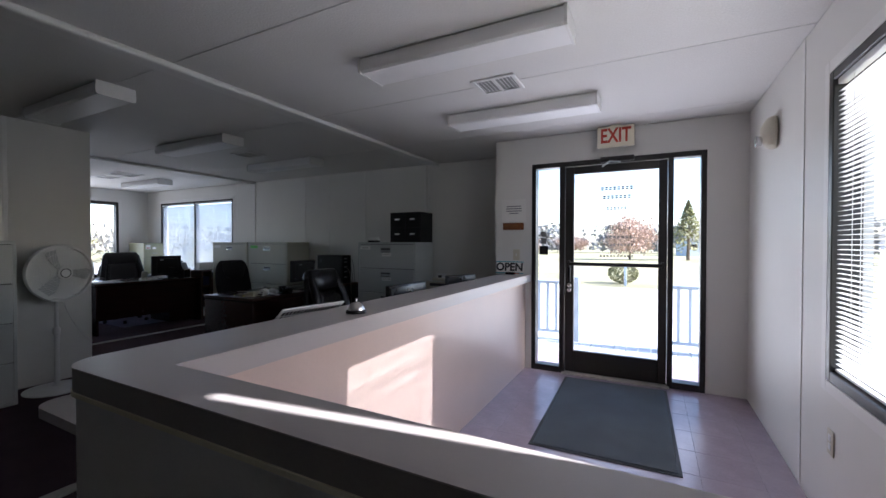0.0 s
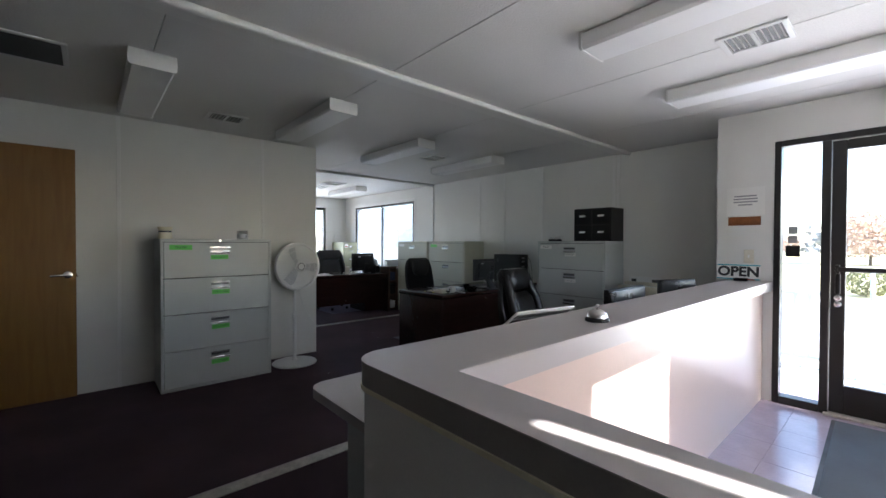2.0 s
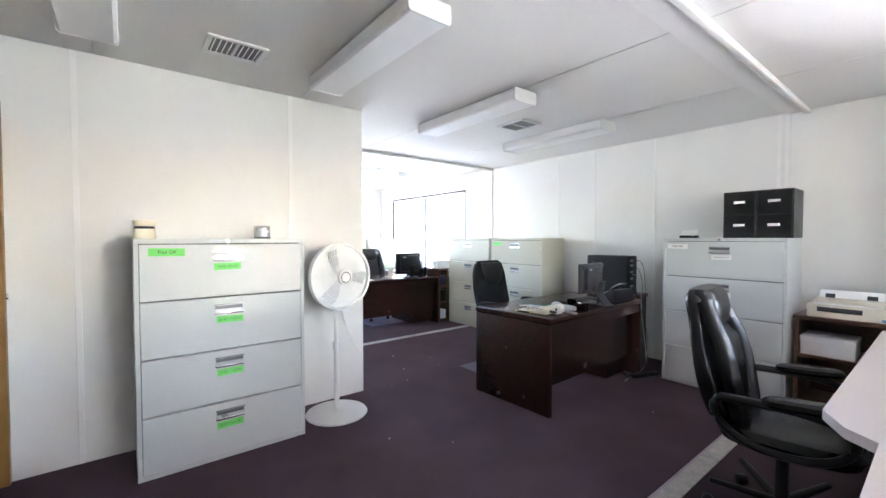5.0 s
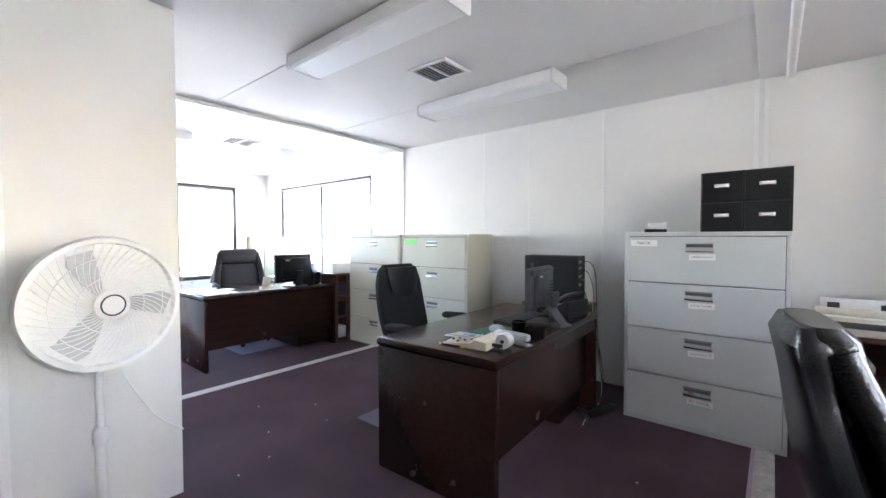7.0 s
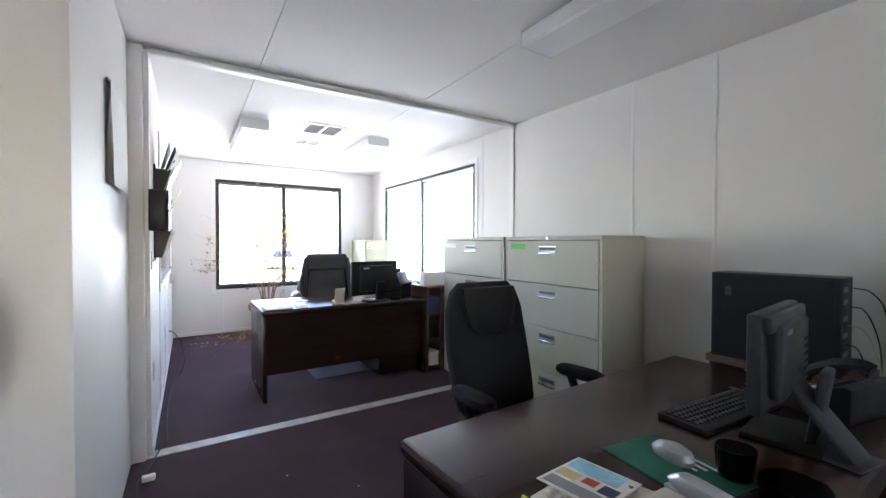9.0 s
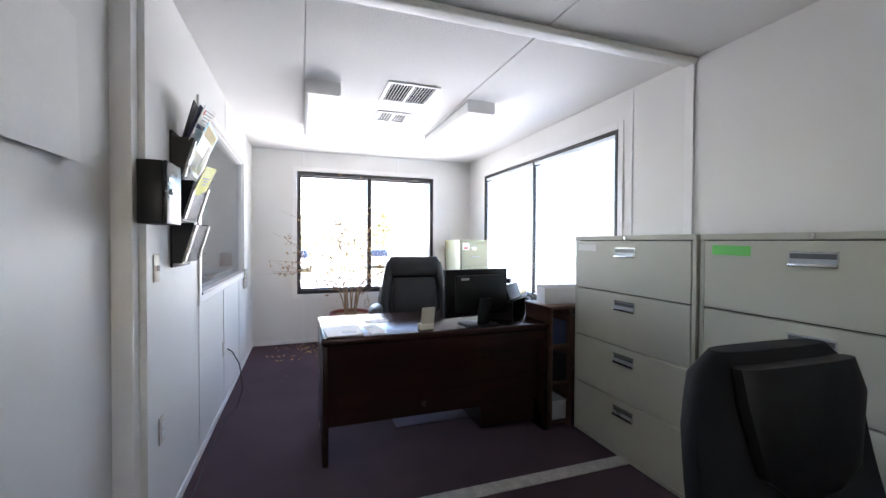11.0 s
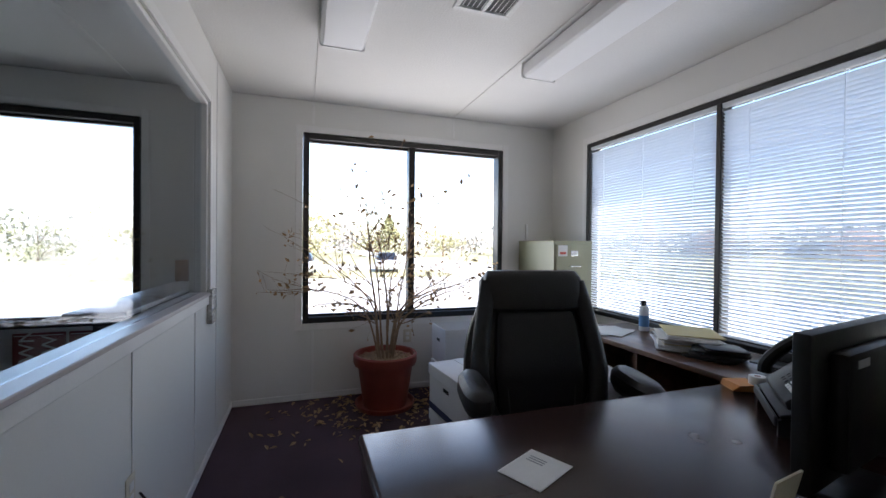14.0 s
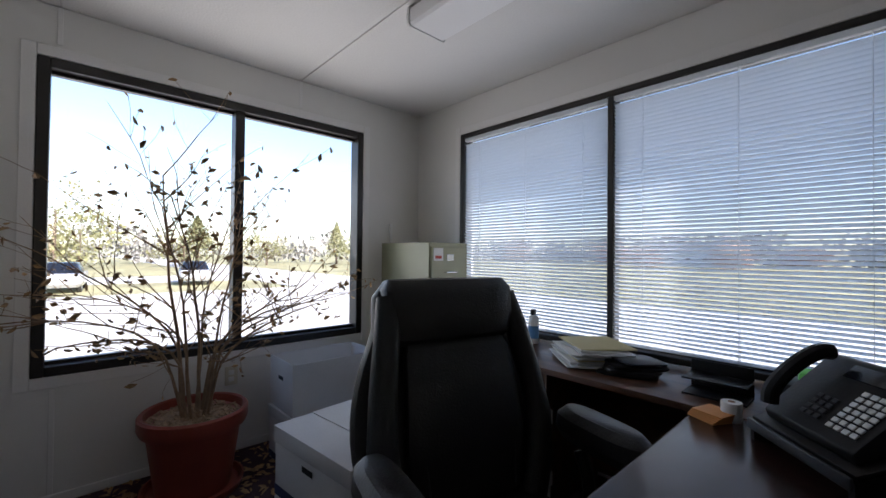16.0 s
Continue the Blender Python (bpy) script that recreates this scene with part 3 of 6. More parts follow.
part("bracket", box(-0.185, DOORWALL - 0.03, 1.085, -0.16, DOORWALL + 0.02, 1.15, 0.004), M_BRONZE, leaf)
part("bracket", box(0.65, DOORWALL - 0.03, 1.085, 0.675, DOORWALL + 0.02, 1.15, 0.004), M_BRONZE, leaf)
part("pull_handle", box(-0.185, DOORWALL - 0.02, 0.93, -0.155, DOORWALL + 0.02, 1.085, 0.008), M_BLACKPL, leaf)
for zz in (0.90, 0.85):
    part("lock_cylinder", cyl(0.022, 0.022, 0.022, 20, pose(-0.17, DOORWALL + 0.02, zz, 90), bev=0.003), M_CHROME, leaf, "round chrome lock")
part("door_closer", box(0.12, DOORWALL - 0.055, dz1 - 0.045, 0.42, DOORWALL - 0.012, dz1 + 0.005, 0.008), M_BRONZE, door_1)
part("closer_arm", tube([(0.3, DOORWALL - 0.035, dz1 - 0.05), (0.22, DOORWALL - 0.16, dz1 - 0.06), (0.14, DOORWALL - 0.02, dz1 - 0.08)], 0.008), M_SILVER, door_1)
part("threshold", box(-0.24, DOORWALL - 0.05, 0.0, 0.72, DOORWALL + 0.13, 0.018, 0.006), M_STRIP, door_1, "metal threshold")
lett = bmesh.new()
for zc, n, w, h in ((1.86, 8, 0.026, 0.035), (1.775, 7, 0.026, 0.035), (1.665, 6, 0.02, 0.03), (1.385, 8, 0.026, 0.02), (1.31, 10, 0.02, 0.02), (1.20, 10, 0.02, 0.02)):
    for i in range(n):
        xx = 0.265 + (i - n / 2 + 0.5) * (w + 0.011)
        for q0, q1 in ((0.0, 0.42), (0.58, 1.0)):
            box(xx - w / 2, DOORWALL + 0.0375, zc + h * (q0 - 0.5), xx + w / 2, DOORWALL + 0.0385, zc + h * (q1 - 0.5), bm=lett)
part("lettering", lett, M_GREYINK, leaf, "grey lettering on the glass seen from behind")
words("hours_lettering", "HOURS", 0.075, pose(0.265, DOORWALL + 0.037, 1.475, 90, 0, 180), M_GREYINK, leaf)
for zc, mm, s in ((1.42, M_GREYINK, 0.03), (1.25, M_BLACKPL, 0.045), (1.345, M_GREYINK, 0.03)):
    part("sticker", box(-0.44 - s, DOORWALL + 0.047, zc - s, -0.44 + s, DOORWALL + 0.049, zc + s), mm, door_1)

# ---- fixtures ----
def ceiling_light(x0, y0, label="white fluorescent wraparound ceiling light, switched off", w=0.245, L=1.22):
    th = thing("ceiling_light", pose(x0, y0, CEIL), label, "ceiling light", "fluorescent ceiling lights")
    part("housing", box(0.0, 0.02, -0.022, L, w - 0.02, 0.0, 0.003, seg=1), M_WHITEPL, th)
    b = bmesh.new()
    pr = [(0.010, -0.012), (0.004, -0.05), (0.008, -0.082), (0.022, -0.094), (w - 0.022, -0.094), (w - 0.008, -0.082), (w - 0.004, -0.05), (w - 0.010, -0.012)]
    rows = [[b.verts.new((xx, y, z)) for y, z in pr] for xx in (0.014, L - 0.014)]
    for i in range(len(pr) - 1):
        b.faces.new((rows[0][i], rows[0][i + 1], rows[1][i + 1], rows[1][i]))
    part("diffuser", b, M_DIFF, th, "ribbed acrylic lens")
    for xx in (0.0, L - 0.014):
        c = bmesh.new()
        vs = [[c.verts.new((xx + d, y, z)) for y, z in [(0.004, -0.002), (0.0, -0.05), (0.003, -0.088), (0.014, -0.098), (w - 0.014, -0.098), (w - 0.003, -0.088), (w, -0.05), (w - 0.004, -0.002)]] for d in (0.0, 0.014)]
        c.faces.new(vs[0])
        c.faces.new(vs[1][::-1])
        for i in range(8):
            c.faces.new((vs[0][i], vs[1][i], vs[1][(i + 1) % 8], vs[0][(i + 1) % 8]))
        bmesh.ops.recalc_face_normals(c, faces=c.faces)
        part("end_cap", c, M_WHITEPL, th)
    return th


lamp = ceiling_light(-1.005, 2.49)
for lx, ly in ((-1.01, 3.70), (-4.53, 4.375), (-4.50, 3.165), (-4.01, 1.925), (-4.02, 0.69), (-8.20, 4.485), (-8.205, 3.255)):
    copy_thing(lamp, pose(lx, ly, CEIL))


def ceiling_vent(cx, cy, sx, sy, n, along, label, split=True, deep=False):
    th = thing("ceiling_vent", pose(cx, cy, CEIL), label, "ceiling vent", "ceiling vents")
    b = bmesh.new()
    f = 0.028
    for x0, y0, x1, y1 in ((-sx, -sy, -sx + f, sy), (sx - f, -sy, sx, sy), (-sx + f, -sy, sx - f, -sy + f), (-sx + f, sy - f, sx - f, sy)):
        box(x0, y0, -0.012, x1, y1, -0.0005, 0.003, bm=b, seg=1)
    if split:
        if along == "x":
            box(-0.008, -sy + f, -0.012, 0.008, sy - f, -0.001, bm=b)
        else:
            box(-sx + f, -0.008, -0.012, sx - f, 0.008, -0.001, bm=b)
    part("frame", b, M_WHITEPL, th)
    part("backing", box(-sx + f, -sy + f, -0.0015, sx - f, sy - f, -0.0005), M_VENT if split and not deep else M_DARKGAP, th)
    me = None
    for i in range(n):
        q = (i + 0.5) / n * 2 - 1
        if me is None:
            ln = (sy - f) if along == "x" else (sx - f)
            sb = box(-0.0065, -ln, -0.0008, 0.0065, ln, 0.0008) if along == "x" else box(-ln, -0.0065, -0.0008, ln, 0.0065, 0.0008)
            me = finish(sb, M_WHITEPL if split else M_GRILLE, "slat")
        ob = new("slat", me)
        ob.parent = th
        ob.matrix_basis = pose(q * (sx - f), 0, -0.007, 0, 40, 0) if along == "x" else pose(0, q * (sy - f), -0.007, 40)
    return th


ceiling_vent(-0.395, 3.26, 0.155, 0.135, 10, "x", "white square ceiling air diffuser with louvres")
ceiling_vent(-3.935, 3.96, 0.165, 0.14, 10, "x", "white square ceiling air diffuser with louvres")
ceiling_vent(-3.905, 1.46, 0.13, 0.155, 9, "y", "white ceiling air register with louvres")
ceiling_vent(-7.63, 4.01, 0.145, 0.15, 10, "y", "white square ceiling air diffuser with louvres")
ceiling_vent(-7.02, 4.01, 0.205, 0.195, 15, "y", "large white louvred return air grille", deep=True)
ceiling_vent(-3.213, 0.227, 0.21, 0.205, 30, "x", "large return air grille with dull grey louvres in a white frame", split=False)

ex = thing("exit_sign", pose(0.262, 4.69, 2.232), "cream exit sign with red letters hung below the ceiling", "exit sign")
part("case", box(-0.16, -0.025, 0.0, 0.16, 0.025, 0.19, 0.006), M_CREAM, ex)
words("exit_lettering", "EXIT", 0.165, pose(0.0, -0.0262, 0.097, 90) @ Matrix.Diagonal((0.78, 1.12, 1, 1)), M_RED, ex, bold=0.025)
part("canopy", box(-0.05, -0.02, 0.19, 0.05, 0.02, CEIL - 2.232, 0.003), M_CREAM, ex)

em = thing("emergency_light", pose(EAST, 3.96, 2.06, 0, 0, -90), "cream oval emergency light on the wall", "emergency light")
part("housing", loft([(-0.105, 0.03, 0.015, -0.02, 0), (-0.09, 0.06, 0.03, -0.03, 0), (-0.03, 0.08, 0.045, -0.04, 0), (0.04, 0.08, 0.045, -0.04, 0), (0.09, 0.06, 0.03, -0.03, 0), (0.105, 0.03, 0.015, -0.02, 0)], 20, 2.4), M_BEIGE, em)
part("lamp_head", cyl(0.03, 0.038, 0.035, 24, pose(0, -0.08, -0.05, 90), bev=0.004), M_CHROME, em, "round chrome lamp head")


def plate(name, m, label, kind="outlet"):
    th = thing(name, m, label, "wall plate")
    part("plate", box(-0.036, -0.006, -0.058, 0.036, 0.0, 0.058, 0.004), M_BEIGE, th)
    if kind == "outlet":
        for zc in (0.02, -0.02):
            part("socket", box(-0.016, -0.0085, zc - 0.014, 0.016, -0.006, zc + 0.014, 0.002), M_WHITEPL, th)
    else:
        part("toggle", box(-0.005, -0.018, -0.012, 0.005, -0.006, 0.012, 0.002), M_WHITEPL, th)
    return th


plate("wall_outlet", pose(EAST, 2.99, 0.42, 0, 0, -90), "beige electrical outlet on the wall")
plate("wall_outlet", pose(WEST, 4.05, 0.47, 0, 0, 90), "beige wall outlet behind the plant")
plate("wall_outlet", pose(-7.48, PARTY_W, 0.455, 0, 0, 180), "white wall outlet with a black plug")
plate("wall_outlet", pose(-6.02, PARTY_W, 0.47, 0, 0, 180), "beige electrical outlet on the wall")
plate("light_switch", pose(-5.965, PARTY_W, 1.175, 0, 0, 180), "beige light switch on the partition", "switch")
plate("light_switch", pose(-0.72, DOORWALL, 1.20), "beige light switch beside the entrance", "switch")
cord = thing("power_cable", pose(0, 0, 0), "thin black power cord running down to the floor", "cable")
part("cable", tube([(-7.48, PARTY_W + 0.03, 0.45), (-7.43, PARTY_W + 0.07, 0.44), (-7.35, PARTY_W + 0.13, 0.36), (-7.29, PARTY_W + 0.16, 0.2), (-7.32, PARTY_W + 0.12, 0.05), (-7.2, PARTY_W + 0.06, 0.006), (-6.6, PARTY_W + 0.05, 0.006), (-6.0, PARTY_W + 0.07, 0.006)], 0.004), M_BLACKPL, cord)

# notices by the door
nt = thing("wall_notice", pose(-0.75, DOORWALL, 1.675), "white paper notice taped to the wall", "notice")
part("sheet", box(-0.135, -0.002, -0.12, 0.135, -0.0005, 0.12), M_PAPER, nt)
b = bmesh.new()
for zc, w in ((0.045, 0.08), (0.02, 0.085), (-0.005, 0.085), (-0.03, 0.05)):
    box(-w, -0.003, zc - 0.006, w, -0.0021, zc + 0.006, bm=b)
part("print", b, M_GREYINK, nt)
pl = thing("wall_plaque", pose(-0.755, DOORWALL, 1.505), "brown wooden plaque on the wall", "plaque")
part("board", box(-0.115, -0.012, -0.037, 0.115, 0, 0.037, 0.003), M_BROWN, pl)


# ---- reception counter ----
CT = 0.995
ctr = thing("reception_counter", pose(0, 0, 0), "reception counter with grey laminate top and pale pink panels", "counter")


def prism(outline, z0, z1):
    """An upright solid on a flat outline."""
    b = bmesh.new()
    lo, hi = [b.verts.new((x, y, z0)) for x, y in outline], [b.verts.new((x, y, z1)) for x, y in outline]
    b.faces.new(hi)
    b.faces.new(lo[::-1])
    for i in range(len(outline)):
        j = (i + 1) % len(outline)
        b.faces.new((lo[i], hi[i], hi[j], lo[j]))
    bmesh.ops.recalc_face_normals(b, faces=b.faces)
    return b


def counter_outline(inset):
    """The L of the counter, with a rounded outer corner, drawn in on its outer sides."""
    ring = []
    for i in range(13):
        a = math.pi + i / 12 * math.pi / 2
        ring.append((-0.75 + (0.10 - inset) * math.cos(a), 1.150 + (0.10 - inset) * math.sin(a)))
    return ring + [(EAST - 0.002, 1.050 + inset), (EAST - 0.002, 1.187), (-0.562, 1.187), (-0.562, DOORWALL - 0.002), (-0.85 + inset, DOORWALL - 0.002)]


part("countertop", prism(counter_outline(0.0), CT - 0.003, CT), M_LAMINATE, ctr, "grey-lavender laminate top")
part("edge_band", prism(counter_outline(0.001), CT - 0.062, CT - 0.0035), M_EDGE, ctr, "taupe edge band")
part("outer_strip", prism(counter_outline(-0.002), CT - 0.074, CT - 0.0625), M_CREAM, ctr, "cream trim strip")
body = [(x, y) for x, y in counter_outline(0.008)[:13]]
part("outer_panel", prism(body + [(EAST - 0.002, 1.058), (EAST - 0.002, 1.135), (-0.70, 1.135), (-0.70, DOORWALL - 0.002), (-0.842, DOORWALL - 0.002)], 0, CT - 0.0745), M_OUTERPANEL, ctr, "pale grey laminate outer panel")
part("lobby_edge", box(-0.562, 1.1875, CT - 0.0745, -0.558, DOORWALL - 0.002, CT - 0.0005), M_LAMINATE, ctr)
part("lobby_edge", box(-0.558, 1.1875, CT - 0.0745, EAST - 0.002, 1.1915, CT - 0.0005), M_LAMINATE, ctr)
part("inner_panel", box(-0.698, 1.167, 0, -0.62, DOORWALL - 0.001, CT - 0.0745), M_PINKPANEL, ctr, "pale pink laminate panel")
part("lobby_panel", box(-0.62, 1.136, 0, EAST - 0.002, 1.160, CT - 0.0745), M_PINKPANEL, ctr)
low = thing("reception_desk", pose(0, 0, 0), "low grey laminate work surface behind the counter", "desk")
b = bmesh.new()
outline = [(-0.853, 1.17), (-0.853, DOORWALL - 0.002), (-1.57, DOORWALL - 0.002), (-1.57, 2.85), (-1.50, 2.72), (-1.42, 2.66)]
for i in range(7):
    a = math.pi + i / 6 * math.pi / 2
    outline.append((-1.34 + 0.08 * math.cos(a), 1.25 + 0.08 * math.sin(a)))
lo, hi = [b.verts.new((x, y, 0.70)) for x, y in outline], [b.verts.new((x, y, 0.735)) for x, y in outline]
b.faces.new(hi)
b.faces.new(lo[::-1])
for i in range(len(outline)):
    j = (i + 1) % len(outline)
    b.faces.new((lo[i], hi[i], hi[j], lo[j]))
bmesh.ops.recalc_face_normals(b, faces=b.faces)
part("work_surface", b, M_LAMINATE, low)
for y0 in (1.30, 3.1, 4.70):
    part("support_panel", box(-1.32, y0, 0, -0.853, y0 + 0.03, 0.70), M_STEEL, low)
cbd = thing("clipboard", pose(-1.38, 4.38, 0.735, 0, 0, 12), "black clipboard with a yellowed sheet on the work surface", "clipboard")
part("board", box(-0.115, -0.16, 0, 0.115, 0.16, 0.005, 0.002, seg=1), M_BLACKPL, cbd)
part("sheet", box(-0.10, -0.14, 0.005, 0.105, 0.135, 0.0075), M_MANILA, cbd)
part("clip", box(-0.045, -0.155, 0.0076, 0.045, -0.125, 0.016, 0.003), M_BLACKPL, cbd)
bell = thing("service_bell", pose(-0.655, 2.05, CT), "chrome service bell with a black base", "bell")
part("base", lathe([(0.046, 0), (0.048, 0.004), (0.046, 0.012), (0.042, 0.014)]), M_BLACKPL, bell)
part("dome", lathe([(0.041, 0.016), (0.040, 0.022), (0.034, 0.036), (0.020, 0.047), (0.006, 0.051), (0.002, 0.0512)]), M_CHROME, bell)
part("plunger", lathe([(0.003, 0.05), (0.003, 0.06), (0.007, 0.061), (0.007, 0.066), (0.003, 0.068)], 16), M_CHROME, bell)
op = thing("open_sign", pose(-0.79, DOORWALL - 0.03, CT, -6), "white card sign reading open, with teal stripes", "sign")
part("card", box(-0.155, -0.002, 0.0, 0.155, 0.002, 0.14), M_PAPER, op)
for z0 in (0.004, 0.124):
    part("stripe", box(-0.155, -0.0032, z0, 0.155, -0.0022, z0 + 0.010), M_TEAL, op)
words("open_lettering", "OPEN", 0.115, pose(0, -0.0034, 0.07, 90), M_INK, op, bold=0.035)
ph = thing("pen_holder", pose(-0.75, DOORWALL - 0.12, CT), "small black pen tray with a red pen", "pen holder")
part("tray", box(-0.05, -0.02, 0, 0.05, 0.02, 0.025, 0.006), M_BLACKPL, ph)
part("pen", tube([(0.02, -0.01, 0.02), (0.10, -0.015, 0.012)], 0.004), M_RED, ph)

mt = thing("entrance_mat", pose(0.278, 3.92, 0.001, 0, 0, 1.5), "grey-blue ribbed entrance mat with black rubber edge", "doormat")
part("rubber_edge", box(-0.44, -0.745, 0, 0.44, 0.745, 0.005, 0.002, seg=1), M_RUBBER, mt)
part("mat_surface", box(-0.418, -0.723, 0.005, 0.418, 0.723, 0.010, 0.003, seg=1), M_MAT, mt)


# ---- cabinets ----
def lateral_cabinet(m, label, mat, tag_mat, tag_off, extra=None, w=0.914, d=0.46, h=1.335, text=""):
    th = thing("filing_cabinet", m, label, "filing cabinet", "lateral filing cabinets")
    part("top_panel", box(0, 0.0, h - 0.028, w, d, h, 0.003, seg=1), mat, th)
    part("base", box(0, 0.004, 0.0, w, d, 0.026, 0.002, seg=1), mat, th)
    for x0 in (0.0, w - 0.022):
        part("side_panel", box(x0, 0.004, 0.026, x0 + 0.022, d, h - 0.028, 0.002, seg=1), mat, th)
    part("back_panel", box(0.022, d - 0.01, 0.026, w - 0.022, d, h - 0.028), mat, th)
    part("lock", cyl(0.009, 0.009, 0.004, 16, pose(w * 0.5, 0.0, h - 0.014, 90)), M_CHROME, th)
    dh = (h - 0.028 - 0.026) / 4
    part("interior", box(0.022, 0.03, 0.026, w - 0.022, 0.04, h - 0.028), M_DARKGAP, th)
    for i in range(4):
        z0 = 0.026 + i * dh
        dr = part("drawer", box(0.0245, 0.001, z0 + 0.003, w - 0.0245, 0.03, z0 + dh - 0.004, 0.003, seg=1), mat, th)
        zc = z0 + dh - 0.075
        hb = box(w / 2 - 0.08, -0.010, zc - 0.030, w / 2 + 0.08, 0.0, zc - 0.016, 0.004)
        box(w / 2 - 0.08, -0.004, zc + 0.026, w / 2 + 0.08, 0.0, zc + 0.030, bm=hb)
        part("handle", hb, M_CHROME, dr, "chrome pull")
        part("pull_recess", box(w / 2 - 0.078, -0.0016, zc - 0.016, w / 2 + 0.078, 0.0005, zc + 0.026), M_SILVER, dr)
        part("finger_slot", box(w / 2 - 0.074, -0.0026, zc + 0.002, w / 2 + 0.074, -0.0017, zc + 0.022), M_PAPER if i == 3 and tag_mat == M_GREEN else M_SLOT, dr)
        if tag_mat is not None:
            r = random.uniform(-3, 3)
            tg = part("tape_label", box(-0.073, -0.0016, -0.020, 0.073, -0.0004, 0.020), tag_mat, dr, "", pose(w / 2 + tag_off + random.uniform(-0.006, 0.006), 0.001, zc - 0.062, 0, r, 0))
            s = bmesh.new()
            for k in range(11):
                hgt, x0 = random.uniform(0.005, 0.010), -0.058 + k * 0.0108
                if k == 5:
                    box(x0, -0.0024, -0.001, x0 + 0.008, -0.0017, 0.001, bm=s)
                    continue
                box(x0, -0.0024, -hgt, x0 + 0.0017, -0.0017, hgt, bm=s)
                if random.random() < 0.7:
                    zz = random.choice((-hgt, 0.0, hgt - 0.0016))
                    box(x0 + 0.0018, -0.0024, zz, x0 + 0.0065, -0.0017, zz + 0.0016, bm=s)
                if random.random() < 0.5:
                    box(x0 + 0.0048, -0.0024, -hgt * random.random(), x0 + 0.0065, -0.0017, hgt * random.random(), bm=s)
            part("handwriting", s, M_INK, tg)
    if extra:
        tg = part("tape_label", box(-0.085, -0.0016, -0.022, 0.085, -0.0004, 0.022), extra, th, "", pose(0.15 if extra == M_GREEN else 0.125, 0.001, h - 0.075, 0, 1, 0))
        if text:
            words("handwritten_text", text, 0.026, pose(0, -0.0018, 0, 90), M_INK, tg, 0.0003)
    return th


lateral_cabinet(pose(-4.016, 0.972, 0, 0, 0, 90), "light grey four-drawer filing cabinet with green tape labels", M_STEEL, M_GREEN, 0.0, M_GREEN, text="Paid Off")
lateral_cabinet(pose(-2.995, 4.93, 0), "light grey four-drawer filing cabinet with white labels", M_STEEL, M_PAPER, 0.02, M_PAPER, text="Paid Off")
lateral_cabinet(pose(-5.405, 5.045, 0), "putty four-drawer filing cabinet standing against the wall", M_PUTTY, None, 0.0, M_GREEN)
lateral_cabinet(pose(-6.33, 5.035, 0), "putty four-drawer filing cabinet beside its twin", M_PUTTY, None, 0.0, M_PAPER)


def vertical_file(m, label):
    th = thing("filing_cabinet", m, label, "filing cabinet")
    w, d, h = 0.38, 0.60, 1.32
    part("body", box(0, 0.012, 0, w, d, h, 0.004, seg=1), M_OLIVE, th)
    for i in range(4):
        z0 = 0.05 + i * 0.312
        dr = part("drawer", box(0.012, 0, z0, w - 0.012, 0.016, z0 + 0.303, 0.004, seg=1), M_OLIVE, th)
        part("label_holder", box(w / 2 - 0.035, -0.003, z0 + 0.205, w / 2 + 0.035, 0.0, z0 + 0.25, 0.001), M_CHROME, dr)
        part("card", box(w / 2 - 0.028, -0.004, z0 + 0.211, w / 2 + 0.028, -0.003, z0 + 0.244), M_PAPER, dr)
        part("handle", tube([(w / 2 - 0.05, 0, z0 + 0.12), (w / 2 - 0.05, -0.022, z0 + 0.12), (w / 2 + 0.05, -0.022, z0 + 0.12), (w / 2 + 0.05, 0, z0 + 0.12)], 0.005), M_CHROME, dr)
    st = part("sticker", box(0.03, -0.0018, 1.19, 0.12, -0.0004, 1.28), M_PAPER, th)
    part("print", box(0.045, -0.0026, 1.205, 0.105, -0.0019, 1.225), M_RED, st)
    return th


vertical_file(pose(-8.77, 5.145, 0, 0, 0, 90), "olive green four-drawer vertical filing cabinet in the corner")
vial = thing("thermometer", pose(WEST + 0.02, 5.22, 1.33), "thin white strip standing behind the cabinet", "strip")
part("strip", box(0, -0.012, 0, 0.012, 0.012, 0.15, 0.003), M_WHITEPL, vial)

# on the cabinets
jar = thing("ceramic_jar", pose(-4.2, 1.03, 1.335), "beige ceramic jar with a dark band", "jar")
part("body", lathe([(0.052, 0), (0.055, 0.01), (0.05, 0.05), (0.045, 0.07), (0.052, 0.085), (0.058, 0.105), (0.05, 0.106)]), M_CREAM, jar)
part("band", lathe([(0.0475, 0.058), (0.049, 0.06), (0.048, 0.07), (0.0465, 0.072)]), M_GREYPL, jar)
tin = thing("tin_can", pose(-4.2, 1.67, 1.335) @ Matrix.Scale(1.18, 4), "shiny tin can on the filing cabinet", "tin")
part("body", cyl(0.043, 0.043, 0.072, 28, bev=0.002), M_CHROME, tin)
part("wrapper", cyl(0.0435, 0.0435, 0.035, 28, Matrix.Translation((0, 0, 0.012))), M_SILVER, tin)
cf = thing("card_file_box", pose(-2.55, 5.05, 1.335), "black four-drawer card file box on the cabinet", "file box")
part("case", box(0, 0.006, 0, 0.475, 0.32, 0.395, 0.004, seg=1), M_BLACKPL, cf)
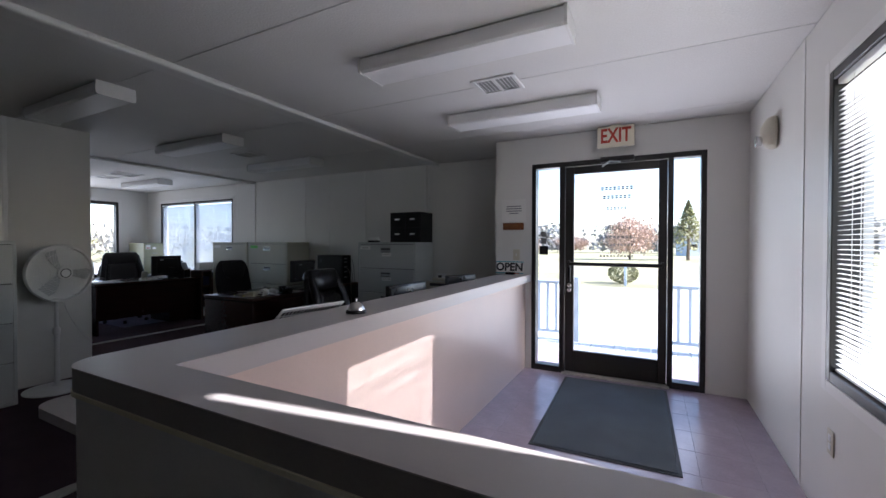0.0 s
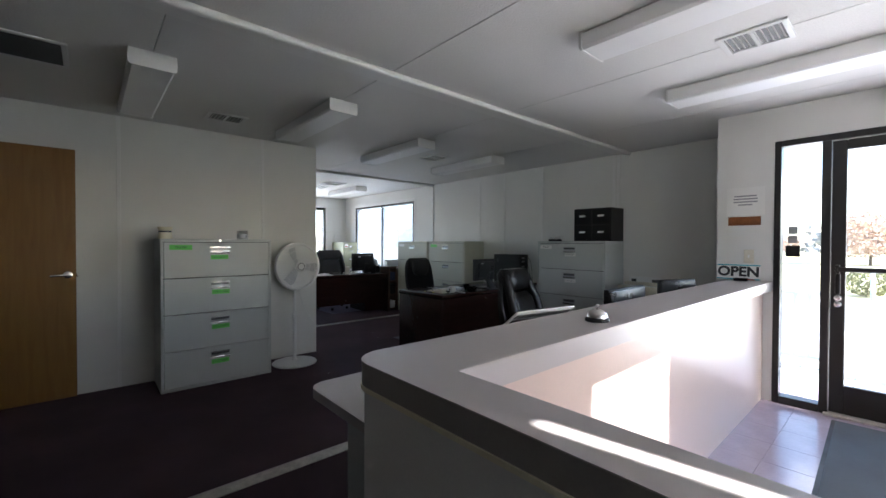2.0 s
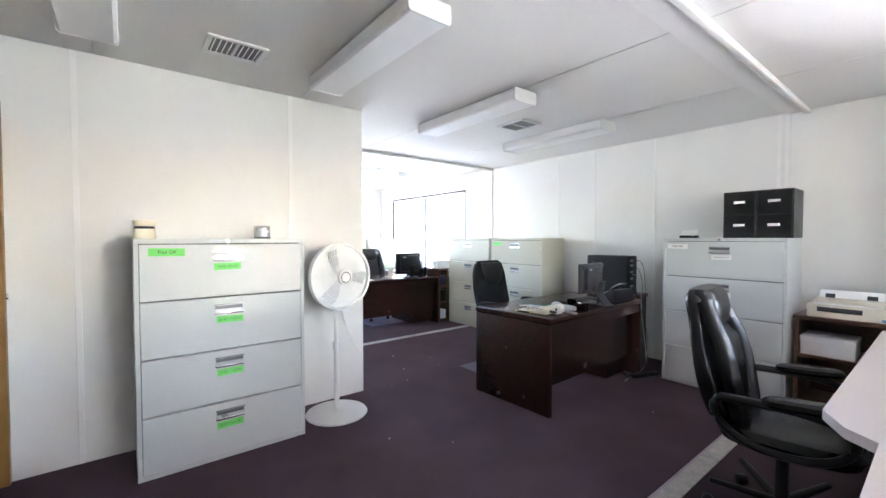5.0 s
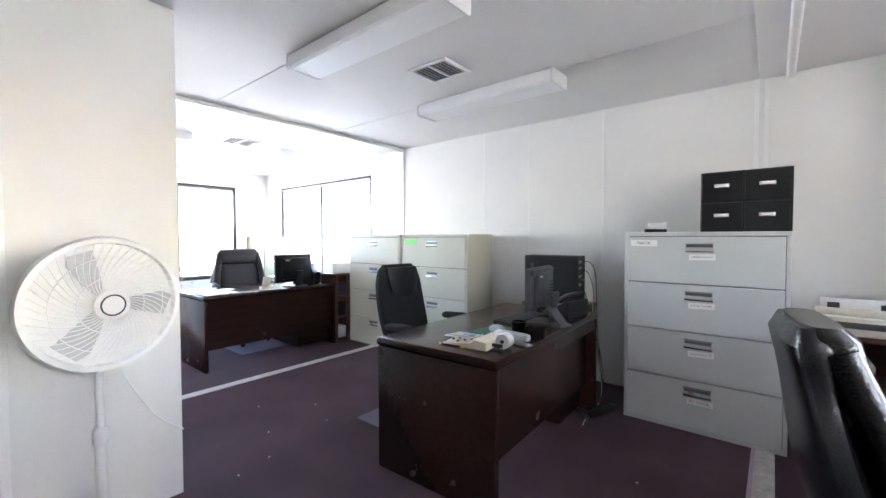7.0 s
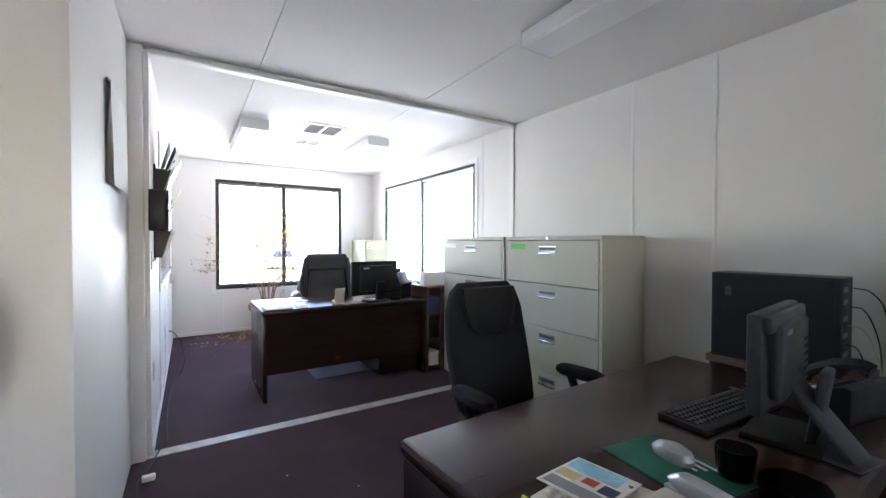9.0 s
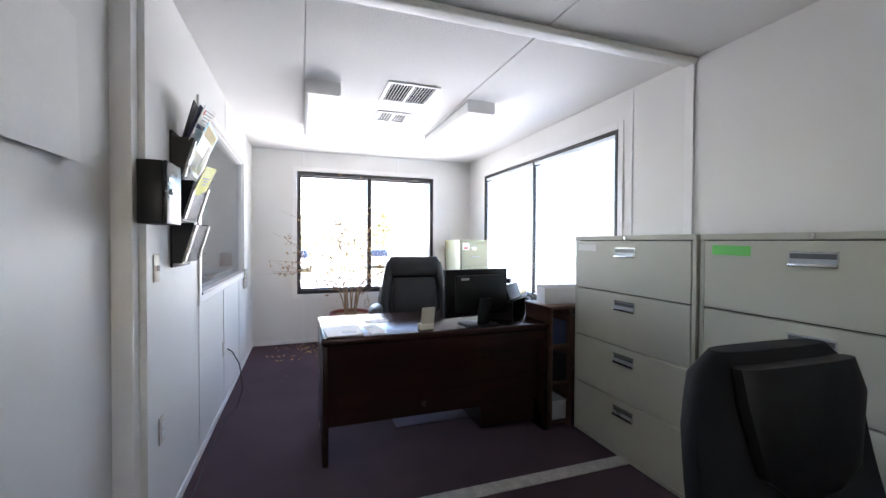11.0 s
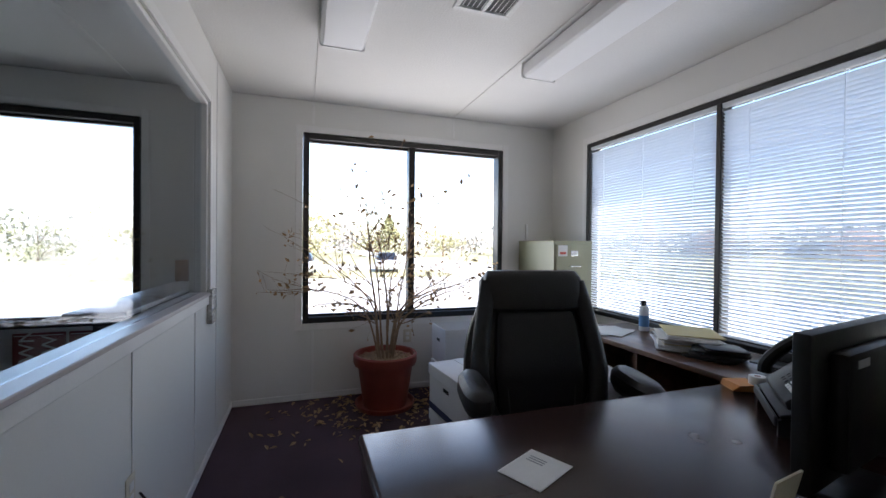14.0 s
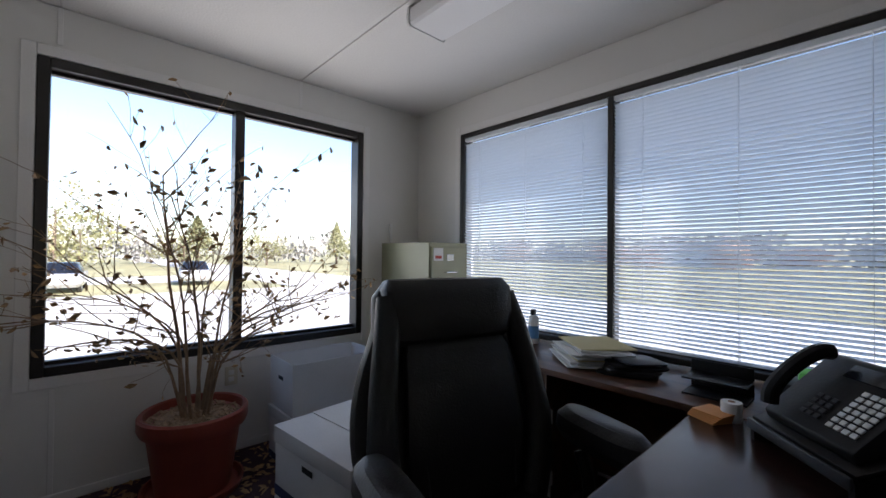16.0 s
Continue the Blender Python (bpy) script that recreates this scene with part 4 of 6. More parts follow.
for i in range(2):
    for k in range(2):
        dr = part("drawer", box(0.006 + i * 0.233, 0, 0.008 + k * 0.193, 0.23 + i * 0.236, 0.012, 0.193 + k * 0.196, 0.004, seg=1), M_BLACKPL, cf)
        cx, cz = 0.118 + i * 0.235, 0.105 + k * 0.194
        part("handle", box(cx - 0.042, -0.008, cz - 0.012, cx + 0.042, 0, cz + 0.016, 0.004), M_CHROME, dr, "chrome label pull")
        part("card", box(cx - 0.03, -0.0095, cz - 0.004, cx + 0.03, -0.008, cz + 0.012), M_PAPER, dr)
nc = thing("note_tray", pose(-2.82, 5.05, 1.335, 0, 0, 8), "black tray with white paper slips", "tray")
part("tray", box(-0.07, -0.04, 0, 0.07, 0.06, 0.025, 0.006), M_BLACKPL, nc)
for i in range(4):
    part("slip", box(-0.06, -0.035, 0.026 + i * 0.011, 0.055, 0.05, 0.032 + i * 0.011), M_PAPER, nc, "", pose(0.006 * i, 0, 0, 2 * i, 5 - 3 * i, 9 * i - 12))


# ---- desks ----
def exec_desk(m, L, D, label):
    th = thing("office_desk", m, label, "desk", "office desks")
    part("desktop", box(0, 0, 0.695, D, L, 0.74, 0.016, seg=3), M_MAHOG, th)
    for y0, y1 in ((0.008, 0.04), (L - 0.04, L - 0.008)):
        part("end_panel", box(0.012, y0, 0.0, D - 0.008, y1, 0.694, 0.006), M_MAHOG, th)
    part("modesty_panel", box(D - 0.10, 0.041, 0.20, D - 0.075, L - 0.041, 0.694), M_MAHOG, th)
    part("apron", box(D - 0.03, 0.041, 0.62, D - 0.012, L - 0.041, 0.694), M_MAHOG, th)
    ped = part("pedestal", box(0.05, L - 0.46, 0.03, D - 0.12, L - 0.045, 0.69), M_MAHOG, th)
    for z0, z1 in ((0.05, 0.34), (0.35, 0.51), (0.52, 0.68)):
        part("drawer_front", box(0.03, L - 0.45, z0, 0.049, L - 0.055, z1, 0.003, seg=1), M_MAHOG, ped)
    return th


exec_desk(pose(-3.898, 3.345, 0, 0, 0, 2.0), 1.52, 0.785, "dark mahogany office desk with scuffed edges in the middle room")
exec_desk(pose(-7.065, 3.335, 0), 1.50, 0.735, "dark mahogany office desk with a glossy top")
tl = thing("side_table", pose(-3.89, 5.05, 0), "low brown stand behind the desk under a computer", "side table")
part("tabletop", box(0, 0, 0.70, 0.54, 0.36, 0.735, 0.004), M_WALNUT, tl)
for x0 in (0.01, 0.50):
    part("leg_panel", box(x0, 0.02, 0, x0 + 0.03, 0.34, 0.70), M_GREYPL, tl)
cab = thing("computer_tower", pose(-3.87, 5.06, 0.735, 0, 0, 3), "black computer tower standing on the low stand", "computer")
part("case", box(0, 0, 0, 0.47, 0.19, 0.41, 0.004), M_BLACKPL, cab)
part("side_panel", box(0.01, -0.003, 0.01, 0.45, 0.0, 0.40, 0.002, seg=1), M_BLACKPL, cab)
part("badge", box(0.06, -0.0045, 0.30, 0.085, -0.003, 0.345), M_GREYPL, cab)
for zc in (0.08, 0.16, 0.23, 0.30, 0.35):
    part("port", box(0.47, 0.03, zc, 0.473, 0.10, zc + 0.022, 0.001, seg=1), M_GREYINK, cab)
wires = thing("cable_bundle", pose(0, 0, 0), "tangled black and grey cables hanging to the floor", "cable")
crng = random.Random(5)
for i in range(5):
    y, z, u = 5.08 + 0.03 * i, 0.80 + 0.075 * i, crng.uniform(0.02, 0.07)
    pts = [(-3.392, y, z), (-3.36 + u * 0.4, y + 0.01, z - 0.005), (-3.335 + u, y + crng.uniform(-0.02, 0.03), z - crng.uniform(0.09, 0.2)), (-3.32 + u * 0.5, y + crng.uniform(-0.05, 0.05), 0.62)]
    pts += [(-3.28 + u, 5.12 + crng.uniform(-0.04, 0.06), 0.35), (-3.20 + u, 5.05 - u, 0.06), (-3.15 - u, 4.85 - 0.05 * i, 0.012), (-3.20 + u, 4.62 - 0.03 * i, 0.010)]
    part("cable", tube(smooth(pts), crng.uniform(0.0024, 0.004)), M_BLACKPL if i != 2 else M_BEIGE, wires)


def monitor(m, label, w, h, silver=False, low=0.10, plain=False):
    th = thing("computer_monitor", m, label, "monitor", "computer monitors")
    mat = M_GREYPL if silver else M_BLACKPL
    z0 = low
    sc = part("screen_housing", box(-w / 2, -0.018, z0, w / 2, 0.014, z0 + h, 0.006), mat, th)
    part("display", box(-w / 2 + 0.016, -0.0195, z0 + 0.016, w / 2 - 0.016, -0.0175, z0 + h - 0.016), M_SCREEN, sc)
    if plain:
        part("back_cover", box(-w * 0.49, 0.010, z0 + 0.006, w * 0.49, 0.026, z0 + h - 0.006, 0.012), M_GLOSSBLACK, sc)
    else:
        part("back_cover", box(-w * 0.36, 0.012, z0 + h * 0.12, w * 0.36, 0.05, z0 + h * 0.88, 0.015), mat, sc)
        part("badge", box(w * 0.18, 0.0495, z0 + h * 0.78, w * 0.30, 0.0515, z0 + h * 0.83), M_SILVER, sc)
        if silver:
            part("top_lip", box(-w / 2 + 0.01, 0.014, z0 + h - 0.05, w / 2 - 0.01, 0.034, z0 + h - 0.006, 0.008), mat, sc)
        for k in range(6):
            part("vent_slot", box(-w * 0.33, 0.0495, z0 + h * 0.20 + k * 0.022, -w * 0.20, 0.0508, z0 + h * 0.20 + k * 0.022 + 0.007), M_DARKGAP, sc)
    part("neck", box(-0.045, 0.05, 0.012, 0.045, 0.075, z0 + h * 0.45, 0.008), mat, th, "", pose(0, 0.02, 0, -8))
    part("base", box(-0.11, -0.06, 0, 0.11, 0.12, 0.014, 0.006), M_BLACKPL, th)
    return th


monitor(pose(-3.355, 4.29, 0.74, 0, 0, -83), "dark grey desktop monitor seen from behind on the desk", 0.43, 0.265, True)
monitor(pose(-6.47, 4.345, 0.74, 0, 0, -80), "black desktop monitor seen from behind", 0.50, 0.315, low=0.055)
monitor(pose(-0.96, 2.97, 0.735, 0, 0, -91), "dark desktop monitor behind the counter", 0.46, 0.205, plain=True)
monitor(pose(-1.03, 4.02, 0.735, 0, 0, -113), "dark desktop monitor behind the counter near the entrance", 0.36, 0.19, plain=True)


def desk_phone(m, label):
    th = thing("desk_phone", m, label, "telephone")
    b = bmesh.new()
    pr = [(-0.11, 0.0), (-0.11, 0.025), (0.09, 0.115), (0.11, 0.11), (0.11, 0.0)]
    vs = [[b.verts.new((x, y, z)) for y, z in pr] for x in (-0.13, 0.13)]
    b.faces.new(vs[0][::-1])
    b.faces.new(vs[1])
    for i in range(5):
        b.faces.new((vs[0][i], vs[1][i], vs[1][(i + 1) % 5], vs[0][(i + 1) % 5]))
    bmesh.ops.recalc_face_normals(b, faces=b.faces)
    bmesh.ops.bevel(b, geom=list(b.edges), offset=0.006, segments=2, profile=0.5, affect="EDGES")
    body = part("body", b, M_BLACKPL, th)
    slope = pose(0, -0.01, 0.0725, math.degrees(math.atan2(0.09, 0.20)))
    key = finish(box(-0.0075, -0.006, 0, 0.0075, 0.006, 0.004, 0.001, seg=1), M_PAPER, "key")
    dark = finish(box(-0.0075, -0.006, 0, 0.0075, 0.006, 0.004, 0.001, seg=1), M_GREYPL, "key")
    for i in range(4):
        for j in range(7):
            o = new("key", key)
            o.parent = body
            o.matrix_basis = slope @ pose(0.045 + i * 0.02, -0.075 + j * 0.017, 0.0)
    for i in range(3):
        for j in range(4):
            o = new("key", dark)
            o.parent = body
            o.matrix_basis = slope @ pose(-0.035 + i * 0.02, -0.07 + j * 0.018, 0.0)
    part("display", box(-0.04, 0.055, 0.0, 0.11, 0.095, 0.003, 0.001), M_SCREEN, body, "", slope)
    hs = tube(smooth([(0, -0.10, 0.01), (0, -0.075, 0.035), (0, 0.0, 0.045), (0, 0.075, 0.035), (0, 0.10, 0.01)]), 0.02, 10)
    part("handset", hs, M_BLACKPL, th, "", slope @ pose(-0.095, 0, 0.012))
    return th


desk_phone(pose(-6.69, 4.66, 0.845, 18, 0, -48), "black desk telephone with rows of white keys")
ps = thing("phone_stand", pose(-6.69, 4.66, 0.72, 0, 0, -48), "black angled stand under the telephone", "stand")
part("stand_top", box(-0.155, -0.135, -0.014, 0.155, 0.135, -0.001, 0.004), M_BLACKPL, ps, "", pose(0, 0, 0.125, 18))
for sx in (-0.155, 0.14):
    b = bmesh.new()
    vs = [[b.verts.new((sx + d, y, z)) for y, z in ((-0.13, 0), (0.13, 0), (0.13, 0.15), (-0.13, 0.067))] for d in (0, 0.015)]
    b.faces.new(vs[0])
    b.faces.new(vs[1][::-1])
    for k in range(4):
        b.faces.new((vs[0][k], vs[1][k], vs[1][(k + 1) % 4], vs[0][(k + 1) % 4]))
    bmesh.ops.recalc_face_normals(b, faces=b.faces)
    part("stand_side", b, M_BLACKPL, ps)
part("stand_lip", box(-0.155, -0.14, 0.05, 0.155, -0.131, 0.078, 0.003), M_GREYPL, ps, "worn grey front edge")
desk_phone(pose(-3.33, 4.66, 0.74, 0, 0, -100), "black desk telephone among cables")

# desk in the middle room
pad = thing("mouse_pad", pose(-3.41, 3.855, 0.74, 0, 0, -8), "dark green mouse pad with white print", "mouse pad")
part("pad", box(-0.135, -0.095, 0, 0.135, 0.095, 0.004, 0.001, seg=1), M_PADGREEN, pad)
b = bmesh.new()
for i, w in enumerate((0.08, 0.05, 0.04)):
    box(-w, 0.065 - i * 0.022, 0.0041, w, 0.074 - i * 0.022, 0.0046, bm=b)
part("print", b, M_PAPER, pad)
ms = thing("computer_mouse", pose(-3.43, 3.885, 0.7445, 0, 0, 78), "silver computer mouse on the pad", "mouse")
part("shell", loft([(0.0, 0.028, 0.052, 0, 0), (0.014, 0.03, 0.056, 0, 0), (0.028, 0.026, 0.045, -0.004, 0), (0.037, 0.014, 0.022, -0.008, 0)], 20, 2.3), M_SILVER, ms)


def keyboard(m, label):
    th = thing("keyboard", m, label, "keyboard")
    part("case", box(-0.22, -0.075, 0, 0.22, 0.075, 0.016, 0.004), M_BLACKPL, th)
    me = finish(box(-0.0075, -0.007, 0, 0.0075, 0.007, 0.007, 0.0015, seg=1), M_GREYPL, "key")
    for j in range(5):
        for i in range(21):
            o = new("key", me)
            o.parent = th
            o.matrix_basis = pose(-0.2 + i * 0.02, -0.05 + j * 0.021, 0.0155)
    return th


keyboard(pose(-3.50, 4.31, 0.74, 0, 0, -94), "black keyboard in front of the monitor")
ad = thing("adding_machine", pose(-3.372, 3.572, 0.74, 0, 0, -84), "cream adding machine with a paper roll", "calculator")
b = bmesh.new()
pr = [(-0.14, 0.0), (-0.14, 0.012), (0.03, 0.03), (0.05, 0.05), (0.12, 0.044), (0.12, 0.0)]
vs = [[b.verts.new((x, y, z)) for y, z in pr] for x in (-0.10, 0.10)]
b.faces.new(vs[0][::-1])
b.faces.new(vs[1])
for i in range(6):
    b.faces.new((vs[0][i], vs[1][i], vs[1][(i + 1) % 6], vs[0][(i + 1) % 6]))
bmesh.ops.recalc_face_normals(b, faces=b.faces)
bmesh.ops.bevel(b, geom=list(b.edges), offset=0.005, segments=2, profile=0.5, affect="EDGES")
body = part("body", b, M_BEIGE, ad)
me1, me2 = finish(box(-0.008, -0.006, 0, 0.008, 0.006, 0.008, 0.002, seg=1), M_GREYPL, "key"), finish(box(-0.008, -0.006, 0, 0.008, 0.006, 0.008, 0.002, seg=1), M_PAPER, "key")
for i in range(7):
    for j in range(5):
        o = new("key", me1 if (i + j) % 4 == 0 else me2)
        o.parent = body
        o.matrix_basis = pose(-0.066 + i * 0.022, -0.118 + j * 0.028, 0.013 + j * 0.003, 6)
roll = part("paper_roll", lathe([(0.010, -0.03), (0.037, -0.03), (0.038, -0.028), (0.038, 0.028), (0.037, 0.03), (0.010, 0.03)], 28, pose(0, 0.172, 0.042, 0, 90)), M_PAPER, ad)
part("roll_core", cyl(0.010, 0.010, 0.064, 16, pose(-0.032, 0.172, 0.042, 0, 90)), M_INK, roll)
for sx in (-0.036, 0.036):
    part("roll_arm", box(sx - 0.002, 0.10, 0.012, sx + 0.002, 0.178, 0.030, 0.001), M_GREYPL, ad)
stp = thing("stapler", pose(-3.245, 3.735, 0.74, 0, 0, -106) @ Matrix.Diagonal((1.25, 1.32, 1.1, 1)), "light grey desk stapler", "stapler")
part("base", box(-0.018, -0.10, 0, 0.018, 0.10, 0.01, 0.003), M_SILVER, stp)
part("arm", loft([(0.018, 0.018, 0.095, 0, 0), (0.03, 0.02, 0.10, 0, 0), (0.045, 0.016, 0.09, 0.01, 0), (0.05, 0.008, 0.07, 0.015, 0)], 16, 4), M_SILVER, stp, "", pose(0, 0, 0, 4))
pn = thing("pen", pose(-3.44, 3.460, 0.745, 0, 0, 6), "black pen with yellow ends", "pen")
part("barrel", tube([(-0.07, 0, 0), (0.07, 0, 0)], 0.0045, 8), M_BLACKPL, pn)
part("cap", tube([(0.055, 0, 0), (0.075, 0, 0)], 0.005, 8), M_YELLOW, pn)
part("end_cap", tube([(-0.075, 0, 0), (-0.06, 0, 0)], 0.005, 8), M_YELLOW, pn)
lfl = thing("brochure", pose(-3.44, 3.575, 0.775, 0, -6, -80), "glossy white brochure with colour pictures lying on the adding machine", "brochure")
part("cover", box(-0.088, -0.075, 0, 0.088, 0.075, 0.003, 0.001, seg=1), M_PAPER, lfl)
for x0, y0, x1, y1, mm in ((-0.08, -0.068, -0.02, 0.05, M_SKYPAPER), (-0.01, -0.068, 0.03, -0.02, M_MANILA), (-0.01, -0.01, 0.02, 0.02, M_RED), (0.04, -0.066, 0.08, 0.066, M_GREYINK), (-0.01, 0.03, 0.03, 0.064, M_BLUE)):
    part("picture", box(x0, y0, 0.0031, x1, y1, 0.0036), mm, lfl)
dsh = thing("glass_dish", pose(-3.19, 3.90, 0.74), "dark tinted glass dish near the desk edge", "dish")
part("bowl", lathe([(0.004, 0.003), (0.052, 0.003), (0.058, 0.008), (0.062, 0.055), (0.058, 0.055), (0.050, 0.010), (0.004, 0.008)]), M_SMOKE, dsh)
cup = thing("glass_cup", pose(-3.31, 3.93, 0.74), "dark tinted tumbler on the desk", "cup")
part("cup", lathe([(0.004, 0.002), (0.034, 0.002), (0.036, 0.006), (0.042, 0.072), (0.039, 0.072), (0.033, 0.008), (0.004, 0.006)]), M_SMOKE, cup)
bs = thing("monitor_arm", pose(-3.165, 4.25, 0.74, 0, 0, -98), "dark grey slanted stand leaning by the monitor", "stand")
part("plate", box(-0.045, -0.008, 0.0, 0.045, 0.008, 0.24, 0.006), M_GREYPL, bs, "", pose(0, 0, 0.006, 42))
part("foot", box(-0.06, -0.10, 0.0, 0.06, 0.02, 0.012, 0.005), M_GREYPL, bs)

# desk in the end room
for px, py, rz, w, h, lab, n in ((-6.49, 3.475, -92, 0.105, 0.14, "stack of white letters in clear plastic", 3), (-6.50, 3.66, 95, 0.047, 0.122, "white envelope on the desk", 1), (-6.75, 3.715, 26, 0.058, 0.073, "white slip of paper on the desk", 1)):
    pp = thing("paper", pose(px, py, 0.74, 0, 0, rz), lab, "paper")
    for i in range(n):
        part("sheet", box(-w, -h, 0.0006 + i * 0.004, w, h, 0.003 + i * 0.004, 0.001, seg=1), M_PAPER, pp, "", pose(0.005 * i, 0.004 * i, 0, 0, 0, 3 * i))
    b = bmesh.new()
    for i in range(3):
        box(-w * 0.7, h * (0.55 - i * 0.14), 0.0031 + (n - 1) * 0.004, w * 0.1, h * (0.60 - i * 0.14), 0.0035 + (n - 1) * 0.004, bm=b)
    part("print", b, M_GREYINK, pp, "", pose(0.005 * (n - 1), 0.004 * (n - 1), 0, 0, 0, 3 * (n - 1)))
ch = thing("card_holder", pose(-6.42, 3.975, 0.74, 0, 0, -82), "cream card holder with a blank card", "card holder")
part("base", box(-0.045, -0.03, 0, 0.045, 0.03, 0.035, 0.004), M_BEIGE, ch)
part("card", box(-0.045, -0.002, 0.01, 0.045, 0.002, 0.14), M_BEIGE, ch, "", pose(0, 0.015, 0.005, -12))
cb = thing("bookcase", pose(-6.665, 4.845, 0), "narrow brown walnut bookcase with open shelves beside the desk", "bookcase")
for y0 in (0.0, 0.158):
    part("side_panel", box(0.0, y0, 0.0, 0.325, y0 + 0.022, 0.825, 0.003, seg=1), M_WALNUT, cb)
part("back_panel", box(0.0, 0.023, 0.0, 0.014, 0.157, 0.825), M_WALNUT, cb)
for z0 in (0.03, 0.30, 0.56):
    part("shelf", box(0.015, 0.023, z0, 0.318, 0.157, z0 + 0.02), M_WALNUT, cb)
part("top", box(-0.008, -0.01, 0.826, 0.33, 0.60, 0.848, 0.004), M_WALNUT, cb, "worn walnut top")
for x0 in (0.0, 0.303):
    part("leg", box(x0, 0.565, 0.0, x0 + 0.022, 0.59, 0.825, 0.003, seg=1), M_WALNUT, cb)
for z0, h, mm, lab in ((0.58, 0.14, M_BLUE, "navy blue box on a bookcase shelf"), (0.32, 0.17, M_BLACKPL, "black file box on a bookcase shelf"), (0.05, 0.12, M_CARD, "white carton on the lowest bookcase shelf")):
    bx = thing("small_box", pose(-6.46, 4.935, z0), lab, "box")
    part("carton", box(-0.09, -0.058, 0.0006, 0.10, 0.058, h, 0.004), mm, bx)
    part("lid", box(-0.093, -0.061, h, 0.103, 0.061, h + 0.016, 0.003), mm, bx)
wb = thing("card_box", pose(-6.51, 5.14, 0.848, 0, 0, 80), "long white open cardboard card box", "box")
for x0, y0, x1, y1, z1 in ((-0.24, -0.075, 0.24, -0.071, 0.11), (-0.24, 0.071, 0.24, 0.075, 0.125), (-0.24, -0.071, -0.236, 0.071, 0.11), (0.236, -0.071, 0.24, 0.071, 0.11)):
    part("side", box(x0, y0, 0, x1, y1, z1), M_CARD, wb)
part("bottom", box(-0.236, -0.071, 0, 0.236, 0.071, 0.004), M_CARD, wb)
part("cards", box(-0.22, -0.06, 0.004, 0.1, 0.06, 0.085, 0.003), M_PAPER, wb)
gn = thing("green_tape_dispenser", pose(-6.83, 5.27, 0.70), "bright green tape dispenser on a dark tray", "tape dispenser")
part("tray", box(-0.10, -0.08, 0, 0.10, 0.08, 0.085, 0.008), M_BLACKPL, gn)
part("body", box(-0.02, -0.05, 0.085, 0.05, 0.05, 0.13, 0.015), M_GREEN, gn)
pt = thing("paper_tray", pose(-7.09, 5.06, 0.70, 0, 0, 0), "dark stacking desk tray on the credenza", "desk tray")
for i in range(2):
    part("tray", box(-0.09, 0.02, 0.0 + i * 0.06, 0.12, 0.15, 0.008 + i * 0.06, 0.003), M_BLACKPL, pt)
    part("rim", box(-0.09, 0.142, 0.008 + i * 0.06, 0.12, 0.15, 0.055 + i * 0.06, 0.003), M_BLACKPL, pt)
prl = thing("paper_roll", pose(-6.955, 4.79, 0.74), "white roll of adding machine paper standing on the desk", "paper roll")
part("roll", lathe([(0.010, 0.0), (0.027, 0.0), (0.028, 0.002), (0.028, 0.055), (0.027, 0.057), (0.010, 0.057)], 28), M_PAPER, prl)
part("core", lathe([(0.006, 0.001), (0.0098, 0.001), (0.0098, 0.0575), (0.006, 0.0575)], 20), M_BROWN, prl, "brown cardboard core")
nn = thing("note_block", pose(-7.0, 4.76, 0.74, 0, 0, -28), "fanned stack of orange note paper", "note block")
for i in range(5):
    part("sheet", box(-0.045, -0.045, i * 0.0055, 0.045, 0.045, i * 0.0055 + 0.005, 0.001, seg=1), M_ORANGE, nn, "", pose(0.002 * i, 0.0015 * i, 0, 0, 0, 2.5 * i))

cr = thing("credenza", pose(-8.35, 4.965, 0), "brown walnut credenza under the window", "credenza")
part("top", box(0, 0, 0.672, 1.63, 0.55, 0.70, 0.004), M_WALNUT, cr)
for x0 in (0.01, 0.60, 1.60):
    part("side_panel", box(x0, 0.02, 0, x0 + 0.022, 0.54, 0.672), M_WALNUT, cr)
part("back_panel", box(0.033, 0.50, 0.05, 1.599, 0.515, 0.672), M_WALNUT, cr)
part("shelf", box(0.033, 0.06, 0.36, 0.60, 0.50, 0.38), M_WALNUT, cr)
can = thing("spray_can", pose(-8.09, 5.40, 0.70), "blue and white air duster spray can", "spray can")
part("can", lathe([(0.030, 0), (0.032, 0.004), (0.032, 0.15), (0.024, 0.165), (0.014, 0.17)]), M_WHITEPL, can)
part("label_band", cyl(0.0324, 0.0324, 0.075, 28, Matrix.Translation((0, 0, 0.03))), M_CLEARBLUE, can)
part("nozzle", box(-0.012, -0.02, 0.17, 0.012, 0.012, 0.205, 0.005), M_BLACKPL, can)
stk = thing("paper_pile", pose(-7.66, 5.25, 0.70), "messy pile of folders and papers with a manila folder on top", "paper pile")
for i in range(11):
    w, h = random.uniform(0.12, 0.145), random.uniform(0.15, 0.17)
    part("folder", box(-w, -h, 0, w, h, 0.007, 0.001, seg=1), M_MANILA if i in (4, 10) else (M_CARD if i % 3 else M_PAPER), stk, "", pose(random.uniform(-0.02, 0.02) + 0.004 * i, random.uniform(-0.02, 0.02), 0.0005 + i * 0.0092, 0, random.uniform(-2, 4), 55 + random.uniform(-12, 12)))
dk = thing("folded_bag", pose(-7.44, 5.21, 0.70, 0, 0, 35), "dark folded bag of documents", "bag")
